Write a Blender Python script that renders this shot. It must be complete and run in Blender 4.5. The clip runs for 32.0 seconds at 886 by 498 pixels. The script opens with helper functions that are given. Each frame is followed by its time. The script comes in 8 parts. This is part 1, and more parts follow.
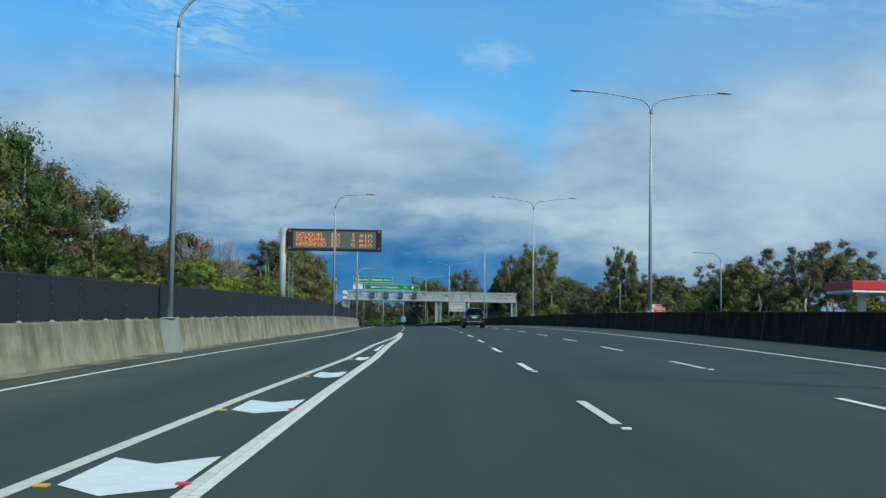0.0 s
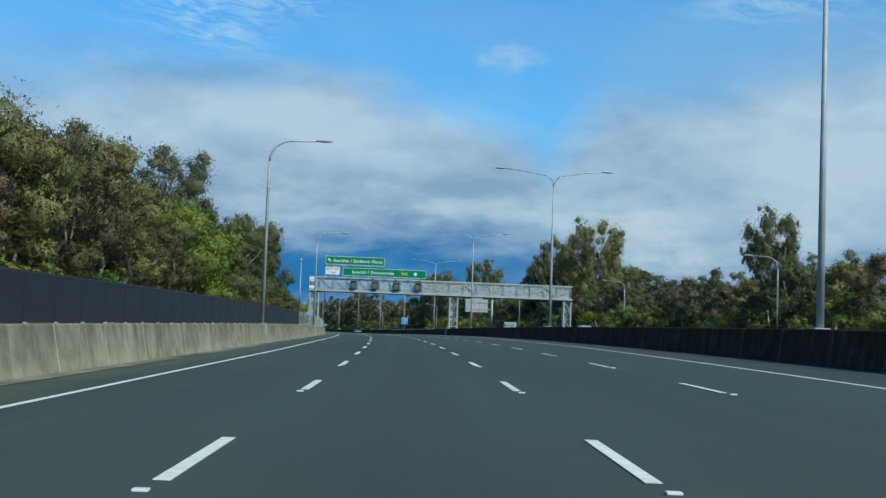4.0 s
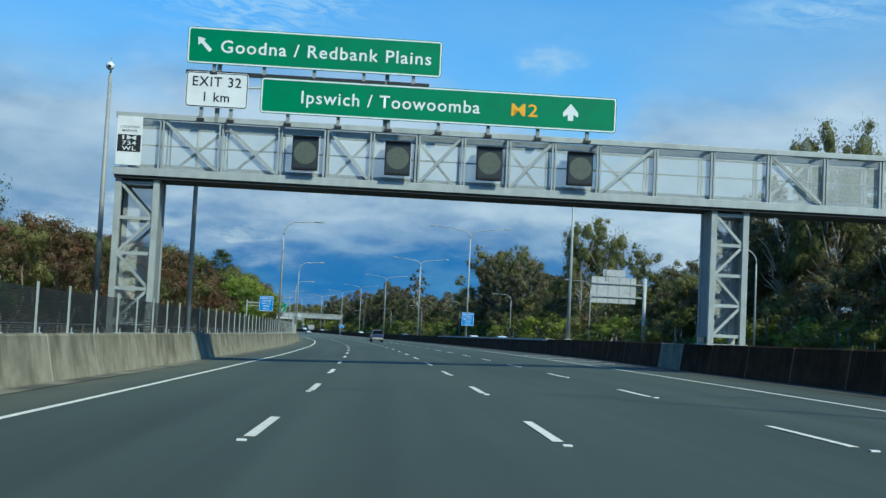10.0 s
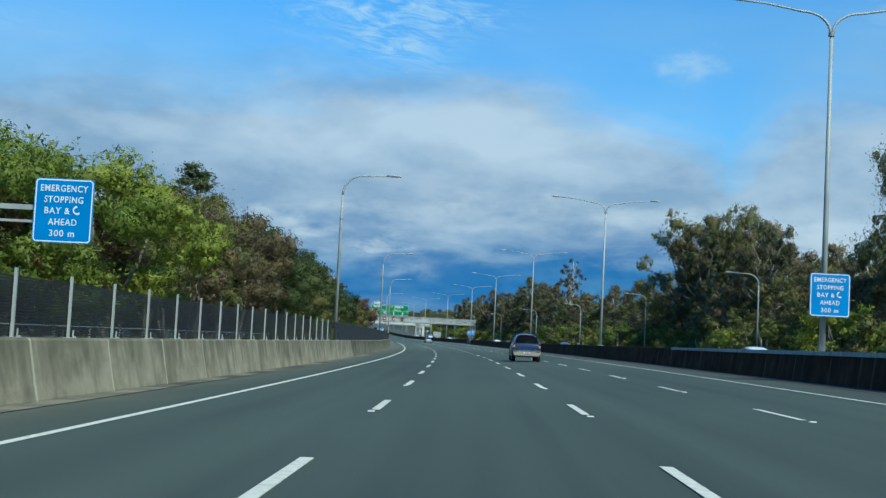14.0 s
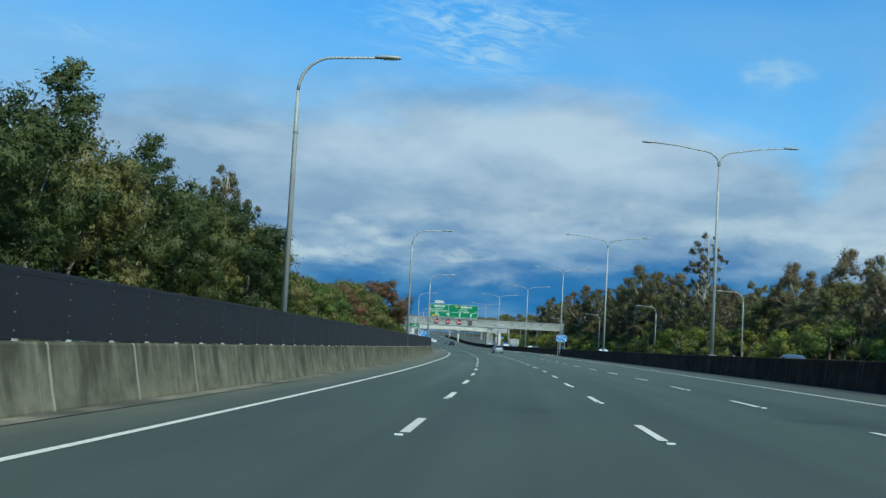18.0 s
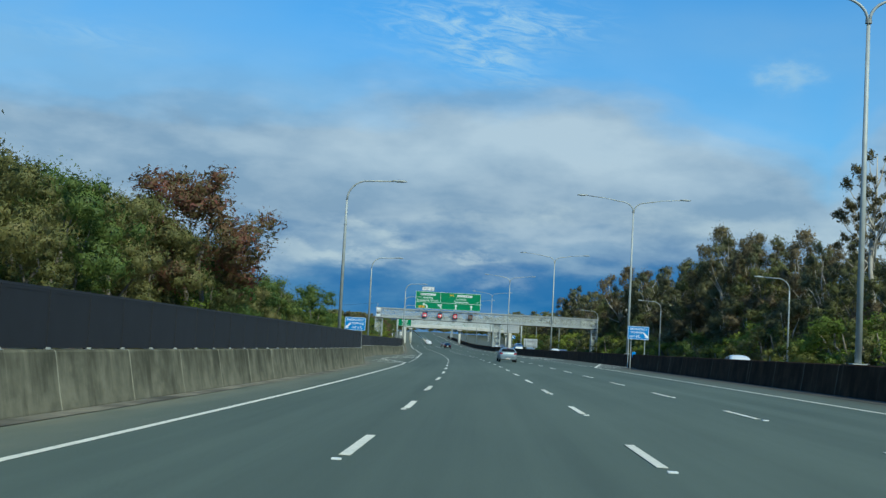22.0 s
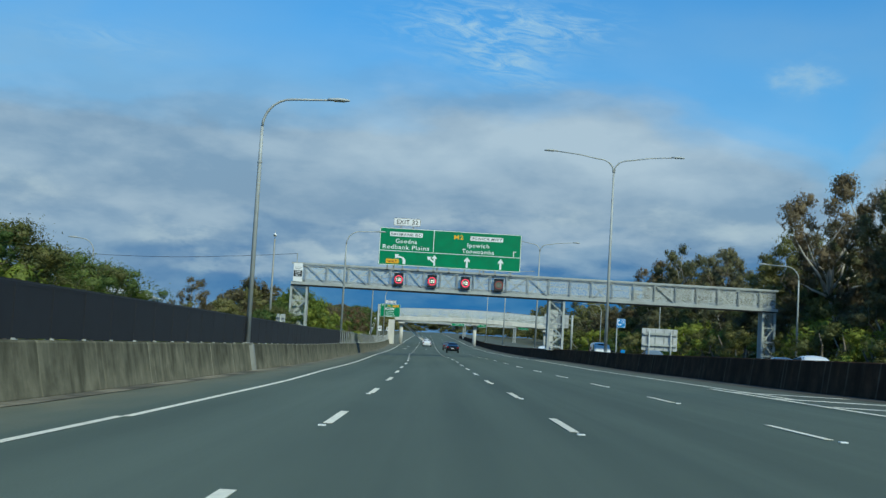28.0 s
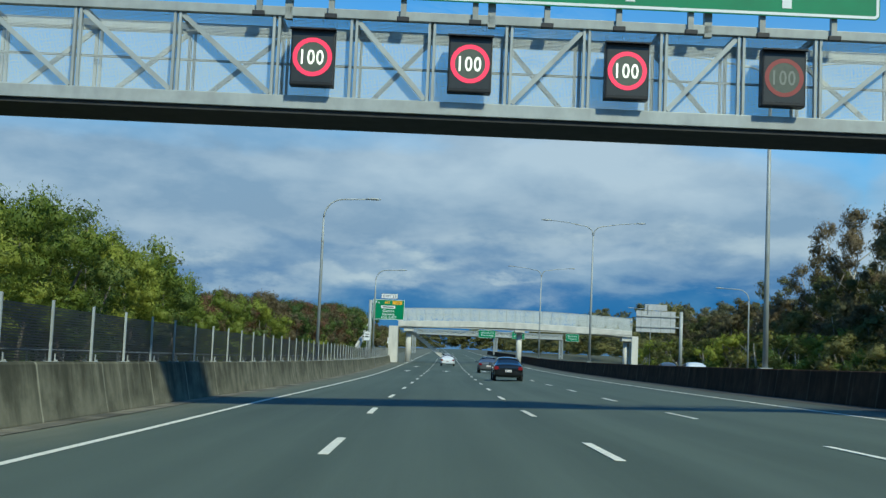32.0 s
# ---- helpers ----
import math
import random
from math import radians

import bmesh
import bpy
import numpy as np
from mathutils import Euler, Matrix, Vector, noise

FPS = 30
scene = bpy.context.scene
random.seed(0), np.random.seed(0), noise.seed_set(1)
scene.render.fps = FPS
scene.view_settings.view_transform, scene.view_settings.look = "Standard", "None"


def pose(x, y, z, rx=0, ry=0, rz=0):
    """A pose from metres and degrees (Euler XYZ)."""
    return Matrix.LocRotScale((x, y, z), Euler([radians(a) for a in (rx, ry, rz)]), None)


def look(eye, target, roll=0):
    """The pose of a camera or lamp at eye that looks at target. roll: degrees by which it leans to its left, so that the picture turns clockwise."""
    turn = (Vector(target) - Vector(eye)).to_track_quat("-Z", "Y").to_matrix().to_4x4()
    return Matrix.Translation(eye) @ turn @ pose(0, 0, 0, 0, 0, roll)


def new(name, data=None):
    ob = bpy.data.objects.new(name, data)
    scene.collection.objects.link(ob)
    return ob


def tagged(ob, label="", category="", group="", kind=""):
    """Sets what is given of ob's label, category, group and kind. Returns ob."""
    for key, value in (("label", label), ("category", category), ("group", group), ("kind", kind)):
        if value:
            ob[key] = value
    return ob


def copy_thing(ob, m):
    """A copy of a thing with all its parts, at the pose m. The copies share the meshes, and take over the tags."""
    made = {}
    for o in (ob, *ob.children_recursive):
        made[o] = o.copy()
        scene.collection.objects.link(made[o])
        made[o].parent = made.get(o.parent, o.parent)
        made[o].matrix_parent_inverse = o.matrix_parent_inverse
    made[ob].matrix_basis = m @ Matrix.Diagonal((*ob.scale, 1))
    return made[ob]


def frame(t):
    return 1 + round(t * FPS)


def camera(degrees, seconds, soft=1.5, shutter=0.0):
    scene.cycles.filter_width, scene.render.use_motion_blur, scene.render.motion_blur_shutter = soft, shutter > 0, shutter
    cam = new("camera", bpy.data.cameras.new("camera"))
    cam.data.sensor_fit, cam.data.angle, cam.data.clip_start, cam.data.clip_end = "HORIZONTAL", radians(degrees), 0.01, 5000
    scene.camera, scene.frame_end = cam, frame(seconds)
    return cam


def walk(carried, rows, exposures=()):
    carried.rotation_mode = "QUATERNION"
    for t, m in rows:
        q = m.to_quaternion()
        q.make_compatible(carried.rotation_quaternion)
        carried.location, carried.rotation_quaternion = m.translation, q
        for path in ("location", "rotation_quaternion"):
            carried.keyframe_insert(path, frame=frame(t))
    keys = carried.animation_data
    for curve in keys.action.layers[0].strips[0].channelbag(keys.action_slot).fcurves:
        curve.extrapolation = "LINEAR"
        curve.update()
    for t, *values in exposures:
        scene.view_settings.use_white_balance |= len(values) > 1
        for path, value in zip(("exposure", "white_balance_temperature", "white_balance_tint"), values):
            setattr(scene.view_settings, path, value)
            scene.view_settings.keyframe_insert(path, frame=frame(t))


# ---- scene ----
cam = camera(38.67, 32.0, soft=1.4)

PATH = [
    (0, pose(0.000, 0.075, 0.001, 93.634, -0.926, -0.100)),
    (0.5, pose(0.007, 12.400, 0.154, 93.671, -1.046, -0.142)),
    (1, pose(0.029, 24.755, 0.308, 93.756, -1.092, -0.117)),
    (1.5, pose(0.021, 37.281, 0.462, 93.737, -1.142, -0.106)),
    (2, pose(-0.064, 49.575, 0.612, 93.768, -1.207, -0.030)),
    (2.5, pose(-0.236, 61.829, 0.764, 93.761, -1.458, 0.045)),
    (3, pose(-0.471, 74.042, 0.919, 93.758, -1.764, 0.093)),
    (3.5, pose(-0.782, 87.190, 1.074, 93.670, -1.996, 0.169)),
    (4, pose(-1.110, 99.230, 1.193, 93.660, -2.104, 0.301)),
    (4.5, pose(-1.486, 111.637, 1.288, 93.654, -2.205, 0.422)),
    (5, pose(-1.906, 124.045, 1.363, 93.646, -2.289, 0.549)),
    (5.5, pose(-2.381, 136.474, 1.422, 93.630, -2.343, 0.662)),
    (6, pose(-2.911, 148.782, 1.468, 93.646, -2.224, 0.821)),
    (6.5, pose(-3.505, 161.098, 1.499, 93.617, -2.319, 0.904)),
    (7, pose(-4.177, 173.785, 1.515, 93.630, -2.378, 1.035)),
    (7.5, pose(-4.885, 186.057, 1.521, 93.630, -2.445, 1.125)),
    (8, pose(-5.649, 198.342, 1.520, 93.647, -2.487, 1.271)),
    (8.5, pose(-6.489, 210.760, 1.517, 93.687, -2.612, 1.414)),
    (9, pose(-7.408, 223.377, 1.507, 93.670, -2.689, 1.625)),
    (9.5, pose(-8.331, 235.467, 1.489, 93.673, -2.727, 1.843)),
    (10, pose(-9.289, 247.731, 1.460, 93.708, -2.816, 2.018)),
    (10.5, pose(-10.302, 260.584, 1.416, 93.716, -2.852, 2.259)),
    (11, pose(-11.224, 272.034, 1.366, 93.678, -3.003, 2.402)),
    (11.5, pose(-12.298, 284.790, 1.302, 93.691, -3.140, 2.703)),
    (12, pose(-13.386, 296.906, 1.238, 93.682, -3.253, 2.980)),
    (12.5, pose(-14.579, 309.424, 1.164, 93.775, -3.193, 3.344)),
    (13, pose(-15.822, 321.834, 1.084, 93.751, -3.029, 5.301)),
    (13.5, pose(-17.098, 333.932, 1.004, 93.799, -2.871, 6.965)),
    (14, pose(-18.561, 347.030, 0.924, 93.813, -2.885, 8.301)),
    (14.5, pose(-19.871, 358.108, 0.865, 93.840, -2.827, 9.225)),
    (15, pose(-21.449, 370.814, 0.802, 93.909, -2.898, 9.860)),
    (15.5, pose(-23.033, 383.036, 0.741, 93.943, -2.880, 10.328)),
    (16, pose(-24.683, 395.344, 0.671, 93.999, -2.976, 10.709)),
    (16.5, pose(-26.382, 407.584, 0.587, 94.035, -3.068, 11.079)),
    (17, pose(-28.142, 419.816, 0.493, 94.053, -3.151, 11.436)),
    (17.5, pose(-29.921, 431.843, 0.402, 94.053, -3.217, 11.777)),
    (18, pose(-31.872, 444.734, 0.317, 94.050, -3.139, 12.022)),
    (18.5, pose(-33.694, 456.509, 0.253, 94.092, -3.082, 12.166)),
    (19, pose(-35.539, 468.177, 0.197, 94.100, -3.116, 12.295)),
    (19.5, pose(-37.610, 480.985, 0.142, 94.152, -3.087, 12.304)),
    (20, pose(-39.616, 493.144, 0.094, 94.160, -3.055, 12.319)),
    (20.5, pose(-41.650, 505.255, 0.053, 94.176, -3.024, 12.323)),
    (21, pose(-43.726, 517.387, 0.019, 94.163, -2.983, 12.432)),
    (21.5, pose(-45.856, 529.574, -0.016, 94.238, -3.039, 12.626)),
    (22, pose(-48.040, 541.770, -0.058, 94.158, -3.131, 12.492)),
    (22.5, pose(-50.264, 553.918, -0.109, 94.155, -3.119, 12.509)),
    (23, pose(-52.543, 566.100, -0.166, 94.127, -3.121, 12.513)),
    (23.5, pose(-54.857, 578.182, -0.226, 94.147, -3.156, 12.510)),
    (24, pose(-57.216, 590.201, -0.286, 94.143, -3.207, 12.545)),
    (24.5, pose(-59.637, 602.231, -0.347, 94.158, -3.167, 12.571)),
    (25, pose(-62.202, 614.672, -0.412, 94.152, -3.122, 12.576)),
    (25.5, pose(-64.717, 626.601, -0.473, 94.156, -3.134, 12.631)),
    (26, pose(-67.258, 638.421, -0.529, 94.149, -3.149, 12.694)),
    (26.5, pose(-69.944, 650.672, -0.582, 94.152, -2.945, 12.784)),
    (27, pose(-72.614, 662.602, -0.630, 94.214, -3.025, 12.927)),
    (27.5, pose(-75.347, 674.585, -0.675, 94.247, -3.138, 13.063)),
    (28, pose(-78.123, 686.543, -0.718, 94.259, -3.261, 13.180)),
    (28.5, pose(-81.016, 698.760, -0.761, 94.253, -3.411, 13.270)),
    (29, pose(-83.857, 710.529, -0.802, 94.431, -3.225, 13.405)),
    (29.5, pose(-86.762, 722.395, -0.839, 94.618, -3.040, 13.548)),
    (30, pose(-89.617, 733.936, -0.867, 94.748, -2.894, 13.667)),
    (30.5, pose(-92.769, 746.493, -0.886, 94.812, -2.808, 13.798)),
    (31, pose(-95.519, 757.297, -0.894, 94.878, -2.749, 13.908)),
    (31.5, pose(-98.517, 769.009, -0.900, 94.927, -2.563, 14.055)),
    (32, pose(-101.792, 781.835, -0.908, 95.027, -2.412, 14.083)),
]
walk(cam, PATH, [(0, 0.0, 6650, -15), (4, 0.02, 6600, -15), (7, 0.1, 6500, -15), (13, 0.12, 6500, -15), (18, 0.06, 6650, -16), (21, 0.02, 6750, -16), (25, -0.08, 6850, -15), (30, -0.1, 6850, -15), (32, -0.02, 6850, -15)])

# ---- world, sun, exposure ----
SUN_TO = Vector((0.714, -0.809, 1.0)).normalized()
SUN_EL = math.asin(SUN_TO.z)
SUN_AZ = math.atan2(SUN_TO.x, SUN_TO.y)


def node(nt, kind, loc=None, **inputs):
    n = nt.nodes.new(kind)
    for k, v in inputs.items():
        n.inputs[k.replace("_", " ")].default_value = v
    return n


def ramp(nt, src, stops, mode="LINEAR"):
    r = nt.nodes.new("ShaderNodeValToRGB")
    r.color_ramp.interpolation = mode
    el = r.color_ramp.elements
    while len(el) < len(stops):
        el.new(0.5)
    for e_, (p, c) in zip(el, stops):
        e_.position = p
        e_.color = (c, c, c, 1) if isinstance(c, (int, float)) else (*c, 1)
    nt.links.new(src, r.inputs[0])
    return r.outputs[0]


def math_node(nt, op, a, b=None, clamp=False):
    m = nt.nodes.new("ShaderNodeMath")
    m.operation, m.use_clamp = op, clamp
    for i, v in enumerate((a, b)):
        if v is None:
            continue
        if isinstance(v, (int, float)):
            m.inputs[i].default_value = v
        else:
            nt.links.new(v, m.inputs[i])
    return m.outputs[0]


def mix_color(nt, fac, a, b, blend="MIX"):
    m = nt.nodes.new("ShaderNodeMix")
    m.data_type, m.blend_type = "RGBA", blend
    for i, v in ((0, fac), (6, a), (7, b)):
        sock = m.inputs[i]
        if isinstance(v, (int, float)):
            sock.default_value = v if i == 0 else (v, v, v, 1)
        elif isinstance(v, tuple):
            sock.default_value = (*v, 1)
        else:
            nt.links.new(v, sock)
    return m.outputs[2]


world = bpy.data.worlds.new("sky")
scene.world = world
world.use_nodes = True
wt = world.node_tree
wt.nodes.clear()
w_out = wt.nodes.new("ShaderNodeOutputWorld")
w_bg = wt.nodes.new("ShaderNodeBackground")
w_bg.inputs["Strength"].default_value = 0.1
sky = wt.nodes.new("ShaderNodeTexSky")
sky.sky_type = "NISHITA"
sky.sun_disc = False
sky.sun_elevation = SUN_EL
sky.sun_rotation = SUN_AZ
sky.altitude = 30
sky.air_density, sky.dust_density, sky.ozone_density = 1.15, 0.4, 1.6
w_co = wt.nodes.new("ShaderNodeTexCoord")
w_sep = wt.nodes.new("ShaderNodeSeparateXYZ")
wt.links.new(w_co.outputs["Generated"], w_sep.inputs[0])
# the sky's own plan: degrees to the right of the way ahead, degrees over the horizon
AZ = math_node(wt, "MULTIPLY", math_node(wt, "ARCTAN2", w_sep.outputs["X"], w_sep.outputs["Y"]), 57.29578)
EL = math_node(wt, "MULTIPLY", math_node(wt, "ARCSINE", w_sep.outputs["Z"]), 57.29578)


def sky_noise(wide, high, detail, rough, seed, dist=0.0, tilt=0.0):
    """Cloud texture whose lumps are so many degrees wide and high."""
    xy = wt.nodes.new("ShaderNodeCombineXYZ")
    wt.links.new(math_node(wt, "DIVIDE", AZ, wide), xy.inputs[0])
    wt.links.new(math_node(wt, "DIVIDE", math_node(wt, "ADD", EL, math_node(wt, "MULTIPLY", AZ, tilt)), high), xy.inputs[1])
    xy.inputs[2].default_value = seed
    n = node(wt, "ShaderNodeTexNoise", Scale=1.0, Detail=detail, Roughness=rough, Distortion=dist)
    wt.links.new(xy.outputs[0], n.inputs["Vector"])
    return n.outputs["Fac"]


def signed(fac, amount):
    return math_node(wt, "MULTIPLY", math_node(wt, "SUBTRACT", fac, 0.5), amount)


WARP_X = signed(sky_noise(2.6, 1.3, 7, 0.6, 3.7), 6.0)
WARP_Y = signed(sky_noise(2.2, 1.1, 7, 0.6, 8.1), 2.6)
AZ_W = math_node(wt, "ADD", AZ, WARP_X)
EL_W = math_node(wt, "ADD", EL, WARP_Y)


def cloud_at(a, h, wide, high, soft=True):
    """One cloud: its middle, its half width and half height in degrees, with a ragged edge."""
    u = math_node(wt, "DIVIDE", math_node(wt, "SUBTRACT", AZ_W if soft else AZ, a), wide)
    v = math_node(wt, "DIVIDE", math_node(wt, "SUBTRACT", EL_W if soft else EL, h), high)
    r = math_node(wt, "ADD", math_node(wt, "MULTIPLY", u, u), math_node(wt, "MULTIPLY", v, v))
    return math_node(wt, "EXPONENT", math_node(wt, "MULTIPLY", r, -1.0))


def clouds(rows, soft=True):
    total = None
    for a, h, wide, high, k in rows:
        c = math_node(wt, "MULTIPLY", cloud_at(a, h, wide, high, soft), k)
        total = c if total is None else math_node(wt, "ADD", total, c)
    return math_node(wt, "MINIMUM", total, 1.0)


# upper edge of the deck of cloud, by direction
EDGE = [(-60, 8.0), (-33, 9.2), (-23, 10.2), (-15, 10.3), (-10, 10.7), (-7.2, 11.2), (-4.6, 10.9), (-1, 9.9), (2.2, 9.1), (4.2, 7.6), (7.0, 9.8), (13, 10.9), (19.5, 12.2), (60, 12.5)]
edge = ramp(wt, math_node(wt, "DIVIDE", math_node(wt, "ADD", AZ, 60.0), 120.0), [((a + 60) / 120, h / 16) for a, h in EDGE])
lumps = sky_noise(7.5, 3.4, 8, 0.5, 1.3, 0.1)
over = math_node(wt, "SUBTRACT", EL, math_node(wt, "MULTIPLY", edge, 16.0))
over = math_node(wt, "ADD", over, signed(lumps, 4.6))
mask = ramp(wt, math_node(wt, "MULTIPLY_ADD", over, 0.1), [(0.0, 1.0), (0.38, 0.96), (0.48, 0.7), (0.57, 0.36), (0.68, 0.14), (0.9, 0.02)], "EASE")
mask.node.inputs[0].links[0].from_node.inputs[2].default_value = 0.5
# open blue above it, veiled in places, with wisps and one small puff
blue = mix_color(wt, 1.0, sky.outputs[0], (0.35, 0.93, 1.7), "MULTIPLY")
veil = clouds([(-33, 11.5, 11, 4.0, 0.62), (-20, 10.5, 7, 2.0, 0.3), (12, 12.5, 9, 3.0, 0.5), (24, 13.0, 8, 4.0, 0.5), (-2, 14.2, 6, 1.2, 0.25), (-10, 12, 40, 6, 0.14)], False)
veil = math_node(wt, "MULTIPLY", veil, ramp(wt, lumps, [(0.3, 0.45), (0.65, 1.0)]))
high = mix_color(wt, veil, blue, (2.9, 4.55, 7.6))
streak = ramp(wt, sky_noise(2.0, 0.5, 9, 0.66, 5.5, 0.9, 0.12), [(0.42, 0.0), (0.7, 0.85)])
wisp = clouds([(-12.2, 14.3, 3.6, 1.3, 0.9), (-11.2, 12.9, 1.7, 0.8, 0.85), (-9.4, 11.8, 1.3, 0.5, 0.45), (-8.0, 14.4, 2.0, 0.8, 0.6), (14, 14.6, 3.5, 0.7, 0.7), (-29, 12.4, 3.0, 0.6, 0.3), (24, 13.5, 5, 1.0, 0.6), (-44, 12.0, 5, 1.2, 0.5)], False)
high = mix_color(wt, math_node(wt, "MULTIPLY", wisp, streak), high, (5.4, 6.9, 9.2))
high = mix_color(wt, clouds([(2.1, 12.35, 1.0, 0.5, 0.5)]), high, (4.6, 6.0, 8.4))
# the deck: grey-blue body, pale lit lumps, flat streaks lower down
flats = sky_noise(3.0, 1.05, 8, 0.56, 9.4, 0.15)
body = math_node(wt, "ADD", math_node(wt, "MULTIPLY", sky_noise(4.6, 2.3, 8, 0.52, 2.2, 0.1), 0.68), math_node(wt, "MULTIPLY", flats, 0.32))
lit = clouds([(-5, 9.4, 8, 1.7, 0.3), (17, 8.5, 7, 3.0, 0.34), (-14, 9.0, 7, 1.5, 0.14), (9, 5.0, 5, 1.5, 0.2), (-34, 5.0, 6, 2.5, 0.12), (30, 6, 9, 5, 0.25)], False)
body = math_node(wt, "ADD", body, math_node(wt, "SUBTRACT", lit, 0.1))
deck = mix_color(wt, ramp(wt, body, [(0.34, 0.0), (0.5, 0.48), (0.72, 1.0)]), (2.5, 3.5, 5.8), (4.9, 5.65, 7.85))
# dark rain ahead near the horizon, thinner to either side
low = math_node(wt, "ADD", EL, signed(flats, 3.4))
low = math_node(wt, "ADD", low, signed(lumps, 2.4))
rain_h = ramp(wt, math_node(wt, "DIVIDE", low, 10.0), [(0.0, 0.55), (0.06, 0.75), (0.14, 1.0), (0.29, 0.95), (0.44, 0.35), (0.56, 0.0)], "EASE")
rain_w = ramp(wt, math_node(wt, "DIVIDE", math_node(wt, "ADD", AZ_W, 60.0), 120.0), [(0.0, 0.3), (0.25, 0.32), (0.34, 0.92), (0.5, 1.0), (0.535, 0.85), (0.6, 0.3), (1.0, 0.3)])
rain = mix_color(wt, ramp(wt, body, [(0.34, 0.0), (0.62, 1.0)]), (0.22, 1.5, 4.5), (1.1, 2.75, 5.5))
storm = mix_color(wt, math_node(wt, "MULTIPLY", rain_h, rain_w), deck, rain)
# heaped white tops and bright slots over the rain
heaps = clouds([(-15.2, 4.55, 2.2, 0.38, 0.8), (-16.6, 3.6, 2.6, 0.33, 0.75), (-11.0, 3.85, 1.5, 0.26, 0.6), (-10.2, 3.1, 1.4, 0.4, 0.4), (-8.6, 5.9, 1.3, 0.45, 0.55), (-3.7, 5.9, 1.6, 0.5, 0.55), (-0.4, 5.7, 1.6, 0.45, 0.5), (-12.4, 5.6, 1.8, 0.3, 0.4), (2.8, 5.3, 2.2, 0.6, 0.5), (6.8, 4.9, 2.4, 0.9, 0.75), (9.6, 3.6, 2.4, 0.9, 0.75), (15, 4.2, 3.0, 1.0, 0.6), (-25.0, 4.2, 1.7, 0.4, 0.6), (-32.4, 5.7, 1.6, 0.7, 0.65), (-22.5, 3.0, 3.5, 0.35, 0.45), (-19.8, 3.9, 2.0, 0.4, 0.4)])
storm = mix_color(wt, math_node(wt, "MULTIPLY", heaps, ramp(wt, flats, [(0.32, 0.35), (0.6, 1.0)])), storm, (5.6, 6.2, 7.9))
w_col = mix_color(wt, mask, high, storm)
wt.links.new(w_col, w_bg.inputs["Color"])
wt.links.new(w_bg.outputs[0], w_out.inputs[0])

sun = new("sun", bpy.data.lights.new("sun", "SUN"))
sun.data.energy, sun.data.angle, sun.data.color = 4.0, radians(3.0), (1.0, 0.94, 0.85)
sun.matrix_world = look(SUN_TO * 200, (0, 0, 0))
scene.view_settings.exposure = 0.0

# ---- materials ----
def principled(name):
    m = bpy.data.materials.new(name)
    m.use_nodes = True
    nt = m.node_tree
    return m, nt, nt.nodes["Principled BSDF"]


def surface(name, c1, c2, rough=0.8, metal=0.0, scale=1.5, stretch=(1, 1, 1), bump=0.0, bump_scale=60.0,
            rand=0.12, c3=None, scale3=0.3, stretch3=(1, 1, 1), amount3=0.5, coat=0.0, span=(0.35, 0.65), span3=(0.5, 0.68), spec=0.5):
    """Two tones by grain, a third by larger stains, and a small change from piece to piece."""
    m, nt, b = principled(name)
    co = nt.nodes.new("ShaderNodeTexCoord")
    info = nt.nodes.new("ShaderNodeObjectInfo")
    shift = nt.nodes.new("ShaderNodeVectorMath")
    shift.operation = "MULTIPLY_ADD"
    nt.links.new(info.outputs["Random"], shift.inputs[0])
    shift.inputs[1].default_value = (37.0, 53.0, 11.0)
    nt.links.new(co.outputs["Object"], shift.inputs[2])

    def noise_at(sc, st, detail=7):
        mp = nt.nodes.new("ShaderNodeMapping")
        mp.inputs["Scale"].default_value = st
        nt.links.new(shift.outputs[0], mp.inputs[0])
        n = node(nt, "ShaderNodeTexNoise", Scale=sc, Detail=detail, Roughness=0.6)
        nt.links.new(mp.outputs[0], n.inputs["Vector"])
        return n.outputs["Fac"]

    grain = ramp(nt, noise_at(scale, stretch), [(span[0], 0.0), (span[1], 1.0)])
    col = mix_color(nt, grain, c1, c2)
    if c3:
        st = ramp(nt, noise_at(scale3, stretch3), [(span3[0], 0.0), (span3[1], amount3)])
        col = mix_color(nt, st, col, c3)
    if rand:
        v = math_node(nt, "MULTIPLY_ADD", info.outputs["Random"], 2 * rand)
        v.node.inputs[2].default_value = 1 - rand
        hs = nt.nodes.new("ShaderNodeHueSaturation")
        nt.links.new(v, hs.inputs["Value"])
        nt.links.new(col, hs.inputs["Color"])
        col = hs.outputs[0]
    nt.links.new(col, b.inputs["Base Color"])
    b.inputs["Roughness"].default_value = rough
    b.inputs["Metallic"].default_value = metal
    b.inputs["Coat Weight"].default_value = coat
    b.inputs["Specular IOR Level"].default_value = spec
    if bump:
        bp = node(nt, "ShaderNodeBump", Strength=bump, Distance=0.02)
        nt.links.new(noise_at(bump_scale, (1, 1, 1), 4), bp.inputs["Height"])
        nt.links.new(bp.outputs[0], b.inputs["Normal"])
    return m


def plain(name, c, rough=0.5, metal=0.0, coat=0.0, vary=0.12):
    d = tuple(v * (1 - vary) for v in c)
    return surface(name, c, d, rough, metal, scale=6.0, rand=0.0, coat=coat)


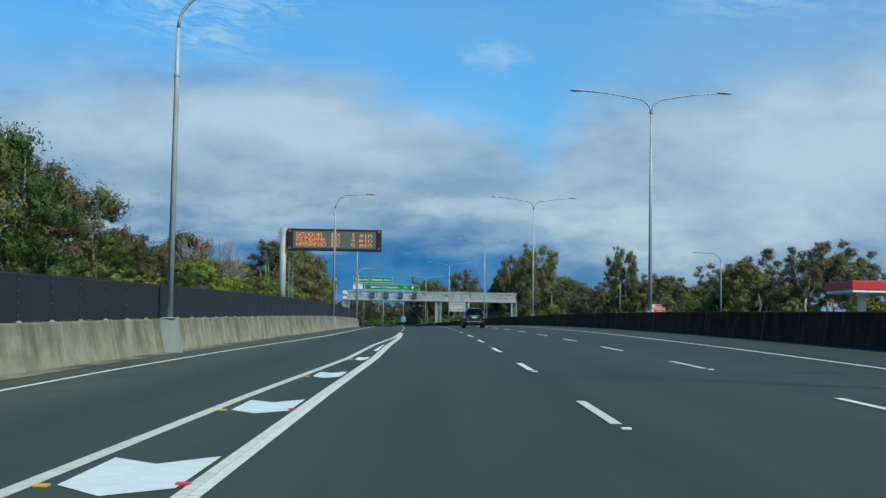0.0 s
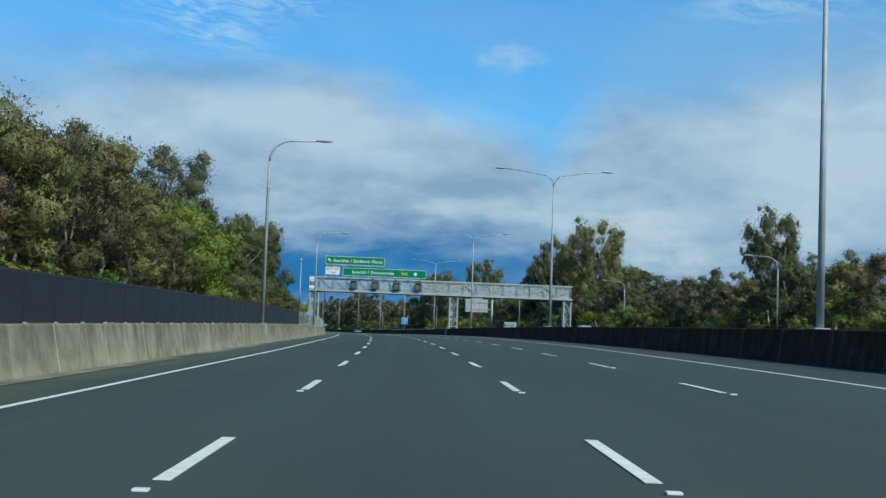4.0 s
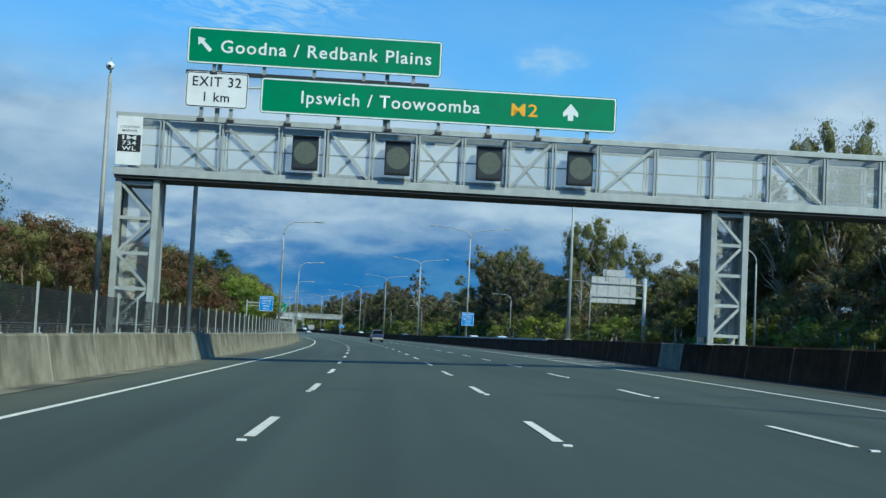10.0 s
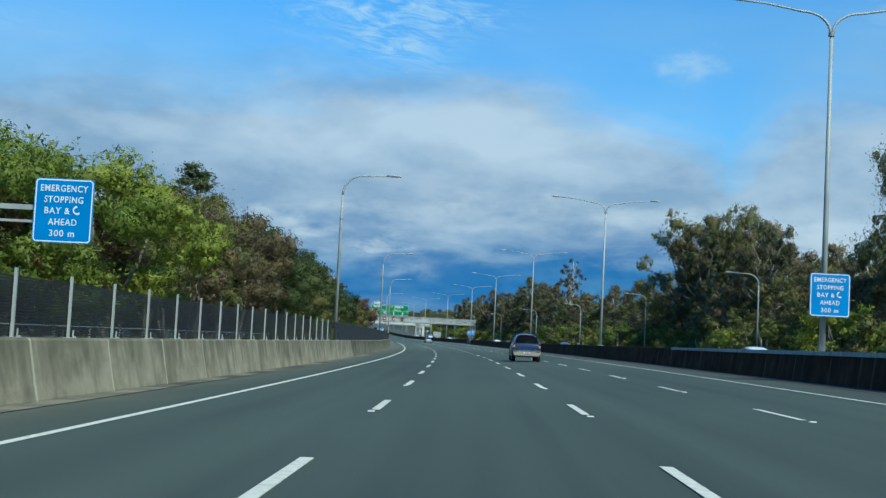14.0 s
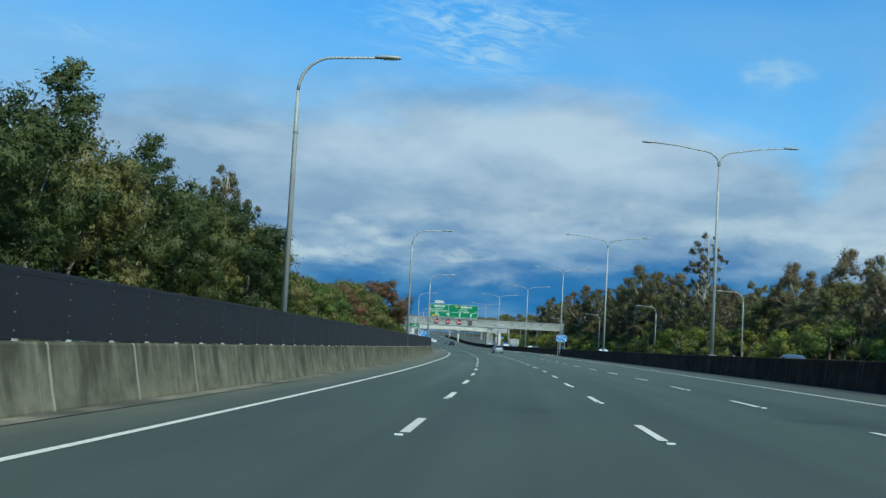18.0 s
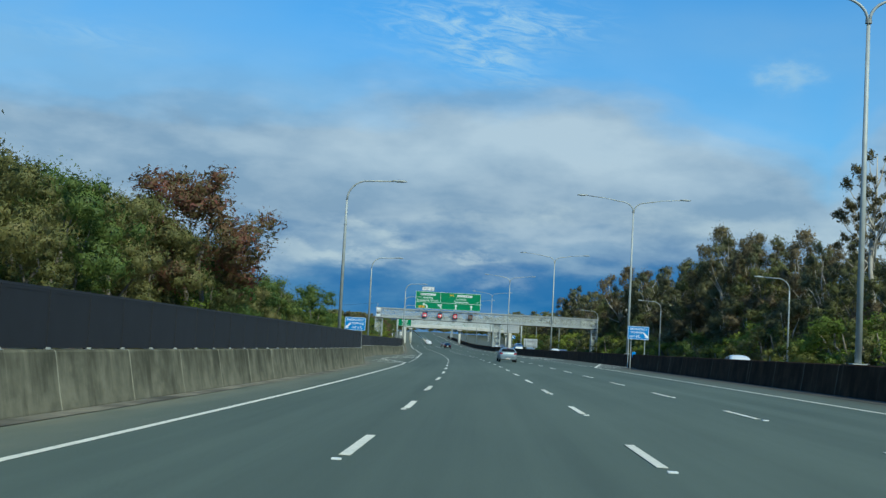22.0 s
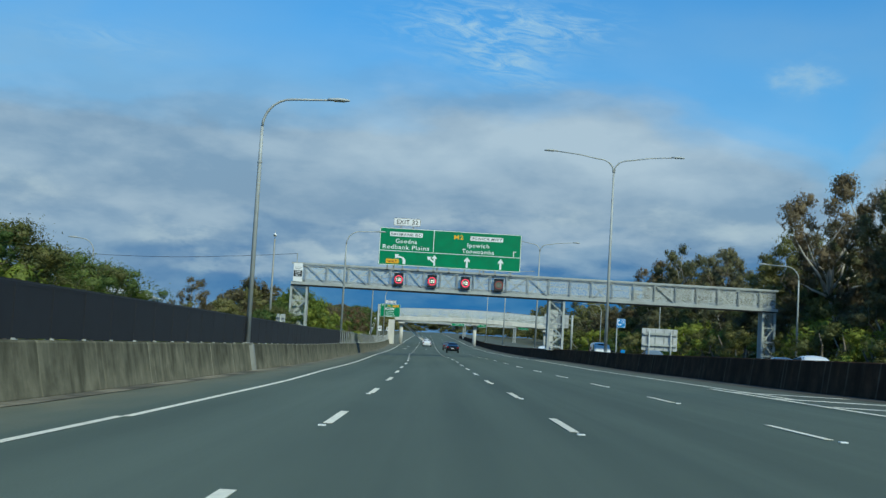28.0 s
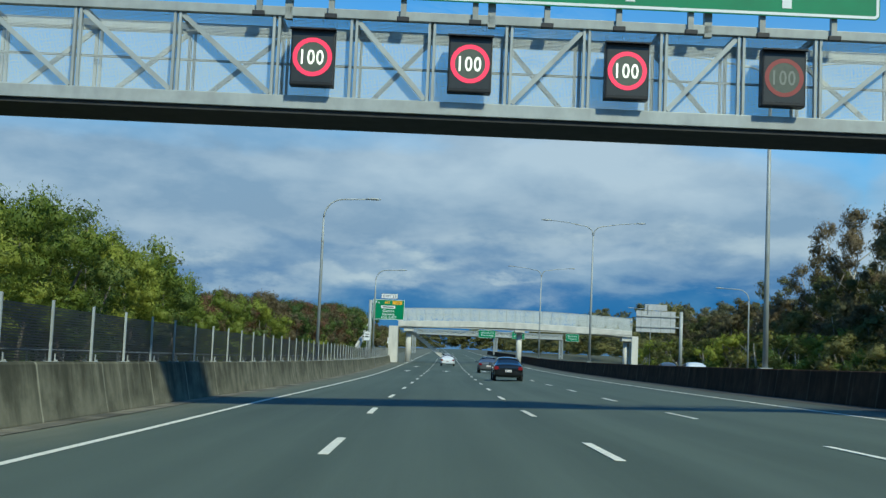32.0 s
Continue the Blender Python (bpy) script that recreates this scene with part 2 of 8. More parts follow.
def asphalt():
    m, nt, b = principled("asphalt")
    uv = nt.nodes.new("ShaderNodeUVMap")
    uv.uv_map = "metres"

    def n_(scale, st, detail, rough=0.6):
        mp = nt.nodes.new("ShaderNodeMapping")
        mp.inputs["Scale"].default_value = st
        nt.links.new(uv.outputs[0], mp.inputs[0])
        n = node(nt, "ShaderNodeTexNoise", Scale=scale, Detail=detail, Roughness=rough)
        nt.links.new(mp.outputs[0], n.inputs["Vector"])
        return n.outputs["Fac"]

    sep = nt.nodes.new("ShaderNodeSeparateXYZ")
    nt.links.new(uv.outputs[0], sep.inputs[0])
    grit = n_(38.0, (1, 1, 1), 5, 0.75)
    col = mix_color(nt, ramp(nt, grit, [(0.3, 0.0), (0.7, 1.0)]), (0.0415, 0.0505, 0.0435), (0.091, 0.106, 0.0905))
    # polished wheel paths, two to a lane, and the oil stripe between them
    across = math_node(nt, "MULTIPLY", math_node(nt, "SUBTRACT", sep.outputs["Y"], 1.78), 2 * math.pi / 1.77)
    track = math_node(nt, "MULTIPLY_ADD", math_node(nt, "COSINE", across), -0.5)
    track.node.inputs[2].default_value = 0.5
    track = math_node(nt, "MULTIPLY", track, ramp(nt, n_(1.0, (0.02, 0.7, 1), 3), [(0.3, 0.1), (0.7, 0.6)]))
    col = mix_color(nt, track, col, (0.083, 0.097, 0.084))
    long = ramp(nt, n_(1.0, (0.012, 0.9, 1), 5), [(0.35, 0.0), (0.62, 0.8)])
    col = mix_color(nt, long, col, (0.046, 0.056, 0.048))
    patch = ramp(nt, n_(1.0, (0.03, 0.16, 1), 6), [(0.4, 0.0), (0.7, 0.45)])
    col = mix_color(nt, patch, col, (0.097, 0.111, 0.093))
    # dust and grit collect on the shoulder
    edge_l = ramp(nt, math_node(nt, "MULTIPLY_ADD", sep.outputs["Y"], -0.2), [(0.0, 0.0), (0.04, 0.35), (0.3, 1.0)])
    edge_l.node.inputs[0].links[0].from_node.inputs[2].default_value = -1.02
    dust = math_node(nt, "MULTIPLY", edge_l, ramp(nt, n_(1.0, (0.25, 0.8, 1), 6), [(0.3, 0.15), (0.7, 0.75)]))
    col = mix_color(nt, dust, col, (0.15, 0.132, 0.1))
    edge_r = ramp(nt, math_node(nt, "MULTIPLY_ADD", sep.outputs["Y"], 0.2), [(0.0, 0.0), (0.05, 0.4), (0.3, 1.0)])
    edge_r.node.inputs[0].links[0].from_node.inputs[2].default_value = -1.82
    col = mix_color(nt, math_node(nt, "MULTIPLY", edge_r, ramp(nt, n_(1.0, (0.2, 0.9, 1), 6), [(0.3, 0.3), (0.7, 0.8)])), col, (0.072, 0.066, 0.054))
    # an older, darker length of surfacing at the start
    old = ramp(nt, math_node(nt, "MULTIPLY", sep.outputs["X"], 0.001), [(0.0, 0.72), (0.2, 0.74), (0.3, 0.92), (0.46, 1.02), (0.54, 1.42), (0.62, 1.38), (0.66, 1.26), (0.75, 1.24), (1.0, 1.24)])
    col = mix_color(nt, 1.0, mix_color(nt, 1.0, col, old, "MULTIPLY"), (0.96, 1.04, 0.97), "MULTIPLY")
    nt.links.new(col, b.inputs["Base Color"])
    b.inputs["Roughness"].default_value = 0.82
    b.inputs["Specular IOR Level"].default_value = 0.3
    bp = node(nt, "ShaderNodeBump", Strength=0.35, Distance=0.012)
    nt.links.new(grit, bp.inputs["Height"])
    nt.links.new(bp.outputs[0], b.inputs["Normal"])
    return m


def leaves(name, tones, trans=0.4, gaps=0.53):
    """Foliage whose leaves differ one from another and tree from tree."""
    m = bpy.data.materials.new(name)
    m.use_nodes = True
    nt = m.node_tree
    nt.nodes.clear()
    out = nt.nodes.new("ShaderNodeOutputMaterial")
    geo = nt.nodes.new("ShaderNodeNewGeometry")
    info = nt.nodes.new("ShaderNodeObjectInfo")
    co = nt.nodes.new("ShaderNodeTexCoord")
    n = node(nt, "ShaderNodeTexNoise", Scale=0.55, Detail=3)
    nt.links.new(co.outputs["Object"], n.inputs["Vector"])
    pick = math_node(nt, "ADD", math_node(nt, "MULTIPLY", geo.outputs["Random Per Island"], 0.3),
                     math_node(nt, "MULTIPLY", n.outputs["Fac"], 0.75))
    k = len(tones) - 1
    col = ramp(nt, pick, [(0.24 + 0.54 * i / k, t) for i, t in enumerate(tones)])
    hs = nt.nodes.new("ShaderNodeHueSaturation")
    v = math_node(nt, "MULTIPLY_ADD", info.outputs["Random"], 0.5)
    v.node.inputs[2].default_value = 0.78
    hue = math_node(nt, "MULTIPLY_ADD", info.outputs["Random"], -0.035)
    hue.node.inputs[2].default_value = 0.515
    nt.links.new(v, hs.inputs["Value"])
    nt.links.new(hue, hs.inputs["Hue"])
    nt.links.new(col, hs.inputs["Color"])
    d = nt.nodes.new("ShaderNodeBsdfDiffuse")
    t = nt.nodes.new("ShaderNodeBsdfTranslucent")
    g = node(nt, "ShaderNodeBsdfGlossy", Roughness=0.6)
    nt.links.new(hs.outputs[0], d.inputs[0])
    nt.links.new(hs.outputs[0], t.inputs[0])
    mx = nt.nodes.new("ShaderNodeMixShader")
    mx.inputs[0].default_value = trans
    nt.links.new(d.outputs[0], mx.inputs[1])
    nt.links.new(t.outputs[0], mx.inputs[2])
    m2 = nt.nodes.new("ShaderNodeMixShader")
    m2.inputs[0].default_value = 0.02
    nt.links.new(mx.outputs[0], m2.inputs[1])
    nt.links.new(g.outputs[0], m2.inputs[2])
    # each spray is ragged, with gaps between its leaflets
    fine = node(nt, "ShaderNodeTexNoise", Scale=15.0, Detail=1.0, Roughness=0.5)
    nt.links.new(co.outputs["Object"], fine.inputs["Vector"])
    gap = math_node(nt, "GREATER_THAN", fine.outputs["Fac"], gaps)
    clear = nt.nodes.new("ShaderNodeBsdfTransparent")
    m3 = nt.nodes.new("ShaderNodeMixShader")
    nt.links.new(gap, m3.inputs[0])
    nt.links.new(m2.outputs[0], m3.inputs[1])
    nt.links.new(clear.outputs[0], m3.inputs[2])
    nt.links.new(m3.outputs[0], out.inputs[0])
    return m


def wire_mesh(name, color, pitch, open_part):
    """Woven wire: thin threads with clear gaps between them."""
    m, nt, b = principled(name)
    uv = nt.nodes.new("ShaderNodeUVMap")
    uv.uv_map = "metres"
    sep = nt.nodes.new("ShaderNodeSeparateXYZ")
    nt.links.new(uv.outputs[0], sep.inputs[0])
    fx = math_node(nt, "LESS_THAN", math_node(nt, "FRACT", math_node(nt, "DIVIDE", sep.outputs["X"], pitch)), open_part)
    fy = math_node(nt, "LESS_THAN", math_node(nt, "FRACT", math_node(nt, "DIVIDE", sep.outputs["Y"], pitch)), open_part)
    hole = math_node(nt, "MULTIPLY", fx, fy)
    nt.links.new(math_node(nt, "SUBTRACT", 1.0, hole), b.inputs["Alpha"])
    b.inputs["Base Color"].default_value = (*color, 1)
    b.inputs["Roughness"].default_value = 0.5
    return m


def glow(name, c, strength):
    m, nt, b = principled(name)
    b.inputs["Base Color"].default_value = (*[v * 0.5 for v in c], 1)
    b.inputs["Emission Color"].default_value = (*c, 1)
    b.inputs["Emission Strength"].default_value = strength
    return m


def car_glass():
    m, nt, b = principled("tinted_glass")
    b.inputs["Base Color"].default_value = (0.012, 0.014, 0.016, 1)
    b.inputs["Roughness"].default_value = 0.03
    b.inputs["IOR"].default_value = 1.2
    b.inputs["Specular IOR Level"].default_value = 0.4
    return m


def cast_concrete(name, pale, body, stain, streak, stains):
    """Cast barrier concrete: mottled body, dark rain stains running down from the top, pale lime runs at joints and cracks."""
    m, nt, b = principled(name)
    co = nt.nodes.new("ShaderNodeTexCoord")
    info = nt.nodes.new("ShaderNodeObjectInfo")
    shift = nt.nodes.new("ShaderNodeVectorMath")
    shift.operation = "MULTIPLY_ADD"
    nt.links.new(info.outputs["Random"], shift.inputs[0])
    shift.inputs[1].default_value = (17.0, 61.0, 0.0)
    nt.links.new(co.outputs["Object"], shift.inputs[2])
    sep = nt.nodes.new("ShaderNodeSeparateXYZ")
    nt.links.new(co.outputs["Object"], sep.inputs[0])

    def n_(scale, st, detail=6, rough=0.6):
        mp = nt.nodes.new("ShaderNodeMapping")
        mp.inputs["Scale"].default_value = st
        nt.links.new(shift.outputs[0], mp.inputs[0])
        n = node(nt, "ShaderNodeTexNoise", Scale=scale, Detail=detail, Roughness=rough)
        nt.links.new(mp.outputs[0], n.inputs["Vector"])
        return n.outputs["Fac"]

    col = mix_color(nt, ramp(nt, n_(1.1, (1, 1, 1.3)), [(0.35, 0.0), (0.65, 1.0)]), body, pale)
    run = math_node(nt, "ADD", n_(1.0, (0.5, 1.5, 0.5), 8, 0.62), math_node(nt, "MULTIPLY", math_node(nt, "SUBTRACT", sep.outputs["Z"], 0.55), 0.2))
    col = mix_color(nt, ramp(nt, run, [(0.42, 0.0), (0.66, stains)]), col, stain)
    blot = ramp(nt, n_(0.7, (1, 0.8, 1.6), 5), [(0.5, 0.0), (0.66, stains * 0.6)])
    col = mix_color(nt, blot, col, stain)
    crack = ramp(nt, n_(1.0, (0.3, 2.6, 0.12), 4, 0.5), [(0.63, 0.0), (0.72, 0.4)])
    col = mix_color(nt, crack, col, streak)
    # lime weeps from each joint
    off = math_node(nt, "ABSOLUTE", math_node(nt, "SUBTRACT", sep.outputs["Y"], 2.2))
    wob = math_node(nt, "ADD", off, math_node(nt, "MULTIPLY", math_node(nt, "SUBTRACT", n_(2.0, (1, 1, 1)), 0.5), 0.12))
    near = ramp(nt, math_node(nt, "SUBTRACT", wob, 1.5), [(0.0, 0.0), (0.62, 0.0), (0.7, 1.0)])
    col = mix_color(nt, math_node(nt, "MULTIPLY", near, ramp(nt, info.outputs["Random"], [(0.25, 0.1), (0.8, 0.95)])), col, streak)
    nt.links.new(col, b.inputs["Base Color"])
    b.inputs["Roughness"].default_value = 0.92
    b.inputs["Specular IOR Level"].default_value = 0.04
    bp = node(nt, "ShaderNodeBump", Strength=0.3, Distance=0.02)
    nt.links.new(n_(22.0, (1, 1, 1), 4), bp.inputs["Height"])
    nt.links.new(bp.outputs[0], b.inputs["Normal"])
    return m


ASPHALT = asphalt()
PAINT = surface("road_paint", (0.76, 0.73, 0.62), (0.58, 0.56, 0.48), 0.7, scale=9.0, rand=0.1, c3=(0.25, 0.25, 0.24), scale3=5.0, amount3=0.4, span3=(0.56, 0.72), bump=0.2)
PAINT_NEW = surface("bright_road_paint", (0.8, 0.8, 0.78), (0.7, 0.7, 0.68), 0.6, scale=5.0, rand=0.05)
CONC = cast_concrete("weathered_concrete", (0.345, 0.312, 0.234), (0.255, 0.232, 0.17), (0.1, 0.094, 0.068), (0.46, 0.43, 0.34), 0.7)
CONC_OLD = cast_concrete("mould_grey_concrete", (0.225, 0.214, 0.158), (0.145, 0.141, 0.104), (0.055, 0.055, 0.041), (0.38, 0.362, 0.28), 0.8)
CONC_PALE = surface("pale_concrete", (0.44, 0.43, 0.40), (0.33, 0.33, 0.30), 0.9, scale=2.0, stretch=(2, 2, 0.4), rand=0.1,
                    c3=(0.2, 0.19, 0.17), scale3=1.0, stretch3=(1.4, 1.4, 0.2), amount3=0.6, bump=0.2, bump_scale=30)
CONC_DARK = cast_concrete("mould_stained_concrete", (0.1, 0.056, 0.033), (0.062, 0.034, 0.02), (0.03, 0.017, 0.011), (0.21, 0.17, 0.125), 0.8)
CONC_GREY = surface("blue_grey_concrete", (0.27, 0.285, 0.28), (0.19, 0.2, 0.195), 0.9, scale=1.6, stretch=(1.4, 1.4, 0.5), rand=0.1, bump=0.2, bump_scale=30)
CONC_WHITE = surface("bridge_concrete", (0.62, 0.60, 0.55), (0.5, 0.485, 0.45), 0.85, scale=1.2, stretch=(1, 1, 0.4), rand=0.05, c3=(0.36, 0.35, 0.32), scale3=0.5, stretch3=(1, 1, 0.2), amount3=0.5)
FABRIC = surface("black_screen_cloth", (0.0105, 0.012, 0.0175), (0.0135, 0.0155, 0.022), 0.8, scale=1.4, rand=0.06, bump=0.1, bump_scale=3.0, c3=(0.06, 0.062, 0.07), scale3=2.4, amount3=0.35, span3=(0.66, 0.76))
BLACK = plain("black_steel", (0.02, 0.02, 0.024), 0.55)
CABLE_TIE = plain("dark_lace", (0.012, 0.012, 0.014), 0.7)
CLIP = plain("pale_clip", (0.2, 0.21, 0.22), 0.6)
GALV = surface("galvanised_steel", (0.40, 0.425, 0.42), (0.32, 0.34, 0.34), 0.55, 0.1, scale=3.0, stretch=(1, 1, 0.5), rand=0.08, c3=(0.25, 0.25, 0.24), scale3=0.8, amount3=0.5)
GALV_D = surface("dull_galvanised_steel", (0.31, 0.32, 0.31), (0.24, 0.25, 0.24), 0.6, 0.15, scale=3.0, rand=0.08)
# near-black: the shade under the gantry is put into this colour
UNDER_SHADE = surface("shade_dark_walkway", (0.02, 0.02, 0.021), (0.035, 0.035, 0.036), 0.8, scale=3.0, rand=0.0)
SIGN_G = surface("green_sign_sheet", (0.0, 0.20, 0.075), (0.0, 0.165, 0.062), 0.42, scale=1.2, rand=0.0)
SIGN_B = surface("blue_sign_sheet", (0.0, 0.21, 0.58), (0.0, 0.18, 0.5), 0.42, scale=1.2, rand=0.0)
SIGN_W = surface("white_sign_sheet", (0.76, 0.77, 0.78), (0.68, 0.69, 0.7), 0.45, scale=2.0, rand=0.0)
SIGN_Y = plain("amber_sign_sheet", (0.85, 0.42, 0.02), 0.45)
SIGN_R = plain("red_sign_sheet", (0.6, 0.025, 0.03), 0.45)
SIGN_K = plain("black_sign_sheet", (0.012, 0.012, 0.014), 0.5)
SIGN_BACK = surface("aluminium_sheet", (0.5, 0.51, 0.52), (0.4, 0.41, 0.42), 0.5, 0.3, scale=2.0, rand=0.05)
LED_O = glow("amber_led", (1.0, 0.27, 0.05), 1.0)
LED_W = glow("white_led", (1.0, 1.0, 0.95), 0.95)
LED_R = glow("red_led", (0.9, 0.035, 0.11), 1.0)
SCREEN = surface("unlit_display", (0.12, 0.135, 0.115), (0.1, 0.112, 0.098), 0.35, scale=8.0, rand=0.0)
SCREEN_D = plain("dark_signal_face", (0.03, 0.032, 0.033), 0.4)
RING_DIM = plain("dim_red_ring", (0.28, 0.06, 0.05), 0.4)
TEXT_DIM = plain("dim_digits", (0.22, 0.23, 0.2), 0.4)
DISC = surface("unlit_disc", (0.11, 0.12, 0.09), (0.085, 0.095, 0.075), 0.4, scale=8.0, rand=0.0)
LENS = plain("lamp_lens", (0.55, 0.55, 0.52), 0.25)
MESH_K = wire_mesh("black_wire_mesh", (0.012, 0.012, 0.013), 0.05, 0.5)
MESH_G = wire_mesh("grey_wire_mesh", (0.5, 0.53, 0.53), 0.03, 0.68)
REFL_W = plain("white_reflector", (0.75, 0.76, 0.75), 0.35)
REFL_R = plain("red_reflector", (0.62, 0.03, 0.07), 0.3)
FLASHER = plain("unlit_amber_lens", (0.3, 0.11, 0.025), 0.3)
REFL_Y = plain("amber_reflector", (0.75, 0.38, 0.03), 0.3)
BARK = surface("grey_bark", (0.22, 0.19, 0.16), (0.12, 0.10, 0.085), 0.95, scale=3.0, stretch=(3, 3, 0.5), rand=0.2, bump=0.4, bump_scale=12)
BARK_P = surface("pale_gum_bark", (0.50, 0.46, 0.40), (0.30, 0.26, 0.22), 0.9, scale=1.6, stretch=(2, 2, 0.5), rand=0.15)
TWIG = surface("grey_twigs", (0.30, 0.27, 0.235), (0.2, 0.18, 0.155), 0.95, scale=3.0, rand=0.1)
LEAF_GUM = leaves("gum_leaves", [(0.088, 0.09, 0.048), (0.135, 0.136, 0.068), (0.185, 0.18, 0.09), (0.235, 0.208, 0.115)])
LEAF_OLIVE = leaves("olive_leaves", [(0.074, 0.084, 0.03), (0.128, 0.137, 0.046), (0.187, 0.187, 0.064), (0.24, 0.208, 0.085)])
LEAF_GREEN = leaves("green_leaves", [(0.042, 0.076, 0.02), (0.074, 0.122, 0.031), (0.118, 0.172, 0.042), (0.17, 0.212, 0.06)])
LEAF_DARK = leaves("dark_green_leaves", [(0.03, 0.05, 0.018), (0.05, 0.078, 0.026), (0.078, 0.106, 0.035), (0.108, 0.118, 0.046)])
LEAF_LIME = leaves("lime_leaves", [(0.1, 0.135, 0.02), (0.165, 0.212, 0.034), (0.23, 0.28, 0.048), (0.295, 0.33, 0.07)])
LEAF_OLIVE_Y = leaves("yellow_olive_leaves", [(0.095, 0.1, 0.026), (0.15, 0.16, 0.038), (0.205, 0.21, 0.052), (0.25, 0.235, 0.07)])
LEAF_RED = leaves("rusty_leaves", [(0.062, 0.078, 0.028), (0.115, 0.105, 0.042), (0.175, 0.1, 0.055), (0.22, 0.075, 0.055)])
LEAF_BROWN = leaves("brown_leaves", [(0.082, 0.07, 0.038), (0.132, 0.11, 0.058), (0.182, 0.148, 0.078), (0.225, 0.175, 0.095)])
EARTH = surface("earth", (0.075, 0.07, 0.04), (0.05, 0.06, 0.025), 0.95, scale=0.4, rand=0.0, c3=(0.12, 0.10, 0.06), scale3=0.06, amount3=0.6)
GLASS = car_glass()
RUBBER = surface("tyre_rubber", (0.018, 0.018, 0.019), (0.028, 0.028, 0.028), 0.85, scale=20.0, rand=0.0)
ALLOY = plain("alloy", (0.52, 0.53, 0.55), 0.3, 0.8)
CHROME = plain("chrome", (0.75, 0.76, 0.78), 0.12, 1.0)
TRIM = plain("black_plastic", (0.02, 0.02, 0.021), 0.6)
LIGHT_R = plain("red_tail_lens", (0.2, 0.008, 0.014), 0.12, 0.0, 0.6)
LIGHT_C = plain("clear_tail_lens", (0.3, 0.28, 0.29), 0.15, 0.0, 0.6)
PLATE = plain("plate_white", (0.72, 0.72, 0.70), 0.5)
PLATE_T = plain("plate_maroon", (0.22, 0.04, 0.05), 0.5)
BODY_BLACK = surface("black_car_paint", (0.008, 0.009, 0.012), (0.011, 0.012, 0.015), 0.14, 0.0, scale=3.0, rand=0.0, coat=0.7, spec=0.3)
SKID = plain("dull_silver_plastic", (0.26, 0.26, 0.265), 0.4, 0.3)
BODY_SILVER = surface("silver_blue_car_paint", (0.25, 0.31, 0.345), (0.235, 0.295, 0.33), 0.4, 0.5, scale=3.0, rand=0.0, coat=0.2)
SMOKE = plain("smoked_lens", (0.085, 0.07, 0.075), 0.15, 0.0, 0.5)
BODY_BLUE = surface("dark_blue_car_paint", (0.02, 0.035, 0.085), (0.025, 0.04, 0.09), 0.28, 0.3, scale=3.0, rand=0.0, coat=0.8)
BODY_WHITE = surface("white_car_paint", (0.7, 0.71, 0.72), (0.66, 0.67, 0.68), 0.3, 0.0, scale=3.0, rand=0.0, coat=0.7)
BODY_GREY = surface("grey_car_paint", (0.12, 0.125, 0.13), (0.11, 0.115, 0.12), 0.3, 0.4, scale=3.0, rand=0.0, coat=0.7)
BODY_TAN = surface("champagne_car_paint", (0.42, 0.38, 0.30), (0.40, 0.36, 0.29), 0.35, 0.3, scale=3.0, rand=0.0, coat=0.5)

# ---- the road's own plan: s metres along it, e metres to the right of the second lane's middle ----
ROAD_X = (1.23029, 0.58834, -29.0283, -53.67889, -25.10932)
ROAD_Z = (-0.12473, -1.22405, 2.04779, -0.03816, -2.39256, -0.52309)
CROSS = 0.027
YS = np.arange(-400.0, 2400.1, 1.0)
_yy = np.minimum(YS, 815.0)
_lead = -0.248
_back = np.polyval(np.polyder(ROAD_X), -1.0) / 400
XS = np.polyval(ROAD_X, np.maximum(_yy, 0) / 400 - 1) + _lead * np.maximum(YS - 815, 0) + _back * np.minimum(YS, 0)
SS = np.r_[0, np.cumsum(np.hypot(np.diff(XS), 1.0))]
SS = SS - np.interp(0, YS, SS)
TH = np.arctan(-np.gradient(XS, YS))
ZS = np.polyval(ROAD_Z, np.clip(YS, 0, 781) / 400 - 1) + np.where(YS < 0, YS * 0.0101 * np.exp(YS / 150), 0)
ZS = ZS + np.where(YS > 781, (YS - 781) * -0.0041 + 4.1e-5 * np.clip(YS - 781, 0, 240) ** 2 + np.clip(YS - 1021, 0, 600) * 0.0164, 0)
_rise = np.clip((YS - 755) / 45, 0, 1)
ZS = ZS + 0.17 * _rise * _rise * (3 - 2 * _rise)


def road_z(s, e=0.0):
    out = np.interp(s, SS, ZS)
    if e > 12.5:
        return out + CROSS * 12.5 - 0.012 * (min(e, 60) - 12.5)
    return out + CROSS * max(e, -8.0)


def spot(s, e, z=0.0):
    a = np.interp(s, SS, TH)
    return Vector((np.interp(s, SS, XS) + e * math.cos(a), np.interp(s, SS, YS) + e * math.sin(a), road_z(s, e) + z))


def heading(s):
    return float(np.interp(s, SS, TH))


def stand(s, e, z=0.0, turn=0.0, scale=1.0, lean=0.0):
    """Pose on the road: local x to the right, y ahead."""
    return Matrix.Translation(spot(s, e, z)) @ Matrix.Rotation(heading(s) + radians(turn), 4, "Z") @ Matrix.Rotation(radians(lean), 4, "X") @ Matrix.Scale(scale, 4)


def level(s, z=0.0):
    """Pose of a level frame across the road over its reference line."""
    p = spot(s, 0, z)
    return Matrix.Translation(p) @ Matrix.Rotation(heading(s), 4, "Z")


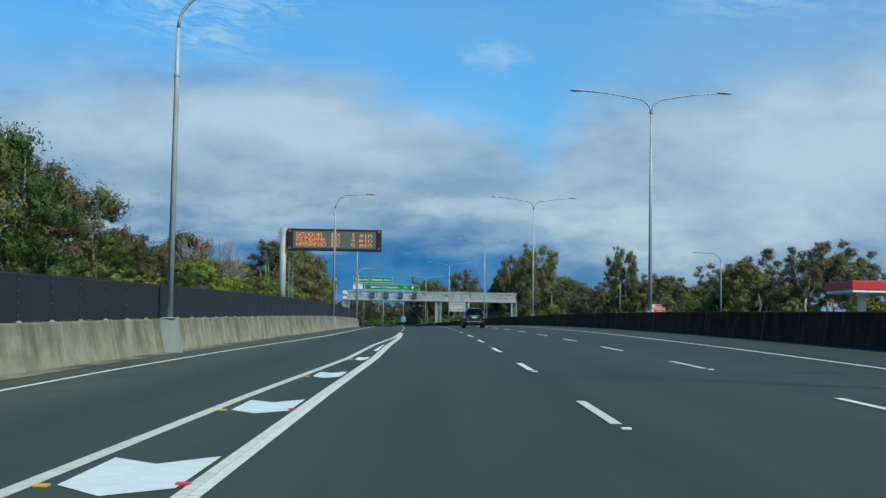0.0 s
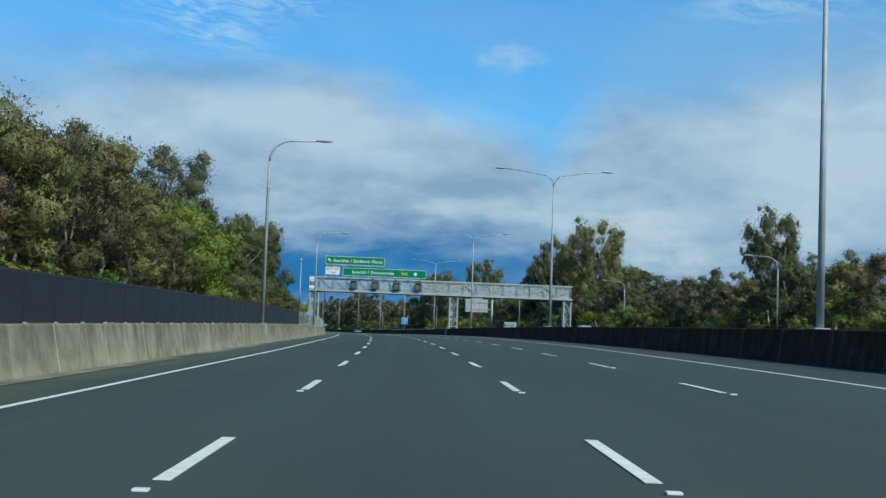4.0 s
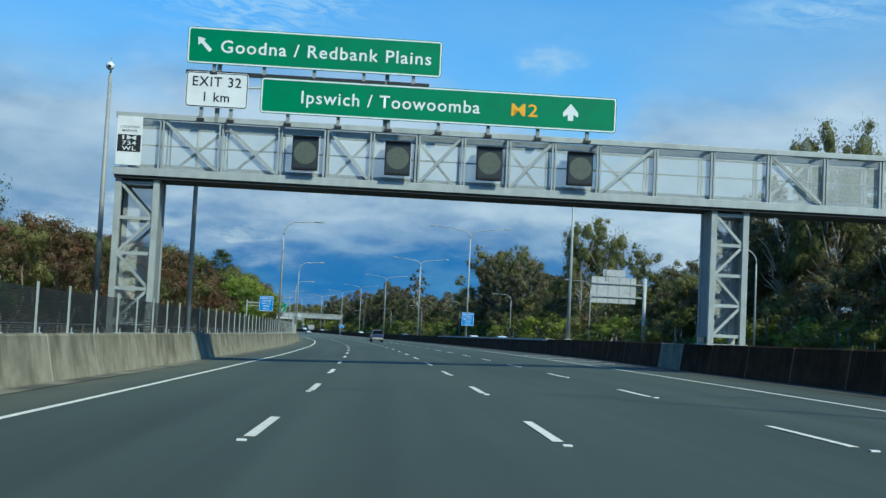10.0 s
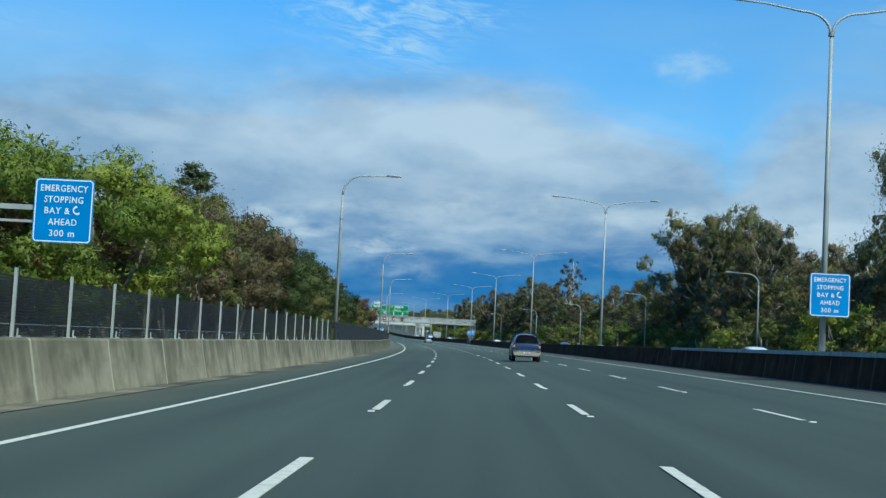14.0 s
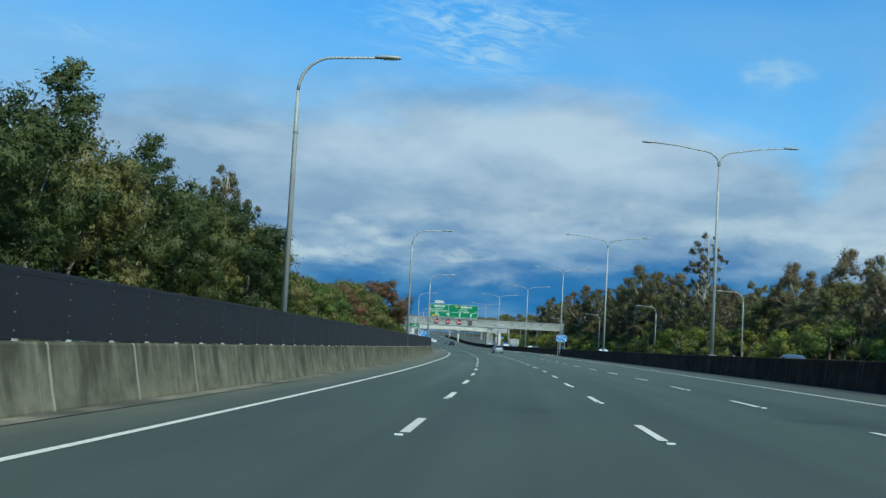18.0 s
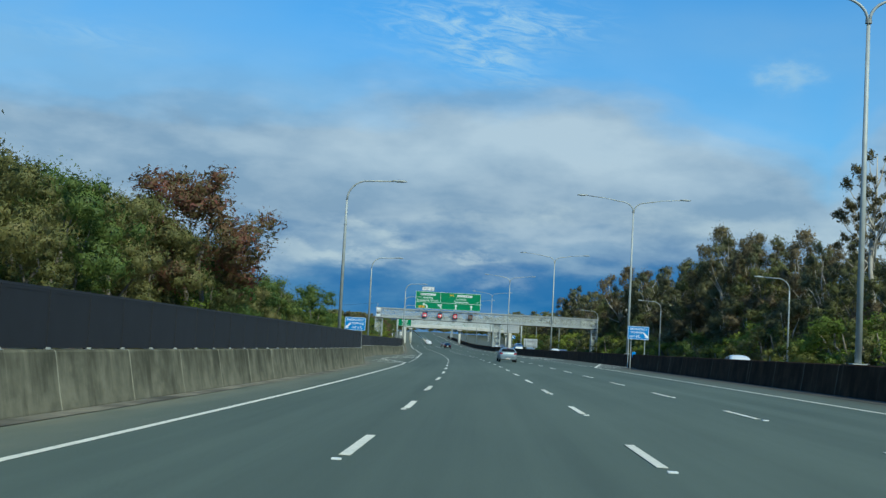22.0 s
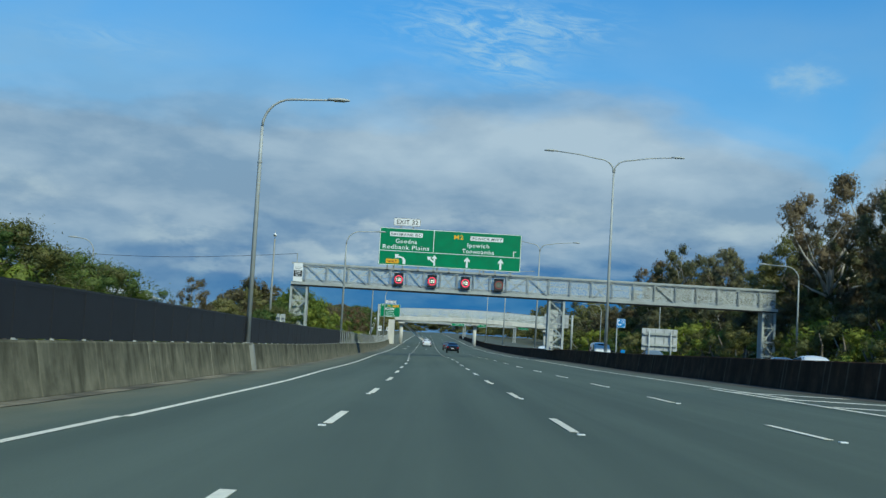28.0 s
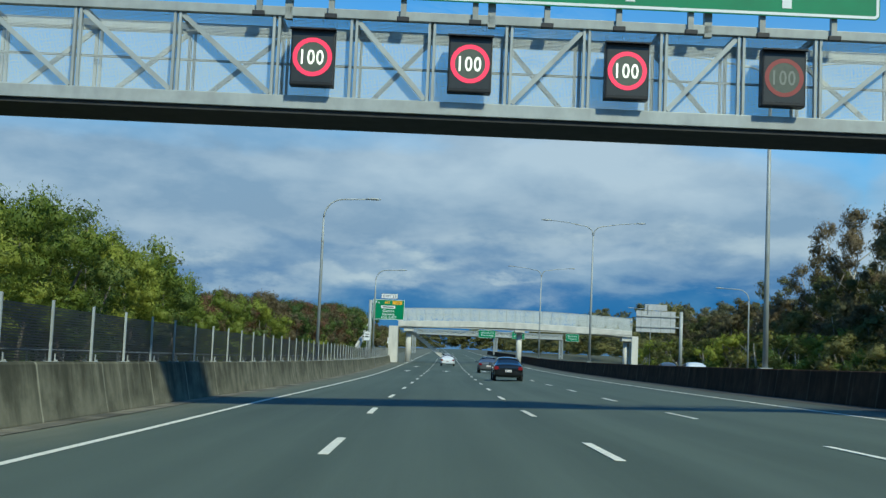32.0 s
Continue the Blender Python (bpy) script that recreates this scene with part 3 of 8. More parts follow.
# ---- building helpers ----
def mesh_of(name, verts, faces, material=None, smooth=False):
    me = bpy.data.meshes.new(name)
    me.from_pydata([tuple(v) for v in verts], [], faces)
    if material:
        me.materials.append(material)
    if smooth:
        me.shade_smooth()
    me.update()
    return me


def part(name, bm, material, parent, label="", m=None, smooth=False):
    """Links a bmesh (or a mesh) as one mesh object under a thing or part."""
    if isinstance(bm, bmesh.types.BMesh):
        me = bpy.data.meshes.new(name)
        bm.to_mesh(me)
        bm.free()
        me.materials.append(material)
        if smooth:
            me.shade_smooth()
    else:
        me = bm
    ob = new(name, me)
    if parent is not None:
        ob.parent = parent
    if m is not None:
        ob.matrix_local = m
    if label:
        ob["label"] = label
    return ob


def thing(name, m, label, category, group="", kind=""):
    ob = new(name)
    ob.matrix_world = m
    ob.empty_display_size = 0.3
    return tagged(ob, label, category, group, kind)


def box(bm, x0, x1, y0, y1, z0, z1, bevel=0.0):
    vs = [bm.verts.new(p) for p in ((x0, y0, z0), (x1, y0, z0), (x1, y1, z0), (x0, y1, z0), (x0, y0, z1), (x1, y0, z1), (x1, y1, z1), (x0, y1, z1))]
    fs = [bm.faces.new([vs[i] for i in f]) for f in ((0, 3, 2, 1), (4, 5, 6, 7), (0, 1, 5, 4), (1, 2, 6, 5), (2, 3, 7, 6), (3, 0, 4, 7))]
    if bevel:
        es = list({e_ for f in fs for e_ in f.edges})
        bmesh.ops.bevel(bm, geom=es, offset=bevel, segments=2, profile=0.6, affect="EDGES")
    return bm


def a_box(x0, x1, y0, y1, z0, z1, bevel=0.0):
    return box(bmesh.new(), x0, x1, y0, y1, z0, z1, bevel)


def sweep(bm, pts, radii, n=10, cap=True):
    """A round bar along points, with its own radius at each."""
    pts = [Vector(p) for p in pts]
    rings = []
    side = None
    for i, p in enumerate(pts):
        d = (pts[min(i + 1, len(pts) - 1)] - pts[max(i - 1, 0)]).normalized()
        if side is None:
            side = d.cross(Vector((0, 1, 0)) if abs(d.y) < 0.9 else Vector((1, 0, 0))).normalized()
        side = (side - d * side.dot(d)).normalized()
        up = d.cross(side)
        r = radii[i] if isinstance(radii, (list, tuple)) else radii
        rings.append([bm.verts.new(p + side * (r * math.cos(2 * math.pi * k / n)) + up * (r * math.sin(2 * math.pi * k / n))) for k in range(n)])
    for a, b in zip(rings, rings[1:]):
        for k in range(n):
            bm.faces.new((a[k], a[(k + 1) % n], b[(k + 1) % n], b[k]))
    if cap:
        bm.faces.new(rings[0][::-1])
        bm.faces.new(rings[-1])
    return bm


def bar(pts, radii, n=10):
    return sweep(bmesh.new(), pts, radii, n)


def beam(p, q, w, d):
    """A square-section bar between two points in the x-z plane or upright."""
    p, q = Vector(p), Vector(q)
    ax = (q - p).normalized()
    ref = Vector((0, 1, 0)) if abs(ax.y) < 0.9 else Vector((1, 0, 0))
    u = ax.cross(ref).normalized() * (w / 2)
    v = ref * (d / 2) if abs(ax.dot(ref)) < 1e-3 else ax.cross(u).normalized() * (d / 2)
    bm = bmesh.new()
    ring = [[bm.verts.new(c + u * a + v * b) for a, b in ((-1, -1), (1, -1), (1, 1), (-1, 1))] for c in (p, q)]
    for k in range(4):
        bm.faces.new((ring[0][k], ring[0][(k + 1) % 4], ring[1][(k + 1) % 4], ring[1][k]))
    bm.faces.new(ring[0][::-1])
    bm.faces.new(ring[1])
    bmesh.ops.recalc_face_normals(bm, faces=bm.faces)
    return bm


def strip(name, s0, s1, e_of, width, z, material, parent=None, step=4.0, uv=False, thick=0.0):
    """A band that follows the road; e_of gives its middle for each s."""
    n = max(2, int(abs(s1 - s0) / step) + 1)
    vs, fs = [], []
    for s in np.linspace(s0, s1, n):
        e = e_of(s) if callable(e_of) else e_of
        vs += [spot(s, e - width / 2, z), spot(s, e + width / 2, z)]
    for i in range(n - 1):
        fs.append((2 * i, 2 * i + 1, 2 * i + 3, 2 * i + 2))
    return part(name, mesh_of(name, vs, fs, material), None, parent)


# ---- ground and road ----
def road_sheet():
    es = [-14.0, -12.0, -10.0, -8.0, -5.0, -1.8, 1.8, 5.3, 9.0, 12.5, 16.0, 20.0, 26.0, 31.0]
    ss = np.r_[np.arange(-120, 1000, 4.0), np.arange(1000, 1901, 10.0)]
    vs = [spot(s, e) for s in ss for e in es]
    n = len(es)
    fs = [(i * n + j, i * n + j + 1, (i + 1) * n + j + 1, (i + 1) * n + j) for i in range(len(ss) - 1) for j in range(n - 1)]
    me = mesh_of("road", vs, fs, ASPHALT, True)
    lay = me.uv_layers.new(name="metres")
    flat = np.array([(s, e) for s in ss for e in es])
    idx = np.empty(len(me.loops), dtype=np.int32)
    me.loops.foreach_get("vertex_index", idx)
    lay.data.foreach_set("uv", flat[idx].ravel())
    return tagged(new("road", me), "grey asphalt motorway with worn wheel paths and white lane lines", "road", kind="structure")


ROAD = road_sheet()


def ground_sheet():
    far = [0, 8, 20, 45, 100, 250, 600, 1400, 3000]
    es = [-14 - f for f in far[::-1]] + [-10, 0, 12, 24] + [31 + f for f in far]
    ss = np.r_[np.arange(-300, 1900, 20.0), [1950, 2100, 2300, 2330]]
    vs = []
    for s in ss:
        for e in es:
            a = heading(float(np.clip(s, 0, 815)))
            base = Vector((np.interp(s, SS, XS) + e * math.cos(a), np.interp(s, SS, YS) + e * math.sin(a), 0))
            z = road_z(s, float(np.clip(e, -14, 40))) - 0.12
            if e > 31 or e < -14:
                z += 0.25 * noise.noise(Vector((base.x * 0.02, base.y * 0.02, 0)))
            vs.append((base.x, base.y, z))
    n = len(es)
    fs = [(i * n + j, i * n + j + 1, (i + 1) * n + j + 1, (i + 1) * n + j) for i in range(len(ss) - 1) for j in range(n - 1)]
    # carry the sheet to the horizon ahead and behind
    last = len(vs) - n
    for base, dirn in ((0, -1), (last, 1)):
        a = heading(0 if dirn < 0 else 815)
        k = len(vs)
        for j in range(n):
            v = Vector(vs[base + j])
            v += Vector((-math.sin(a), math.cos(a), 0)) * (2600 * dirn)
            vs.append(tuple(v))
        for j in range(n - 1):
            q = (base + j, base + j + 1, k + j + 1, k + j)
            fs.append(q if dirn > 0 else q[::-1])
    return tagged(new("ground", mesh_of("ground", vs, fs, EARTH, True)), "grassy earth verge beside the motorway", "ground", kind="structure")


ground_sheet()

# lane lines: the near end of every stripe, by its number
STRIPE_N = (-4, 0, 1, 2, 4, 5, 6, 7, 12, 13, 19, 20, 22, 25, 27, 30, 32, 38, 40, 44, 45, 48, 50, 53, 55, 61, 63, 65, 67, 68, 90)
STRIPE_S = (-33.5, 13.9, 25.6, 37.1, 59.9, 71.8, 84.2, 96.4, 156.6, 168.6, 239.0, 251.0, 274.3, 309.6, 332.7, 368.4, 392.1, 462.8, 486.5, 535.2, 547.4, 581.7, 605.5, 640.2, 663.4, 733.9, 758.2, 782.9, 805.9, 818.1, 1085.0)
LINES_E = (-1.78, 1.77, 5.25)


def line_shift(s):
    return float(np.interp(s, (0, 15, 38, 75, 95, 130, 215, 245, 275, 500, 538, 570), (0, -0.05, -0.17, -0.18, -0.12, 0, 0, -0.24, 0, 0, -0.15, 0)))



def along(s, e_of, step, z):
    a, b = spot(s, e_of(s), z), spot(s + step, e_of(s + step), z)
    d = b - a
    return Matrix.Translation(a) @ Matrix.Rotation(math.atan2(-d.x, d.y), 4, "Z") @ Matrix.Rotation(math.atan2(d.z, math.hypot(d.x, d.y)), 4, "X") @ Matrix.Diagonal((1, d.length / step, 1, 1))


# small wanderings of each of the three lines
WANDER = (((300, 345, 365, 400, 640, 663, 690, 735, 758, 775), (0, 0.16, 0.16, 0, 0, 0.1, 0, 0, -0.1, 0)),
          ((445, 462, 490, 515, 640, 663, 690, 725, 735, 760, 785), (0, -0.22, -0.22, 0, 0, -0.1, 0, -0.12, -0.25, -0.2, 0)),
          ((450, 475, 500), (0, -0.22, 0)))


def stripe_mesh():
    bm = bmesh.new()
    box(bm, -0.065, 0.065, 0, 3.3, 0.0, 0.006)
    me = bpy.data.meshes.new("lane_stripe")
    bm.to_mesh(me)
    bm.free()
    me.materials.append(PAINT)
    return me


def stud_mesh(material, name):
    bm = bmesh.new()
    box(bm, -0.055, 0.055, -0.05, 0.05, 0.0, 0.02, 0.006)
    me = bpy.data.meshes.new(name)
    bm.to_mesh(me)
    bm.free()
    me.materials.append(material)
    return me


def lane_lines():
    sm, rm = stripe_mesh(), stud_mesh(REFL_W, "road_stud")
    for k, e in enumerate(LINES_E):
        for n in range(-2, 76):
            s = float(np.interp(n, STRIPE_N, STRIPE_S)) + (float(np.interp(n, (36, 44), (0, 0.4))) if k == 0 else 0.0)
            if k == 0 and s < 61:
                continue
            part("lane_stripe", sm, None, ROAD, m=along(s, lambda q: e + line_shift(q) + float(np.interp(q, *WANDER[k])), 3.3, 0.004))
            if s < 800:
                part("road_stud", rm, None, ROAD, m=stand(s - 0.55, e + line_shift(s) + float(np.interp(s, *WANDER[k])) + (0.03 if k else -0.03), 0.0))
        # far stripes
        vs, fs = [], []
        for n in range(76, 110):
            s = float(np.interp(min(n, 90), STRIPE_N, STRIPE_S)) + max(n - 90, 0) * 11.9
            i = len(vs)
            vs += [spot(s, e - 0.075, 0.012), spot(s, e + 0.075, 0.012), spot(s + 3.2, e + 0.075, 0.012), spot(s + 3.2, e - 0.075, 0.012)]
            fs.append((i, i + 1, i + 2, i + 3))
        tagged(part("far_lane_stripes", mesh_of("far_lane_stripes", vs, fs, PAINT), None, ROAD), kind="stuff")


def left_edge(s):
    return float(np.interp(s, (-60, 15, 28, 41, 55, 66, 86, 150, 255, 295, 313, 360, 460, 535, 600, 632, 700, 730, 748, 780, 810, 880, 960), (-8.4, -7.45, -7.3, -6.85, -6.1, -5.65, -5.48, -5.1, -5.35, -5.2, -4.98, -4.83, -4.95, -5.2, -4.95, -4.8, -4.72, -4.66, -4.95, -5.0, -5.0, -5.3, -5.9)))


def right_edge(s):
    return float(np.interp(s, (-60, 30, 90, 160, 257, 300, 375, 476, 552, 625, 800, 830), (8.4, 8.5, 8.4, 9.05, 8.6, 9.0, 8.85, 8.65, 9.1, 9.1, 9.6, 9.7)))


strip("edge_line", -60, 632, left_edge, 0.14, 0.006, PAINT, ROAD)
strip("edge_line", 711, 1500, left_edge, 0.14, 0.006, PAINT, ROAD)
strip("edge_line", -60, 639, right_edge, 0.14, 0.006, PAINT, ROAD)
strip("edge_line", 726, 1500, right_edge, 0.14, 0.006, PAINT, ROAD)
lane_lines()


def quad_mark(name, pts, material=PAINT, z=0.007):
    part(name, mesh_of(name, [spot(s, e, z) for s, e in pts], [tuple(range(len(pts)))], material), None, ROAD)


# merge island at the start: two lines closing on each other, with arrow marks and studs between
def island_right(s):
    return float(np.interp(s, (-40, 10, 20, 33, 45, 57, 72), (-1.95, -1.95, -1.93, -1.82, -1.86, -1.77, -1.84)))


def island_left(s):
    return island_right(s) - float(np.interp(s, (-40, 10, 18, 33, 46, 57, 66, 72), (2.7, 1.34, 1.15, 0.7, 0.55, 0.27, 0.13, 0.07)))


strip("island_line", -40, 71.5, island_left, 0.17, 0.006, PAINT, ROAD, 2.0)
strip("island_line", -40, 71.5, lambda s: island_right(s) + 0.053, 0.103, 0.006, PAINT, ROAD, 2.0)
strip("island_line", -40, 71.5, lambda s: island_right(s) - 0.053, 0.103, 0.006, PAINT, ROAD, 2.0)
for s0 in (-12.4, -5.4, 1.8, 9.2, 16.0, 23.8, 31.7):
    eL, eR = island_left(s0 + 1) + 0.24, island_right(s0 + 1) - 0.16
    em = (eL + eR) / 2
    quad_mark("island_arrow", [(s0 + 0.4, eL), (s0 - 0.2, em), (s0 + 0.15, eR), (s0 + 2.1, eR), (s0 + 1.6, em), (s0 + 2.1, eL)], PAINT_NEW)
    part("road_stud", stud_mesh(REFL_Y, "amber_stud"), None, ROAD, m=stand(s0 + 0.35, eL - 0.1))
    part("road_stud", stud_mesh(REFL_R, "red_stud"), None, ROAD, m=stand(s0 + 0.35, eR + 0.02))
quad_mark("island_arrow", [(38.8, -2.13), (38.7, -1.99), (45.8, -2.04), (45.3, -2.09)], PAINT_NEW)

# left emergency bay: entry bars, short dashes along the lane, exit bars
quad_mark("bay_line", [(632, -4.83), (638, -4.83), (656.3, -7.5), (656.3, -7.65), (637.8, -4.98), (632, -4.97)])
strip("bay_line", 656.3, 668, -7.6, 0.14, 0.006, PAINT, ROAD)
for s, a, b in ((636.3, -6.3, -5.1), (641, -7.2, -5.85), (645.9, -7.8, -6.55), (651.2, -7.9, -7.25)):
    quad_mark("bay_bar", [(s, a), (s + 1.6, b), (s + 2.2, b), (s + 0.6, a)])
for k in range(7):
    s = 639 + 3.9 * k
    quad_mark("bay_dash", [(s, -4.82), (s, -4.66), (s + 1.3, -4.66), (s + 1.3, -4.82)])
quad_mark("bay_line", [(666.5, -7.6), (671.5, -4.72), (711, -4.72), (711, -4.86), (672, -4.86), (667, -7.6)])
for k in range(7):
    s = 667.5 + 5.0 * k
    quad_mark("bay_bar", [(s, -7.6 + 0.06 * k), (s + 5.0, -4.8), (s + 5.6, -4.8), (s + 0.6, -7.6 + 0.06 * k)])
# right emergency bay
quad_mark("bay_line", [(639, 9.05), (664, 12.6), (664, 12.75), (638.4, 9.2)])
for k in range(5):
    s = 641 + 4.5 * k
    quad_mark("bay_bar", [(s, 9.3 + 0.64 * k), (s - 1.5, 12.4), (s - 0.9, 12.4), (s + 0.6, 9.3 + 0.64 * k)])
for k in range(12):
    s = 641 + 3.9 * k
    quad_mark("bay_dash", [(s, 9.05), (s, 9.2), (s + 1.3, 9.2), (s + 1.3, 9.05)])
quad_mark("bay_line", [(686, 12.7), (693, 8.75), (735, 8.85), (735, 9.0), (693.4, 8.92), (686.4, 12.85)])
for k in range(9):
    s = 689 + 4.8 * k
    quad_mark("bay_bar", [(s + 4, 9.0), (s, 12.6 - 0.1 * k), (s + 0.7, 12.6 - 0.1 * k), (s + 4.7, 9.0)])
# hatched shoulder beside the first gantry
for k in range(6):
    s = 305 + 4.2 * k
    quad_mark("shoulder_bar", [(s, 9.2), (s + 2.6, 11.6), (s + 3.1, 11.6), (s + 0.5, 9.2)])
# gore arrows past the second gantry
for s, e in ((905, -3.6), (905, 0.0), (905, 3.5), (940, -3.6)):
    quad_mark("lane_arrow", [(s, e - 0.1), (s, e + 0.1), (s + 3, e + 0.1), (s + 3, e + 0.45), (s + 5.5, e), (s + 3, e - 0.45), (s + 3, e - 0.1)])


# ---- barriers ----
def left_foot(s):
    """The left barrier's face at the road."""
    return float(np.interp(s, (-60, 25, 41, 85, 150, 255, 290, 370, 460, 540, 600, 628, 652, 684, 712, 780, 812, 870, 940, 990, 1040), (-9.4, -8.75, -8.5, -7.6, -7.2, -7.45, -7.3, -7.05, -7.1, -7.45, -7.15, -7.15, -9.6, -9.75, -7.35, -7.3, -7.0, -7.1, -7.9, -8.6, -9.5)))


def right_foot(s):
    return float(np.interp(s, (-60, 30, 90, 165, 265, 296, 312, 335, 385, 490, 600, 637, 648, 712, 735, 800, 850, 1100), (11.6, 11.9, 11.8, 11.75, 11.6, 11.6, 12.2, 12.2, 11.8, 11.7, 11.8, 11.9, 13.2, 13.1, 12.0, 12.15, 12.4, 12.4)))


SEG = 4.4


def profile_mesh(name, outline, length, material):
    """A barrier unit: its outline (out from the road, up) drawn along y, with a chamfered joint at each end."""
    n = len(outline)
    vs, fs = [], []
    for y, inset in ((0.006, 0.012), (0.02, 0.0), (length - 0.02, 0.0), (length - 0.006, 0.012)):
        for x, z in outline:
            cx, cz = outline[n // 2][0] * 0.5, 0.5
            vs.append((x + (cx - x) * inset, y, z + (cz - z) * inset * (z > 0.02)))
    for r in range(3):
        for k in range(n - 1):
            a, b = r * n + k, r * n + k + 1
            fs.append((a, a + n, b + n, b))
    fs.append(tuple(range(n)))
    fs.append(tuple(range(4 * n - 1, 3 * n - 1, -1)))
    me = mesh_of(name, vs, fs, material)
    return me


def barrier_run(root, foot, mesh, s0, s1, name="barrier_unit"):
    s = s0
    while s < s1:
        a, b = spot(s, foot(s)), spot(s + SEG, foot(s + SEG))
        d = b - a
        rot = Matrix.Rotation(math.atan2(-d.x, d.y), 4, "Z") @ Matrix.Rotation(math.atan2(d.z, math.hypot(d.x, d.y)), 4, "X")
        part(name, mesh, None, root, m=Matrix.Translation(a) @ rot @ Matrix.Diagonal((1, (d.length - 0.004) / SEG, 1, 1)))
        s += SEG


LEFT_OUT = [(0.0, -0.1), (0.0, 0.04), (-0.06, 0.3), (-0.19, 0.99), (-0.22, 1.03), (-0.56, 1.03), (-0.59, 1.0), (-0.64, -0.1)]
RIGHT_OUT = [(0.0, -0.1), (0.0, 0.05), (0.04, 0.3), (0.14, 1.03), (0.18, 1.06), (0.62, 1.06), (0.66, 1.02), (0.8, -0.1)][::-1]
BARRIER_L = thing("barrier_wall_left", Matrix(), "weathered grey concrete safety barrier streaked with dark rain stains", "barrier", kind="structure")
BARRIER_R = thing("barrier_wall_median", Matrix(), "dark mould-stained concrete median barrier with pale streaks", "barrier", kind="structure")
barrier_run(BARRIER_L, left_foot, profile_mesh("left_barrier_unit", LEFT_OUT, SEG, CONC), -50, 428)
barrier_run(BARRIER_L, left_foot, profile_mesh("older_left_barrier_unit", LEFT_OUT, SEG, CONC_OLD), -50 + 109 * SEG, 1010)
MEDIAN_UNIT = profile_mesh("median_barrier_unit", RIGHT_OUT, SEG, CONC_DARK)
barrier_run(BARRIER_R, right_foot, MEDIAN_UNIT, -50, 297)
# one newer, paler unit
barrier_run(BARRIER_R, right_foot, profile_mesh("new_median_barrier_unit", RIGHT_OUT, SEG, CONC), -50 + 79 * SEG, 300)
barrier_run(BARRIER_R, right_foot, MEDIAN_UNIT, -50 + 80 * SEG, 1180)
barrier_run(BARRIER_R, right_foot, profile_mesh("coping", [(0.12, 0.95), (0.08, 0.96), (0.09, 1.1), (0.7, 1.1), (0.71, 0.95)][::-1], SEG, CONC_PALE), -50 + 88 * SEG, 419, "coping")
# dusty gutter along the foot of the left barrier
strip("gutter", -50, 1010, lambda s: left_foot(s) + 0.24, 0.5, 0.012, surface("gutter_concrete", (0.24, 0.215, 0.16), (0.12, 0.11, 0.084), 0.95, scale=0.9, rand=0.0, c3=(0.045, 0.043, 0.034), scale3=0.3, amount3=0.85, span3=(0.47, 0.62)), ROAD)

strip("median_gutter", -50, 1010, lambda s: right_foot(s) - 0.5, 0.96, 0.008, surface("dirty_shoulder", (0.07, 0.064, 0.05), (0.05, 0.046, 0.037), 0.95, scale=0.8, rand=0.0, c3=(0.03, 0.028, 0.022), scale3=0.3, amount3=0.7, span3=(0.47, 0.62)), ROAD)


# ---- screen fence with cloth panels, on the left barrier ----
def fence_line(s):
    return left_foot(s) - 0.38


def cloth_panel_mesh(length):
    """Taut cloth on a frame: hemmed edges stand a little proud of the sheet."""
    bm = bmesh.new()
    box(bm, -0.006, 0.004, 0.02, length - 0.02, 0.03, 1.03)
    for y0, y1, z0, z1 in ((0.02, 0.07, 0.03, 1.03), (length - 0.07, length - 0.02, 0.03, 1.03), (0.07, length - 0.07, 0.97, 1.03), (0.07, length - 0.07, 0.03, 0.08)):
        box(bm, 0.004, 0.008, y0, y1, z0, z1)
    me = bpy.data.meshes.new("cloth_panel")
    bm.to_mesh(me)
    bm.free()
    me.materials.append(FABRIC)
    return me


def simple_mesh(name, bm, material, smooth=False):
    me = bpy.data.meshes.new(name)
    bm.to_mesh(me)
    bm.free()
    me.materials.append(material)
    if smooth:
        me.shade_smooth()
    return me


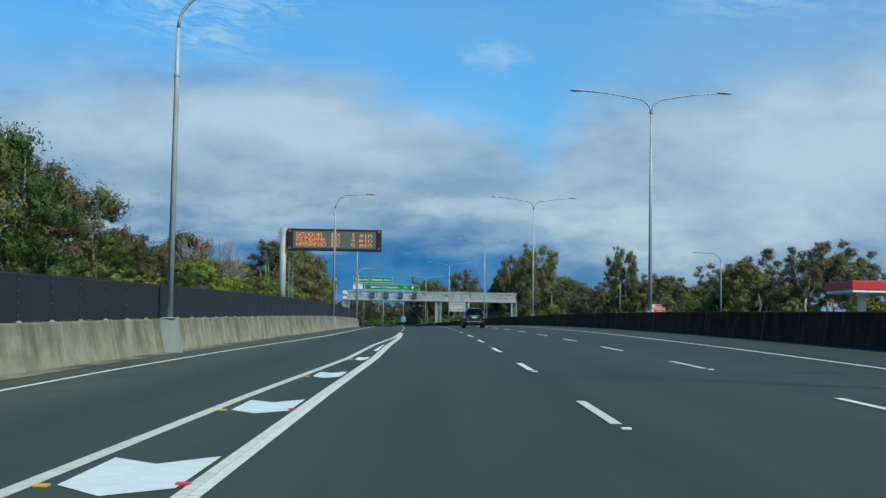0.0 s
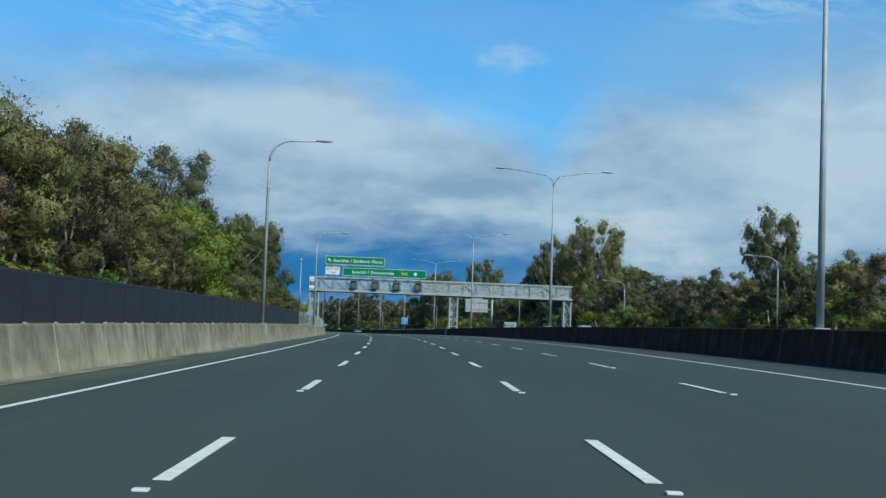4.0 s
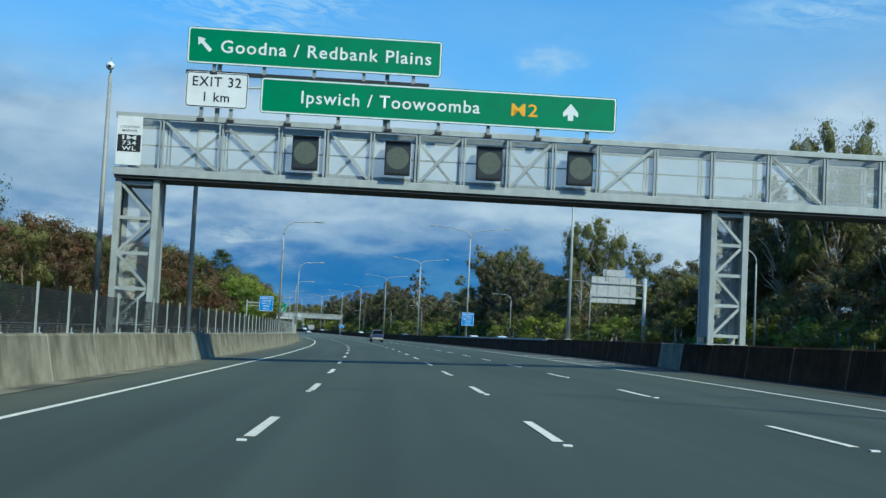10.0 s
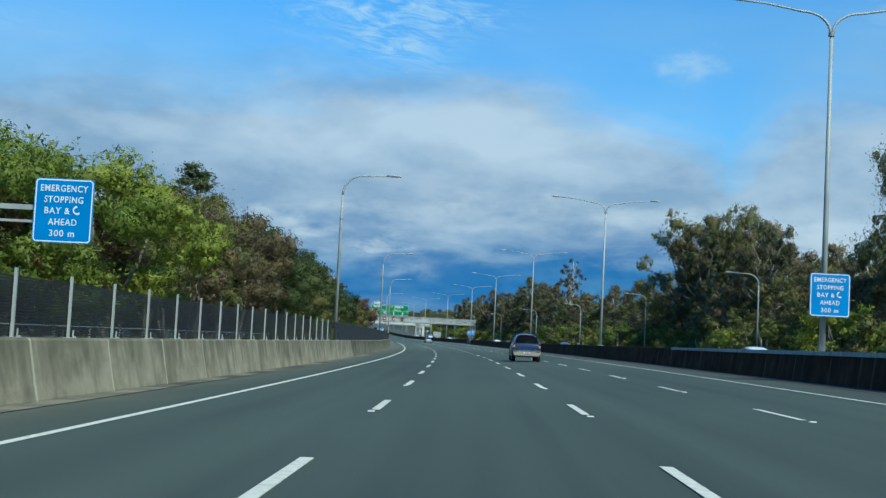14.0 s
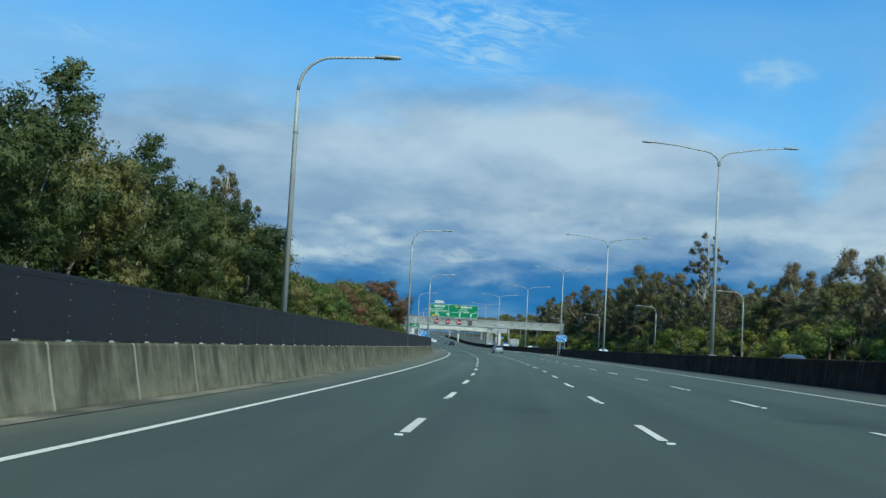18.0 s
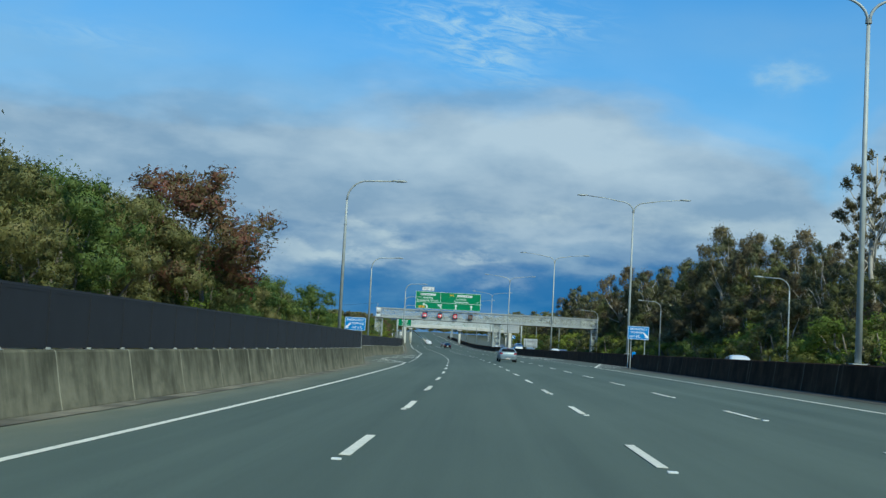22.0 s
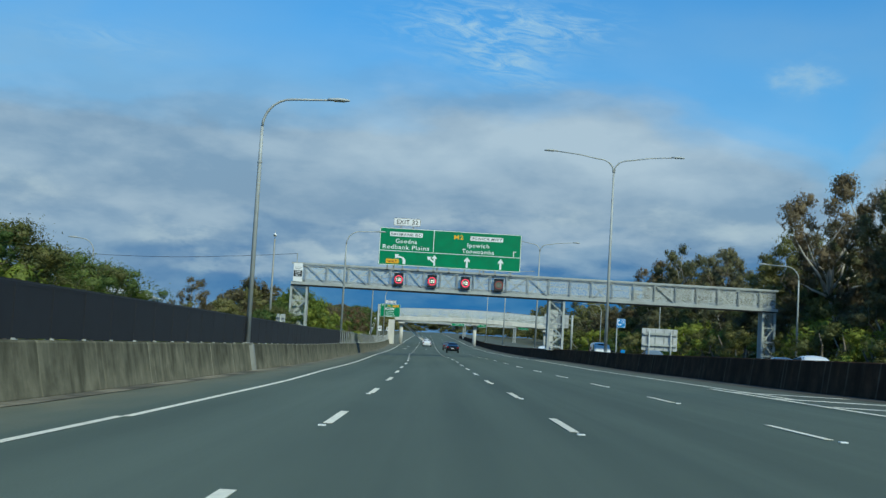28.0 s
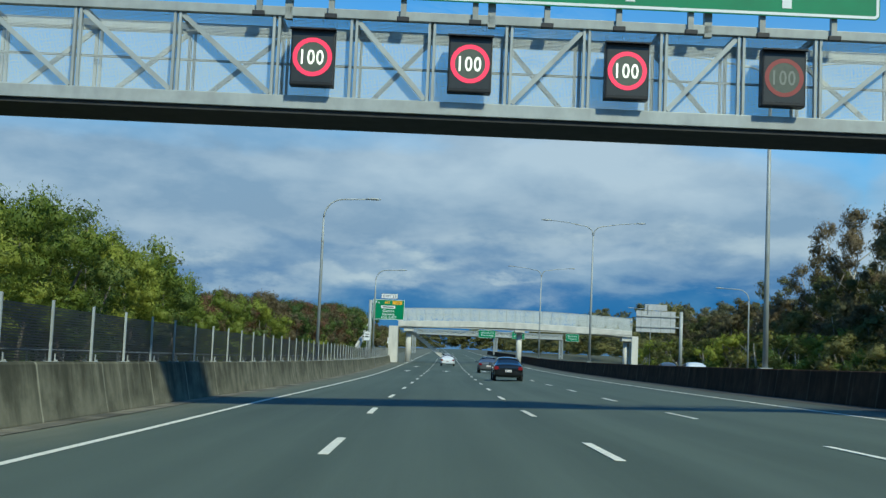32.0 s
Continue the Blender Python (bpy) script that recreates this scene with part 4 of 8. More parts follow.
def cloth_fence(s0, s1, label):
    step = 2.22
    root = thing("screen_fence", Matrix(), label, "fence")
    panel = cloth_panel_mesh(step)
    bm = bmesh.new()
    box(bm, -0.07, -0.016, -0.03, 0.03, 0.0, 1.08, 0.006)
    post = simple_mesh("screen_post", bm, BLACK)
    # one lace runs up the post, knotted at three heights
    side = [(0.016, 0.03)]
    for z in (0.16, 0.42, 0.68, 0.92):
        side += [(0.016, z - 0.016), (0.034, z - 0.012), (0.034, z + 0.012), (0.016, z + 0.016)]
    side.append((0.016, 1.0))
    outline = side + [(-y, z) for y, z in side[::-1]]
    bm = bmesh.new()
    near = [bm.verts.new((0.014, y, z)) for y, z in outline]
    far = [bm.verts.new((0.001, y, z)) for y, z in outline]
    for k in range(len(side) - 1):
        i, j = k, len(outline) - 1 - k
        bm.faces.new((near[i], near[i + 1], near[j - 1], near[j]))
    for k in range(len(outline)):
        k2 = (k + 1) % len(outline)
        bm.faces.new((near[k], far[k], far[k2], near[k2]))
    lacing = simple_mesh("lacing", bm, CABLE_TIE)
    clip = simple_mesh("clip", box(bmesh.new(), 0.015, 0.022, -0.03, 0.03, -0.009, 0.009), CLIP)
    bm = bmesh.new()
    box(bm, -0.12, 0.1, -0.1, 0.1, -0.004, 0.014)
    box(bm, 0.02, 0.06, -0.07, -0.03, 0.014, 0.045)
    box(bm, 0.02, 0.06, 0.03, 0.07, 0.014, 0.045)
    bracket = simple_mesh("foot_bracket", bm, GALV)
    rail = simple_mesh("top_rail", box(bmesh.new(), -0.05, -0.015, 0, step, 1.03, 1.07), BLACK)
    s = s0
    while s < s1:
        m = along(s, fence_line, step, 1.03)
        part("cloth_panel", panel, None, root, m=m)
        p = part("post", post, None, root, m=m)
        part("lacing", lacing, None, p, m=Matrix())
        if 0 < s < 60 or 425 < s < 560:
            for z in (0.16, 0.42, 0.68, 0.92):
                part("clip", clip, None, p, m=Matrix.Translation((0, 0, z)))
        part("foot_bracket", bracket, None, p, m=Matrix())
        part("rail", rail, None, root, m=m)
        s += step
    return root


cloth_fence(-42, 201, "black cloth screen fence standing on the concrete barrier")
cloth_fence(419.5, 795, "black cloth screen fence standing on the concrete barrier beside trees")


def mesh_fence(s0, s1):
    """Open fence: bare galvanised posts with black wire mesh between them."""
    step = 2.8
    root = thing("wire_fence", Matrix(), "galvanised posts with black wire mesh on the barrier", "fence")
    bm = bmesh.new()
    box(bm, -0.022, 0.022, -0.035, 0.035, 0, 1.12, 0.005)
    post = simple_mesh("wire_post", bm, GALV)
    bm = bmesh.new()
    box(bm, -0.13, 0.13, -0.13, 0.13, 0, 0.02)
    for a in (-0.1, 0.08):
        box(bm, a, a + 0.02, -0.015, 0.015, 0.02, 0.16)
        box(bm, a, a + 0.03, a, a + 0.03, 0.02, 0.05)
    foot = simple_mesh("wire_post_foot", bm, GALV)
    vs = [(-0.04, 0, 0.02), (-0.04, step, 0.02), (-0.04, step, 1.0), (-0.04, 0, 1.0)]
    net = mesh_of("wire_net", vs, [(0, 1, 2, 3)], MESH_K)
    lay = net.uv_layers.new(name="metres")
    for i, p in enumerate(((0, 0), (step, 0), (step, 1), (0, 1))):
        lay.data[i].uv = p
    s = s0
    while s < s1:
        m = along(s, fence_line, step, 1.03)
        part("wire_net", net, None, root, m=m)
        p = part("post", post, None, root, m=m)
        part("post_foot", foot, None, p, m=Matrix())
        s += step
    return root


mesh_fence(202.5, 418)
mesh_fence(797, 985)


# ---- second, lower fence behind the open stretch ----
def rail_fence(s0, s1, e):
    root = thing("rail_fence", Matrix(), "dark tubular rail fence beyond the barrier", "fence")
    post = simple_mesh("rail_post", bar([(0, 0, 0), (0, 0, 1.25)], 0.03, 6), GALV_D)
    rail = simple_mesh("rail", bar([(0, 0, 1.22), (0, 3.0, 1.22)], 0.025, 6), GALV_D)
    s = s0
    while s < s1:
        m = along(s, lambda q: e, 3.0, 0)
        part("post", post, None, root, m=m)
        part("rail", rail, None, root, m=m)
        part("rail", rail, None, root, m=m @ Matrix.Translation((0, 0, -0.55)))
        s += 3.0


rail_fence(205, 415, -10.5)
rail_fence(800, 960, -11.0)


# ---- street lamps ----
def lamp_head(parent, at, turn):
    m = Matrix.Translation(at) @ Matrix.Rotation(radians(turn), 4, "Z")
    bm = bmesh.new()
    n = 10
    rings = []
    for x, w, h in ((-0.1, 0.05, 0.05), (0.05, 0.12, 0.07), (0.3, 0.17, 0.09), (0.55, 0.16, 0.085), (0.72, 0.1, 0.06), (0.78, 0.03, 0.03)):
        rings.append([bm.verts.new((x, w * math.cos(2 * math.pi * k / n), max(h * math.sin(2 * math.pi * k / n), -0.035) + 0.02)) for k in range(n)])
    for a, b in zip(rings, rings[1:]):
        for k in range(n):
            bm.faces.new((a[k], a[(k + 1) % n], b[(k + 1) % n], b[k]))
    bm.faces.new(rings[0][::-1])
    bm.faces.new(rings[-1])
    head = part("lamp_head", bm, GALV, parent, m=m, smooth=True)
    part("lens", a_box(0.15, 0.6, -0.11, 0.11, -0.035, -0.018, 0.008), LENS, head, "frosted lamp lens")


def single_lamp(m, height, reach, side, label, group, pedestal=True, name="street_lamp"):
    root = thing(name, m, label, "street lamp", group)
    if pedestal:
        bm = bmesh.new()
        vs = [(-0.26, -0.24, -1.1), (0.44, -0.14, -1.1), (0.44, 0.14, -1.1), (-0.26, 0.24, -1.1), (-0.26, -0.2, 0.02), (0.24, -0.13, 0.02), (0.24, 0.13, 0.02), (-0.26, 0.2, 0.02)]
        q = [bm.verts.new(v) for v in vs]
        for f in ((0, 3, 2, 1), (4, 5, 6, 7), (0, 1, 5, 4), (1, 2, 6, 5), (2, 3, 7, 6), (3, 0, 4, 7)):
            bm.faces.new([q[i] for i in f])
        part("pedestal", bm, CONC_GREY, root, "pale concrete pedestal in the barrier")
    part("base_plate", a_box(-0.2, 0.2, -0.2, 0.2, 0.02, 0.05), GALV, root)
    top = height - 1.25
    part("pole", bar([(0, 0, 0.04), (0, 0, top * 0.82), (0, 0, top)], [0.1, 0.08, 0.058], 14), GALV, root, smooth=True)
    part("collar", bar([(0, 0, top * 0.83), (0, 0, top * 0.83 + 0.06)], 0.095, 12), GALV_D, root)
    pts = [(0, 0, top - 0.02)]
    for k in range(1, 8):
        a = math.pi / 2 * k / 7
        pts.append((side * 1.15 * (1 - math.cos(a)), 0, top + 1.15 * math.sin(a)))
    pts.append((side * (reach - 0.5), 0, height - 0.04))
    part("arm", bar(pts, [0.055] * 4 + [0.046] * (len(pts) - 5) + [0.04], 10), GALV, root, smooth=True)
    lamp_head(root, (side * (reach - 0.6), 0, height - 0.05), 0 if side > 0 else 180)
    return root


# place along the road, out from it, height
LEFT_LAMPS = ((39.2, -8.45, 10.35), (104.0, -7.7, 10.15), (168.0, -7.55, 10.1), (231.0, -7.65, 9.8), (297.0, -7.65, 9.7), (354.4, -7.5, 9.5), (420.7, -7.55, 9.7), (487.5, -7.85, 9.7), (551.2, -7.85, 9.8), (616.5, -7.95, 9.7), (681.0, -10.35, 9.6), (742.0, -7.6, 9.8), (801.5, -7.75, 9.8), (866.0, -7.75, 9.8), (930.0, -8.2, 9.8))
for s, pe, tall in LEFT_LAMPS:
    m = Matrix.Translation(stand(s, pe, 1.03).translation) @ Matrix.Rotation(heading(s), 4, "Z")
    single_lamp(m, tall, 3.2, 1, "tall galvanised street lamp with curved arm standing on the barrier", "street lamps along the left barrier")
first = None
for s, pe in [(155.0, 37.8), (226.5, 39.8), (292.5, 38.8)] + [(s, 31.8) for s in (350.5, 416.0, 479.5, 542.0, 606.0, 670.0, 738.5, 802.0, 866.0, 925.0, 990.0)]:
    m = Matrix.Translation(spot(s, pe, -0.1)) @ Matrix.Rotation(heading(s), 4, "Z")
    if first is None:
        first = single_lamp(m, 9.8, 3.4, -1, "galvanised street lamp with curved arm beyond the opposite carriageway", "street lamps of the opposite carriageway", pedestal=False)
    else:
        copy_thing(first, m)


def twin_lamp(m, height, label, group):
    root = thing("street_lamp", m, label, "street lamp", group)
    part("base_plate", a_box(-0.24, 0.24, -0.24, 0.24, 0.0, 0.035), GALV, root)
    top = height - 1.15
    part("pole", bar([(0, 0, 0.03), (0, 0, top * 0.5), (0, 0, top)], [0.118, 0.09, 0.064], 14), GALV, root, smooth=True)
    part("collar", bar([(0, 0, top - 0.12), (0, 0, top + 0.03)], 0.11, 12), GALV_D, root)
    for side in (-1, 1):
        pts = [(side * 0.03, 0, top - 0.05)]
        for k in range(1, 9):
            a = math.pi / 2 * k / 8
            pts.append((side * (0.04 + 1.0 * (1 - math.cos(a))), 0, top + 0.75 * math.sin(a)))
        pts.append((side * 2.4, 0, height - 0.16))
        pts.append((side * 4.0, 0, height - 0.03))
        part("arm", bar(pts, [0.052] * 5 + [0.045] * 4 + [0.038, 0.035], 10), GALV, root, smooth=True)
        lamp_head(root, (side * 3.95, 0, height - 0.04), 0 if side > 0 else 180)
    return root


# place along the road, out from it, height
TWIN_LAMPS = ((-50.0, 12.2, 12.75), (12.5, 12.3, 12.75), (72.5, 12.4, 12.8), (136.5, 12.2, 12.85), (198.8, 12.25, 12.5), (263.0, 11.75, 12.4), (329.5, 12.5, 12.6), (392.7, 12.35, 12.6), (457.0, 12.35, 12.75), (523.0, 12.15, 12.75), (587.0, 12.25, 12.75), (649.3, 12.95, 13.0), (716.0, 12.75, 13.05), (776.5, 11.3, 13.3), (842.0, 12.8, 12.75), (905.0, 12.8, 12.75), (968.0, 12.8, 12.75))
for s, pe, tall in TWIN_LAMPS:
    twin_lamp(Matrix.Translation(spot(s, pe, 1.06)) @ Matrix.Rotation(heading(s), 4, "Z"), tall, "tall twin-arm galvanised street lamp on the median barrier", "twin street lamps on the median")


def camera_mast(m, height):
    root = thing("camera_mast", m, "slim galvanised mast with a white dome camera", "camera mast")
    part("pole", bar([(0, 0, 0), (0, 0, height - 0.8)], [0.13, 0.075], 12), GALV_D, root, smooth=True)
    part("bracket", bar([(0, 0, height - 0.85), (0, 0, height - 0.6), (0, -0.12, height - 0.5)], 0.04, 8), GALV, root)
    bm = bmesh.new()
    bmesh.ops.create_uvsphere(bm, u_segments=14, v_segments=9, radius=0.17)
    part("dome", bm, REFL_W, root, "white camera dome", m=Matrix.Translation((0, -0.12, height - 0.42)), smooth=True)
    part("dome_lens", a_box(-0.06, 0.06, -0.32, -0.22, height - 0.5, height - 0.4, 0.02), SIGN_K, root)
    part("spike", bar([(0, 0, height - 0.6), (0, 0, height)], 0.015, 6), GALV, root)


camera_mast(Matrix.Translation(spot(298.5, -11.5, 0)) @ Matrix.Rotation(heading(298), 4, "Z"), 11.9)
camera_mast(Matrix.Translation(spot(811.2, -15.0, 0)) @ Matrix.Rotation(heading(811), 4, "Z"), 11.2)


# ---- lettering ----
def letters(parent, text, x0, x1, zc, h, material, y=-0.012, name="lettering", align="fit"):
    """Words between x0 and x1 on a sheet that faces -y, with capitals h high."""
    cu = bpy.data.curves.new(name, "FONT")
    cu.body = text
    cu.space_character = 1.12
    cu.resolution_u = 3
    cu.offset = 0.012
    tmp = bpy.data.objects.new(name, cu)
    scene.collection.objects.link(tmp)
    dg = bpy.context.evaluated_depsgraph_get()
    me = bpy.data.meshes.new_from_object(tmp.evaluated_get(dg))
    bpy.data.objects.remove(tmp)
    co = np.empty(len(me.vertices) * 3)
    me.vertices.foreach_get("co", co)
    co = co.reshape(-1, 3)
    lo, hi = co[:, :2].min(0), co[:, :2].max(0)
    # capitals of the built-in face are about 0.69 of its body
    kz = h / 0.69
    kx = (x1 - x0) / (hi[0] - lo[0])
    out = np.stack([x0 + (co[:, 0] - lo[0]) * kx, np.full(len(co), y), zc - h / 2 + co[:, 1] * kz], 1)
    me.vertices.foreach_set("co", out.ravel())
    me.materials.clear()
    me.materials.append(material)
    me.update()
    return part(name, me, None, parent)


def rounded(x0, x1, z0, z1, r, y0, y1, n=5):
    """A sheet with rounded corners, y0 to y1 deep."""
    bm = bmesh.new()
    loop = []
    for cx, cz, a0 in ((x1 - r, z1 - r, 0), (x0 + r, z1 - r, 90), (x0 + r, z0 + r, 180), (x1 - r, z0 + r, 270)):
        for k in range(n + 1):
            a = radians(a0 + 90 * k / n)
            loop.append((cx + r * math.cos(a), cz + r * math.sin(a)))
    f = [bm.verts.new((x, y0, z)) for x, z in loop]
    b = [bm.verts.new((x, y1, z)) for x, z in loop]
    bm.faces.new(f[::-1])
    bm.faces.new(b)
    m = len(loop)
    for k in range(m):
        bm.faces.new((f[k], f[(k + 1) % m], b[(k + 1) % m], b[k]))
    bmesh.ops.recalc_face_normals(bm, faces=bm.faces)
    return bm


def ring_frame(x0, x1, z0, z1, r, w, y0, y1, n=5):
    """A rounded border band of width w."""
    bm = bmesh.new()

    def loop(g, y):
        out = []
        for cx, cz, a0 in ((x1 - r, z1 - r, 0), (x0 + r, z1 - r, 90), (x0 + r, z0 + r, 180), (x1 - r, z0 + r, 270)):
            for k in range(n + 1):
                a = radians(a0 + 90 * k / n)
                out.append(bm.verts.new((cx + (r - g) * math.cos(a), y, cz + (r - g) * math.sin(a))))
        return out

    o, i, ob, ib = loop(0, y0), loop(w, y0), loop(0, y1), loop(w, y1)
    m = len(o)
    for k in range(m):
        j = (k + 1) % m
        bm.faces.new((o[k], o[j], i[j], i[k]))
        bm.faces.new((o[k], ob[k], ob[j], o[j]))
        bm.faces.new((i[k], i[j], ib[j], ib[k]))
    bmesh.ops.recalc_face_normals(bm, faces=bm.faces)
    return bm


def flat(pts, y, material, parent, name, label=""):
    """A flat figure on the sheet, 3 mm thick."""
    bm = bmesh.new()
    f = [bm.verts.new((x, y, z)) for x, z in pts]
    b = [bm.verts.new((x, y + 0.004, z)) for x, z in pts]
    bm.faces.new(f)
    m = len(pts)
    for k in range(m):
        bm.faces.new((f[k], f[(k + 1) % m], b[(k + 1) % m], b[k]))
    bmesh.ops.recalc_face_normals(bm, faces=bm.faces)
    return part(name, bm, material, parent, label)


def arrow_up(parent, x, z0, z1, w, material=None, y=-0.012):
    h = z1 - z0
    a = w * 0.2
    pts = [(x - a, z0), (x + a, z0), (x + a, z1 - 0.62 * w * 1.3), (x + w * 0.55, z1 - 0.75 * w * 1.3), (x + w * 0.55, z1 - 0.5 * w * 1.3), (x, z1), (x - w * 0.55, z1 - 0.5 * w * 1.3), (x - w * 0.55, z1 - 0.75 * w * 1.3), (x - a, z1 - 0.62 * w * 1.3)]
    flat(pts, y, material or SIGN_W, parent, "arrow", "white arrow")


def curved_arrow(parent, x, z0, z1, w, y=-0.012):
    """An arrow that bends to the left from a stem on the right."""
    h = z1 - z0
    t = w * 0.16
    pts = [(x + w * 0.5 - t, z0), (x + w * 0.5 + t, z0), (x + w * 0.5 + t, z0 + h * 0.35)]
    for k in range(6):
        a = radians(15 * k)
        pts.append((x - w * 0.05 + (w * 0.55 + t) * math.cos(a), z0 + h * 0.35 + h * 0.42 * math.sin(a)))
    pts += [(x - w * 0.2, z0 + h * 0.78), (x - w * 0.08, z0 + h * 0.98), (x - w * 0.62, z0 + h * 0.95), (x - w * 0.5, z0 + h * 0.5), (x - w * 0.32, z0 + h * 0.62)]
    for k in range(4, -1, -1):
        a = radians(15 * k)
        pts.append((x - w * 0.05 + (w * 0.55 - t) * math.cos(a), z0 + h * 0.33 + h * 0.3 * math.sin(a)))
    flat(pts, y, SIGN_W, parent, "arrow", "white curved arrow")


def board(name, root, x0, x1, z0, z1, material, border=SIGN_W, r=0.12, w=0.05, y=0.0, label=""):
    """A sign sheet under root, with its border and edge."""
    b = part(name, rounded(x0, x1, z0, z1, r, y - 0.006, y + 0.03), material, root, label)
    part("border", ring_frame(x0 + 0.02, x1 - 0.02, z0 + 0.02, z1 - 0.02, r * 0.9, w, y - 0.0105, y - 0.004), border, b)
    return b


def plate_text(root, x0, x1, z0, z1, text, y, ink=SIGN_K, sheet=SIGN_W, pad=0.12):
    p = part("name_plate", rounded(x0, x1, z0, z1, 0.07, y - 0.012, y - 0.004), sheet, root)
    letters(p, text, x0 + pad, x1 - pad, (z0 + z1) / 2, (z1 - z0) * 0.56, ink, y - 0.017)


# ---- gantries over the road ----
def lane_signal(root, x, z0, y, lit, dim=False):
    """A lane-use signal box, dark or showing a ringed speed."""
    sig = part("lane_signal", a_box(x - 0.46, x + 0.46, y - 0.3, y, z0, z0 + 1.22, 0.03), SIGN_K, root, "black lane signal box")
    part("visor", a_box(x - 0.48, x + 0.48, y - 0.42, y - 0.3, z0 + 1.17, z0 + 1.2), SIGN_K, sig)
    part("face", a_box(x - 0.42, x + 0.42, y - 0.306, y - 0.29, z0 + 0.08, z0 + 1.1), SCREEN_D, sig)
    n = 36

    def disc(name, r0, r1, dy, material, label):
        bm = bmesh.new()
        rings = [[bm.verts.new((x + r * math.sin(2 * math.pi * k / n), y - dy, z0 + 0.6 + r * math.cos(2 * math.pi * k / n))) for k in range(n)] for r in (r0, r1)]
        for k in range(n):
            bm.faces.new((rings[0][k], rings[1][k], rings[1][(k + 1) % n], rings[0][(k + 1) % n]))
        part(name, bm, material, sig, label)

    disc("disc", 0.4, 0.001, 0.309, DISC, "unlit round display")
    if lit or dim:
        disc("ring", 0.41, 0.32, 0.312, LED_R if lit else RING_DIM, "lit red ring" if lit else "dim red ring")
        letters(sig, "100", x - 0.235, x + 0.235, z0 + 0.6, 0.3, LED_W if lit else TEXT_DIM, y - 0.313)
    for dx in (-0.36, 0.36):
        part("bracket", a_box(x + dx - 0.03, x + dx + 0.03, y, y + 0.14, z0 + 0.2, z0 + 1.0), GALV_D, sig)


def lattice_leg(root, x0, x1, z0, z1, depth):
    leg = part("leg", a_box(x0 - 0.05, x1 + 0.05, -depth / 2 - 0.1, depth / 2 + 0.1, z0, z0 + 0.06), GALV, root, "lattice steel gantry leg")
    for x in (x0 + 0.11, x1 - 0.11):
        for y in (-depth / 2 + 0.1, depth / 2 - 0.1):
            part("leg_post", a_box(x - 0.11, x + 0.11, y - 0.11, y + 0.11, z0 + 0.06, z1, 0.012), GALV, leg)
    n = 4
    for k in range(n + 1):
        z = z0 + 0.35 + (z1 - z0 - 0.5) * k / n
        for y in (-depth / 2 + 0.1, depth / 2 - 0.1):
            part("leg_rung", a_box(x0 + 0.22, x1 - 0.22, y - 0.05, y + 0.05, z - 0.06, z + 0.06), GALV, leg)
        if k < n:
            z2 = z0 + 0.35 + (z1 - z0 - 0.5) * (k + 1) / n
            a, b = ((x0 + 0.22, x1 - 0.22), (x1 - 0.22, x0 + 0.22))[k % 2]
            for y in (-depth / 2 + 0.1, depth / 2 - 0.1):
                part("leg_brace", beam((a, y, z + 0.05), (b, y, z2 - 0.05), 0.1, 0.08), GALV, leg)
    me = mesh_of("leg_screen", [(x0 + 0.2, 0.0, z0 + 0.3), (x1 - 0.2, 0.0, z0 + 0.3), (x1 - 0.2, 0.0, z1), (x0 + 0.2, 0.0, z1)], [(0, 1, 2, 3)], MESH_G)
    lay = me.uv_layers.new(name="metres")
    for i, p in enumerate(((x0, z0), (x1, z0), (x1, z1), (x0, z1))):
        lay.data[i].uv = p
    part("leg_screen", me, None, leg)
    part("leg_cladding", a_box(x0 + 0.03, x0 + 0.06, -depth / 2 + 0.2, depth / 2 - 0.2, z0 + 0.3, z1), GALV_D, leg)
    part("leg_cladding", a_box(x1 - 0.06, x1 - 0.03, -depth / 2 + 0.2, depth / 2 - 0.2, z0 + 0.3, z1), GALV_D, leg)


def mesh_sheet(root, x0, x1, z0, z1, y):
    me = mesh_of("mesh_screen", [(x0, y, z0), (x1, y, z0), (x1, y, z1), (x0, y, z1)], [(0, 1, 2, 3)], MESH_G)
    lay = me.uv_layers.new(name="metres")
    for i, p in enumerate(((x0, z0), (x1, z0), (x1, z1), (x0, z1))):
        lay.data[i].uv = p
    part("mesh_screen", me, None, root)


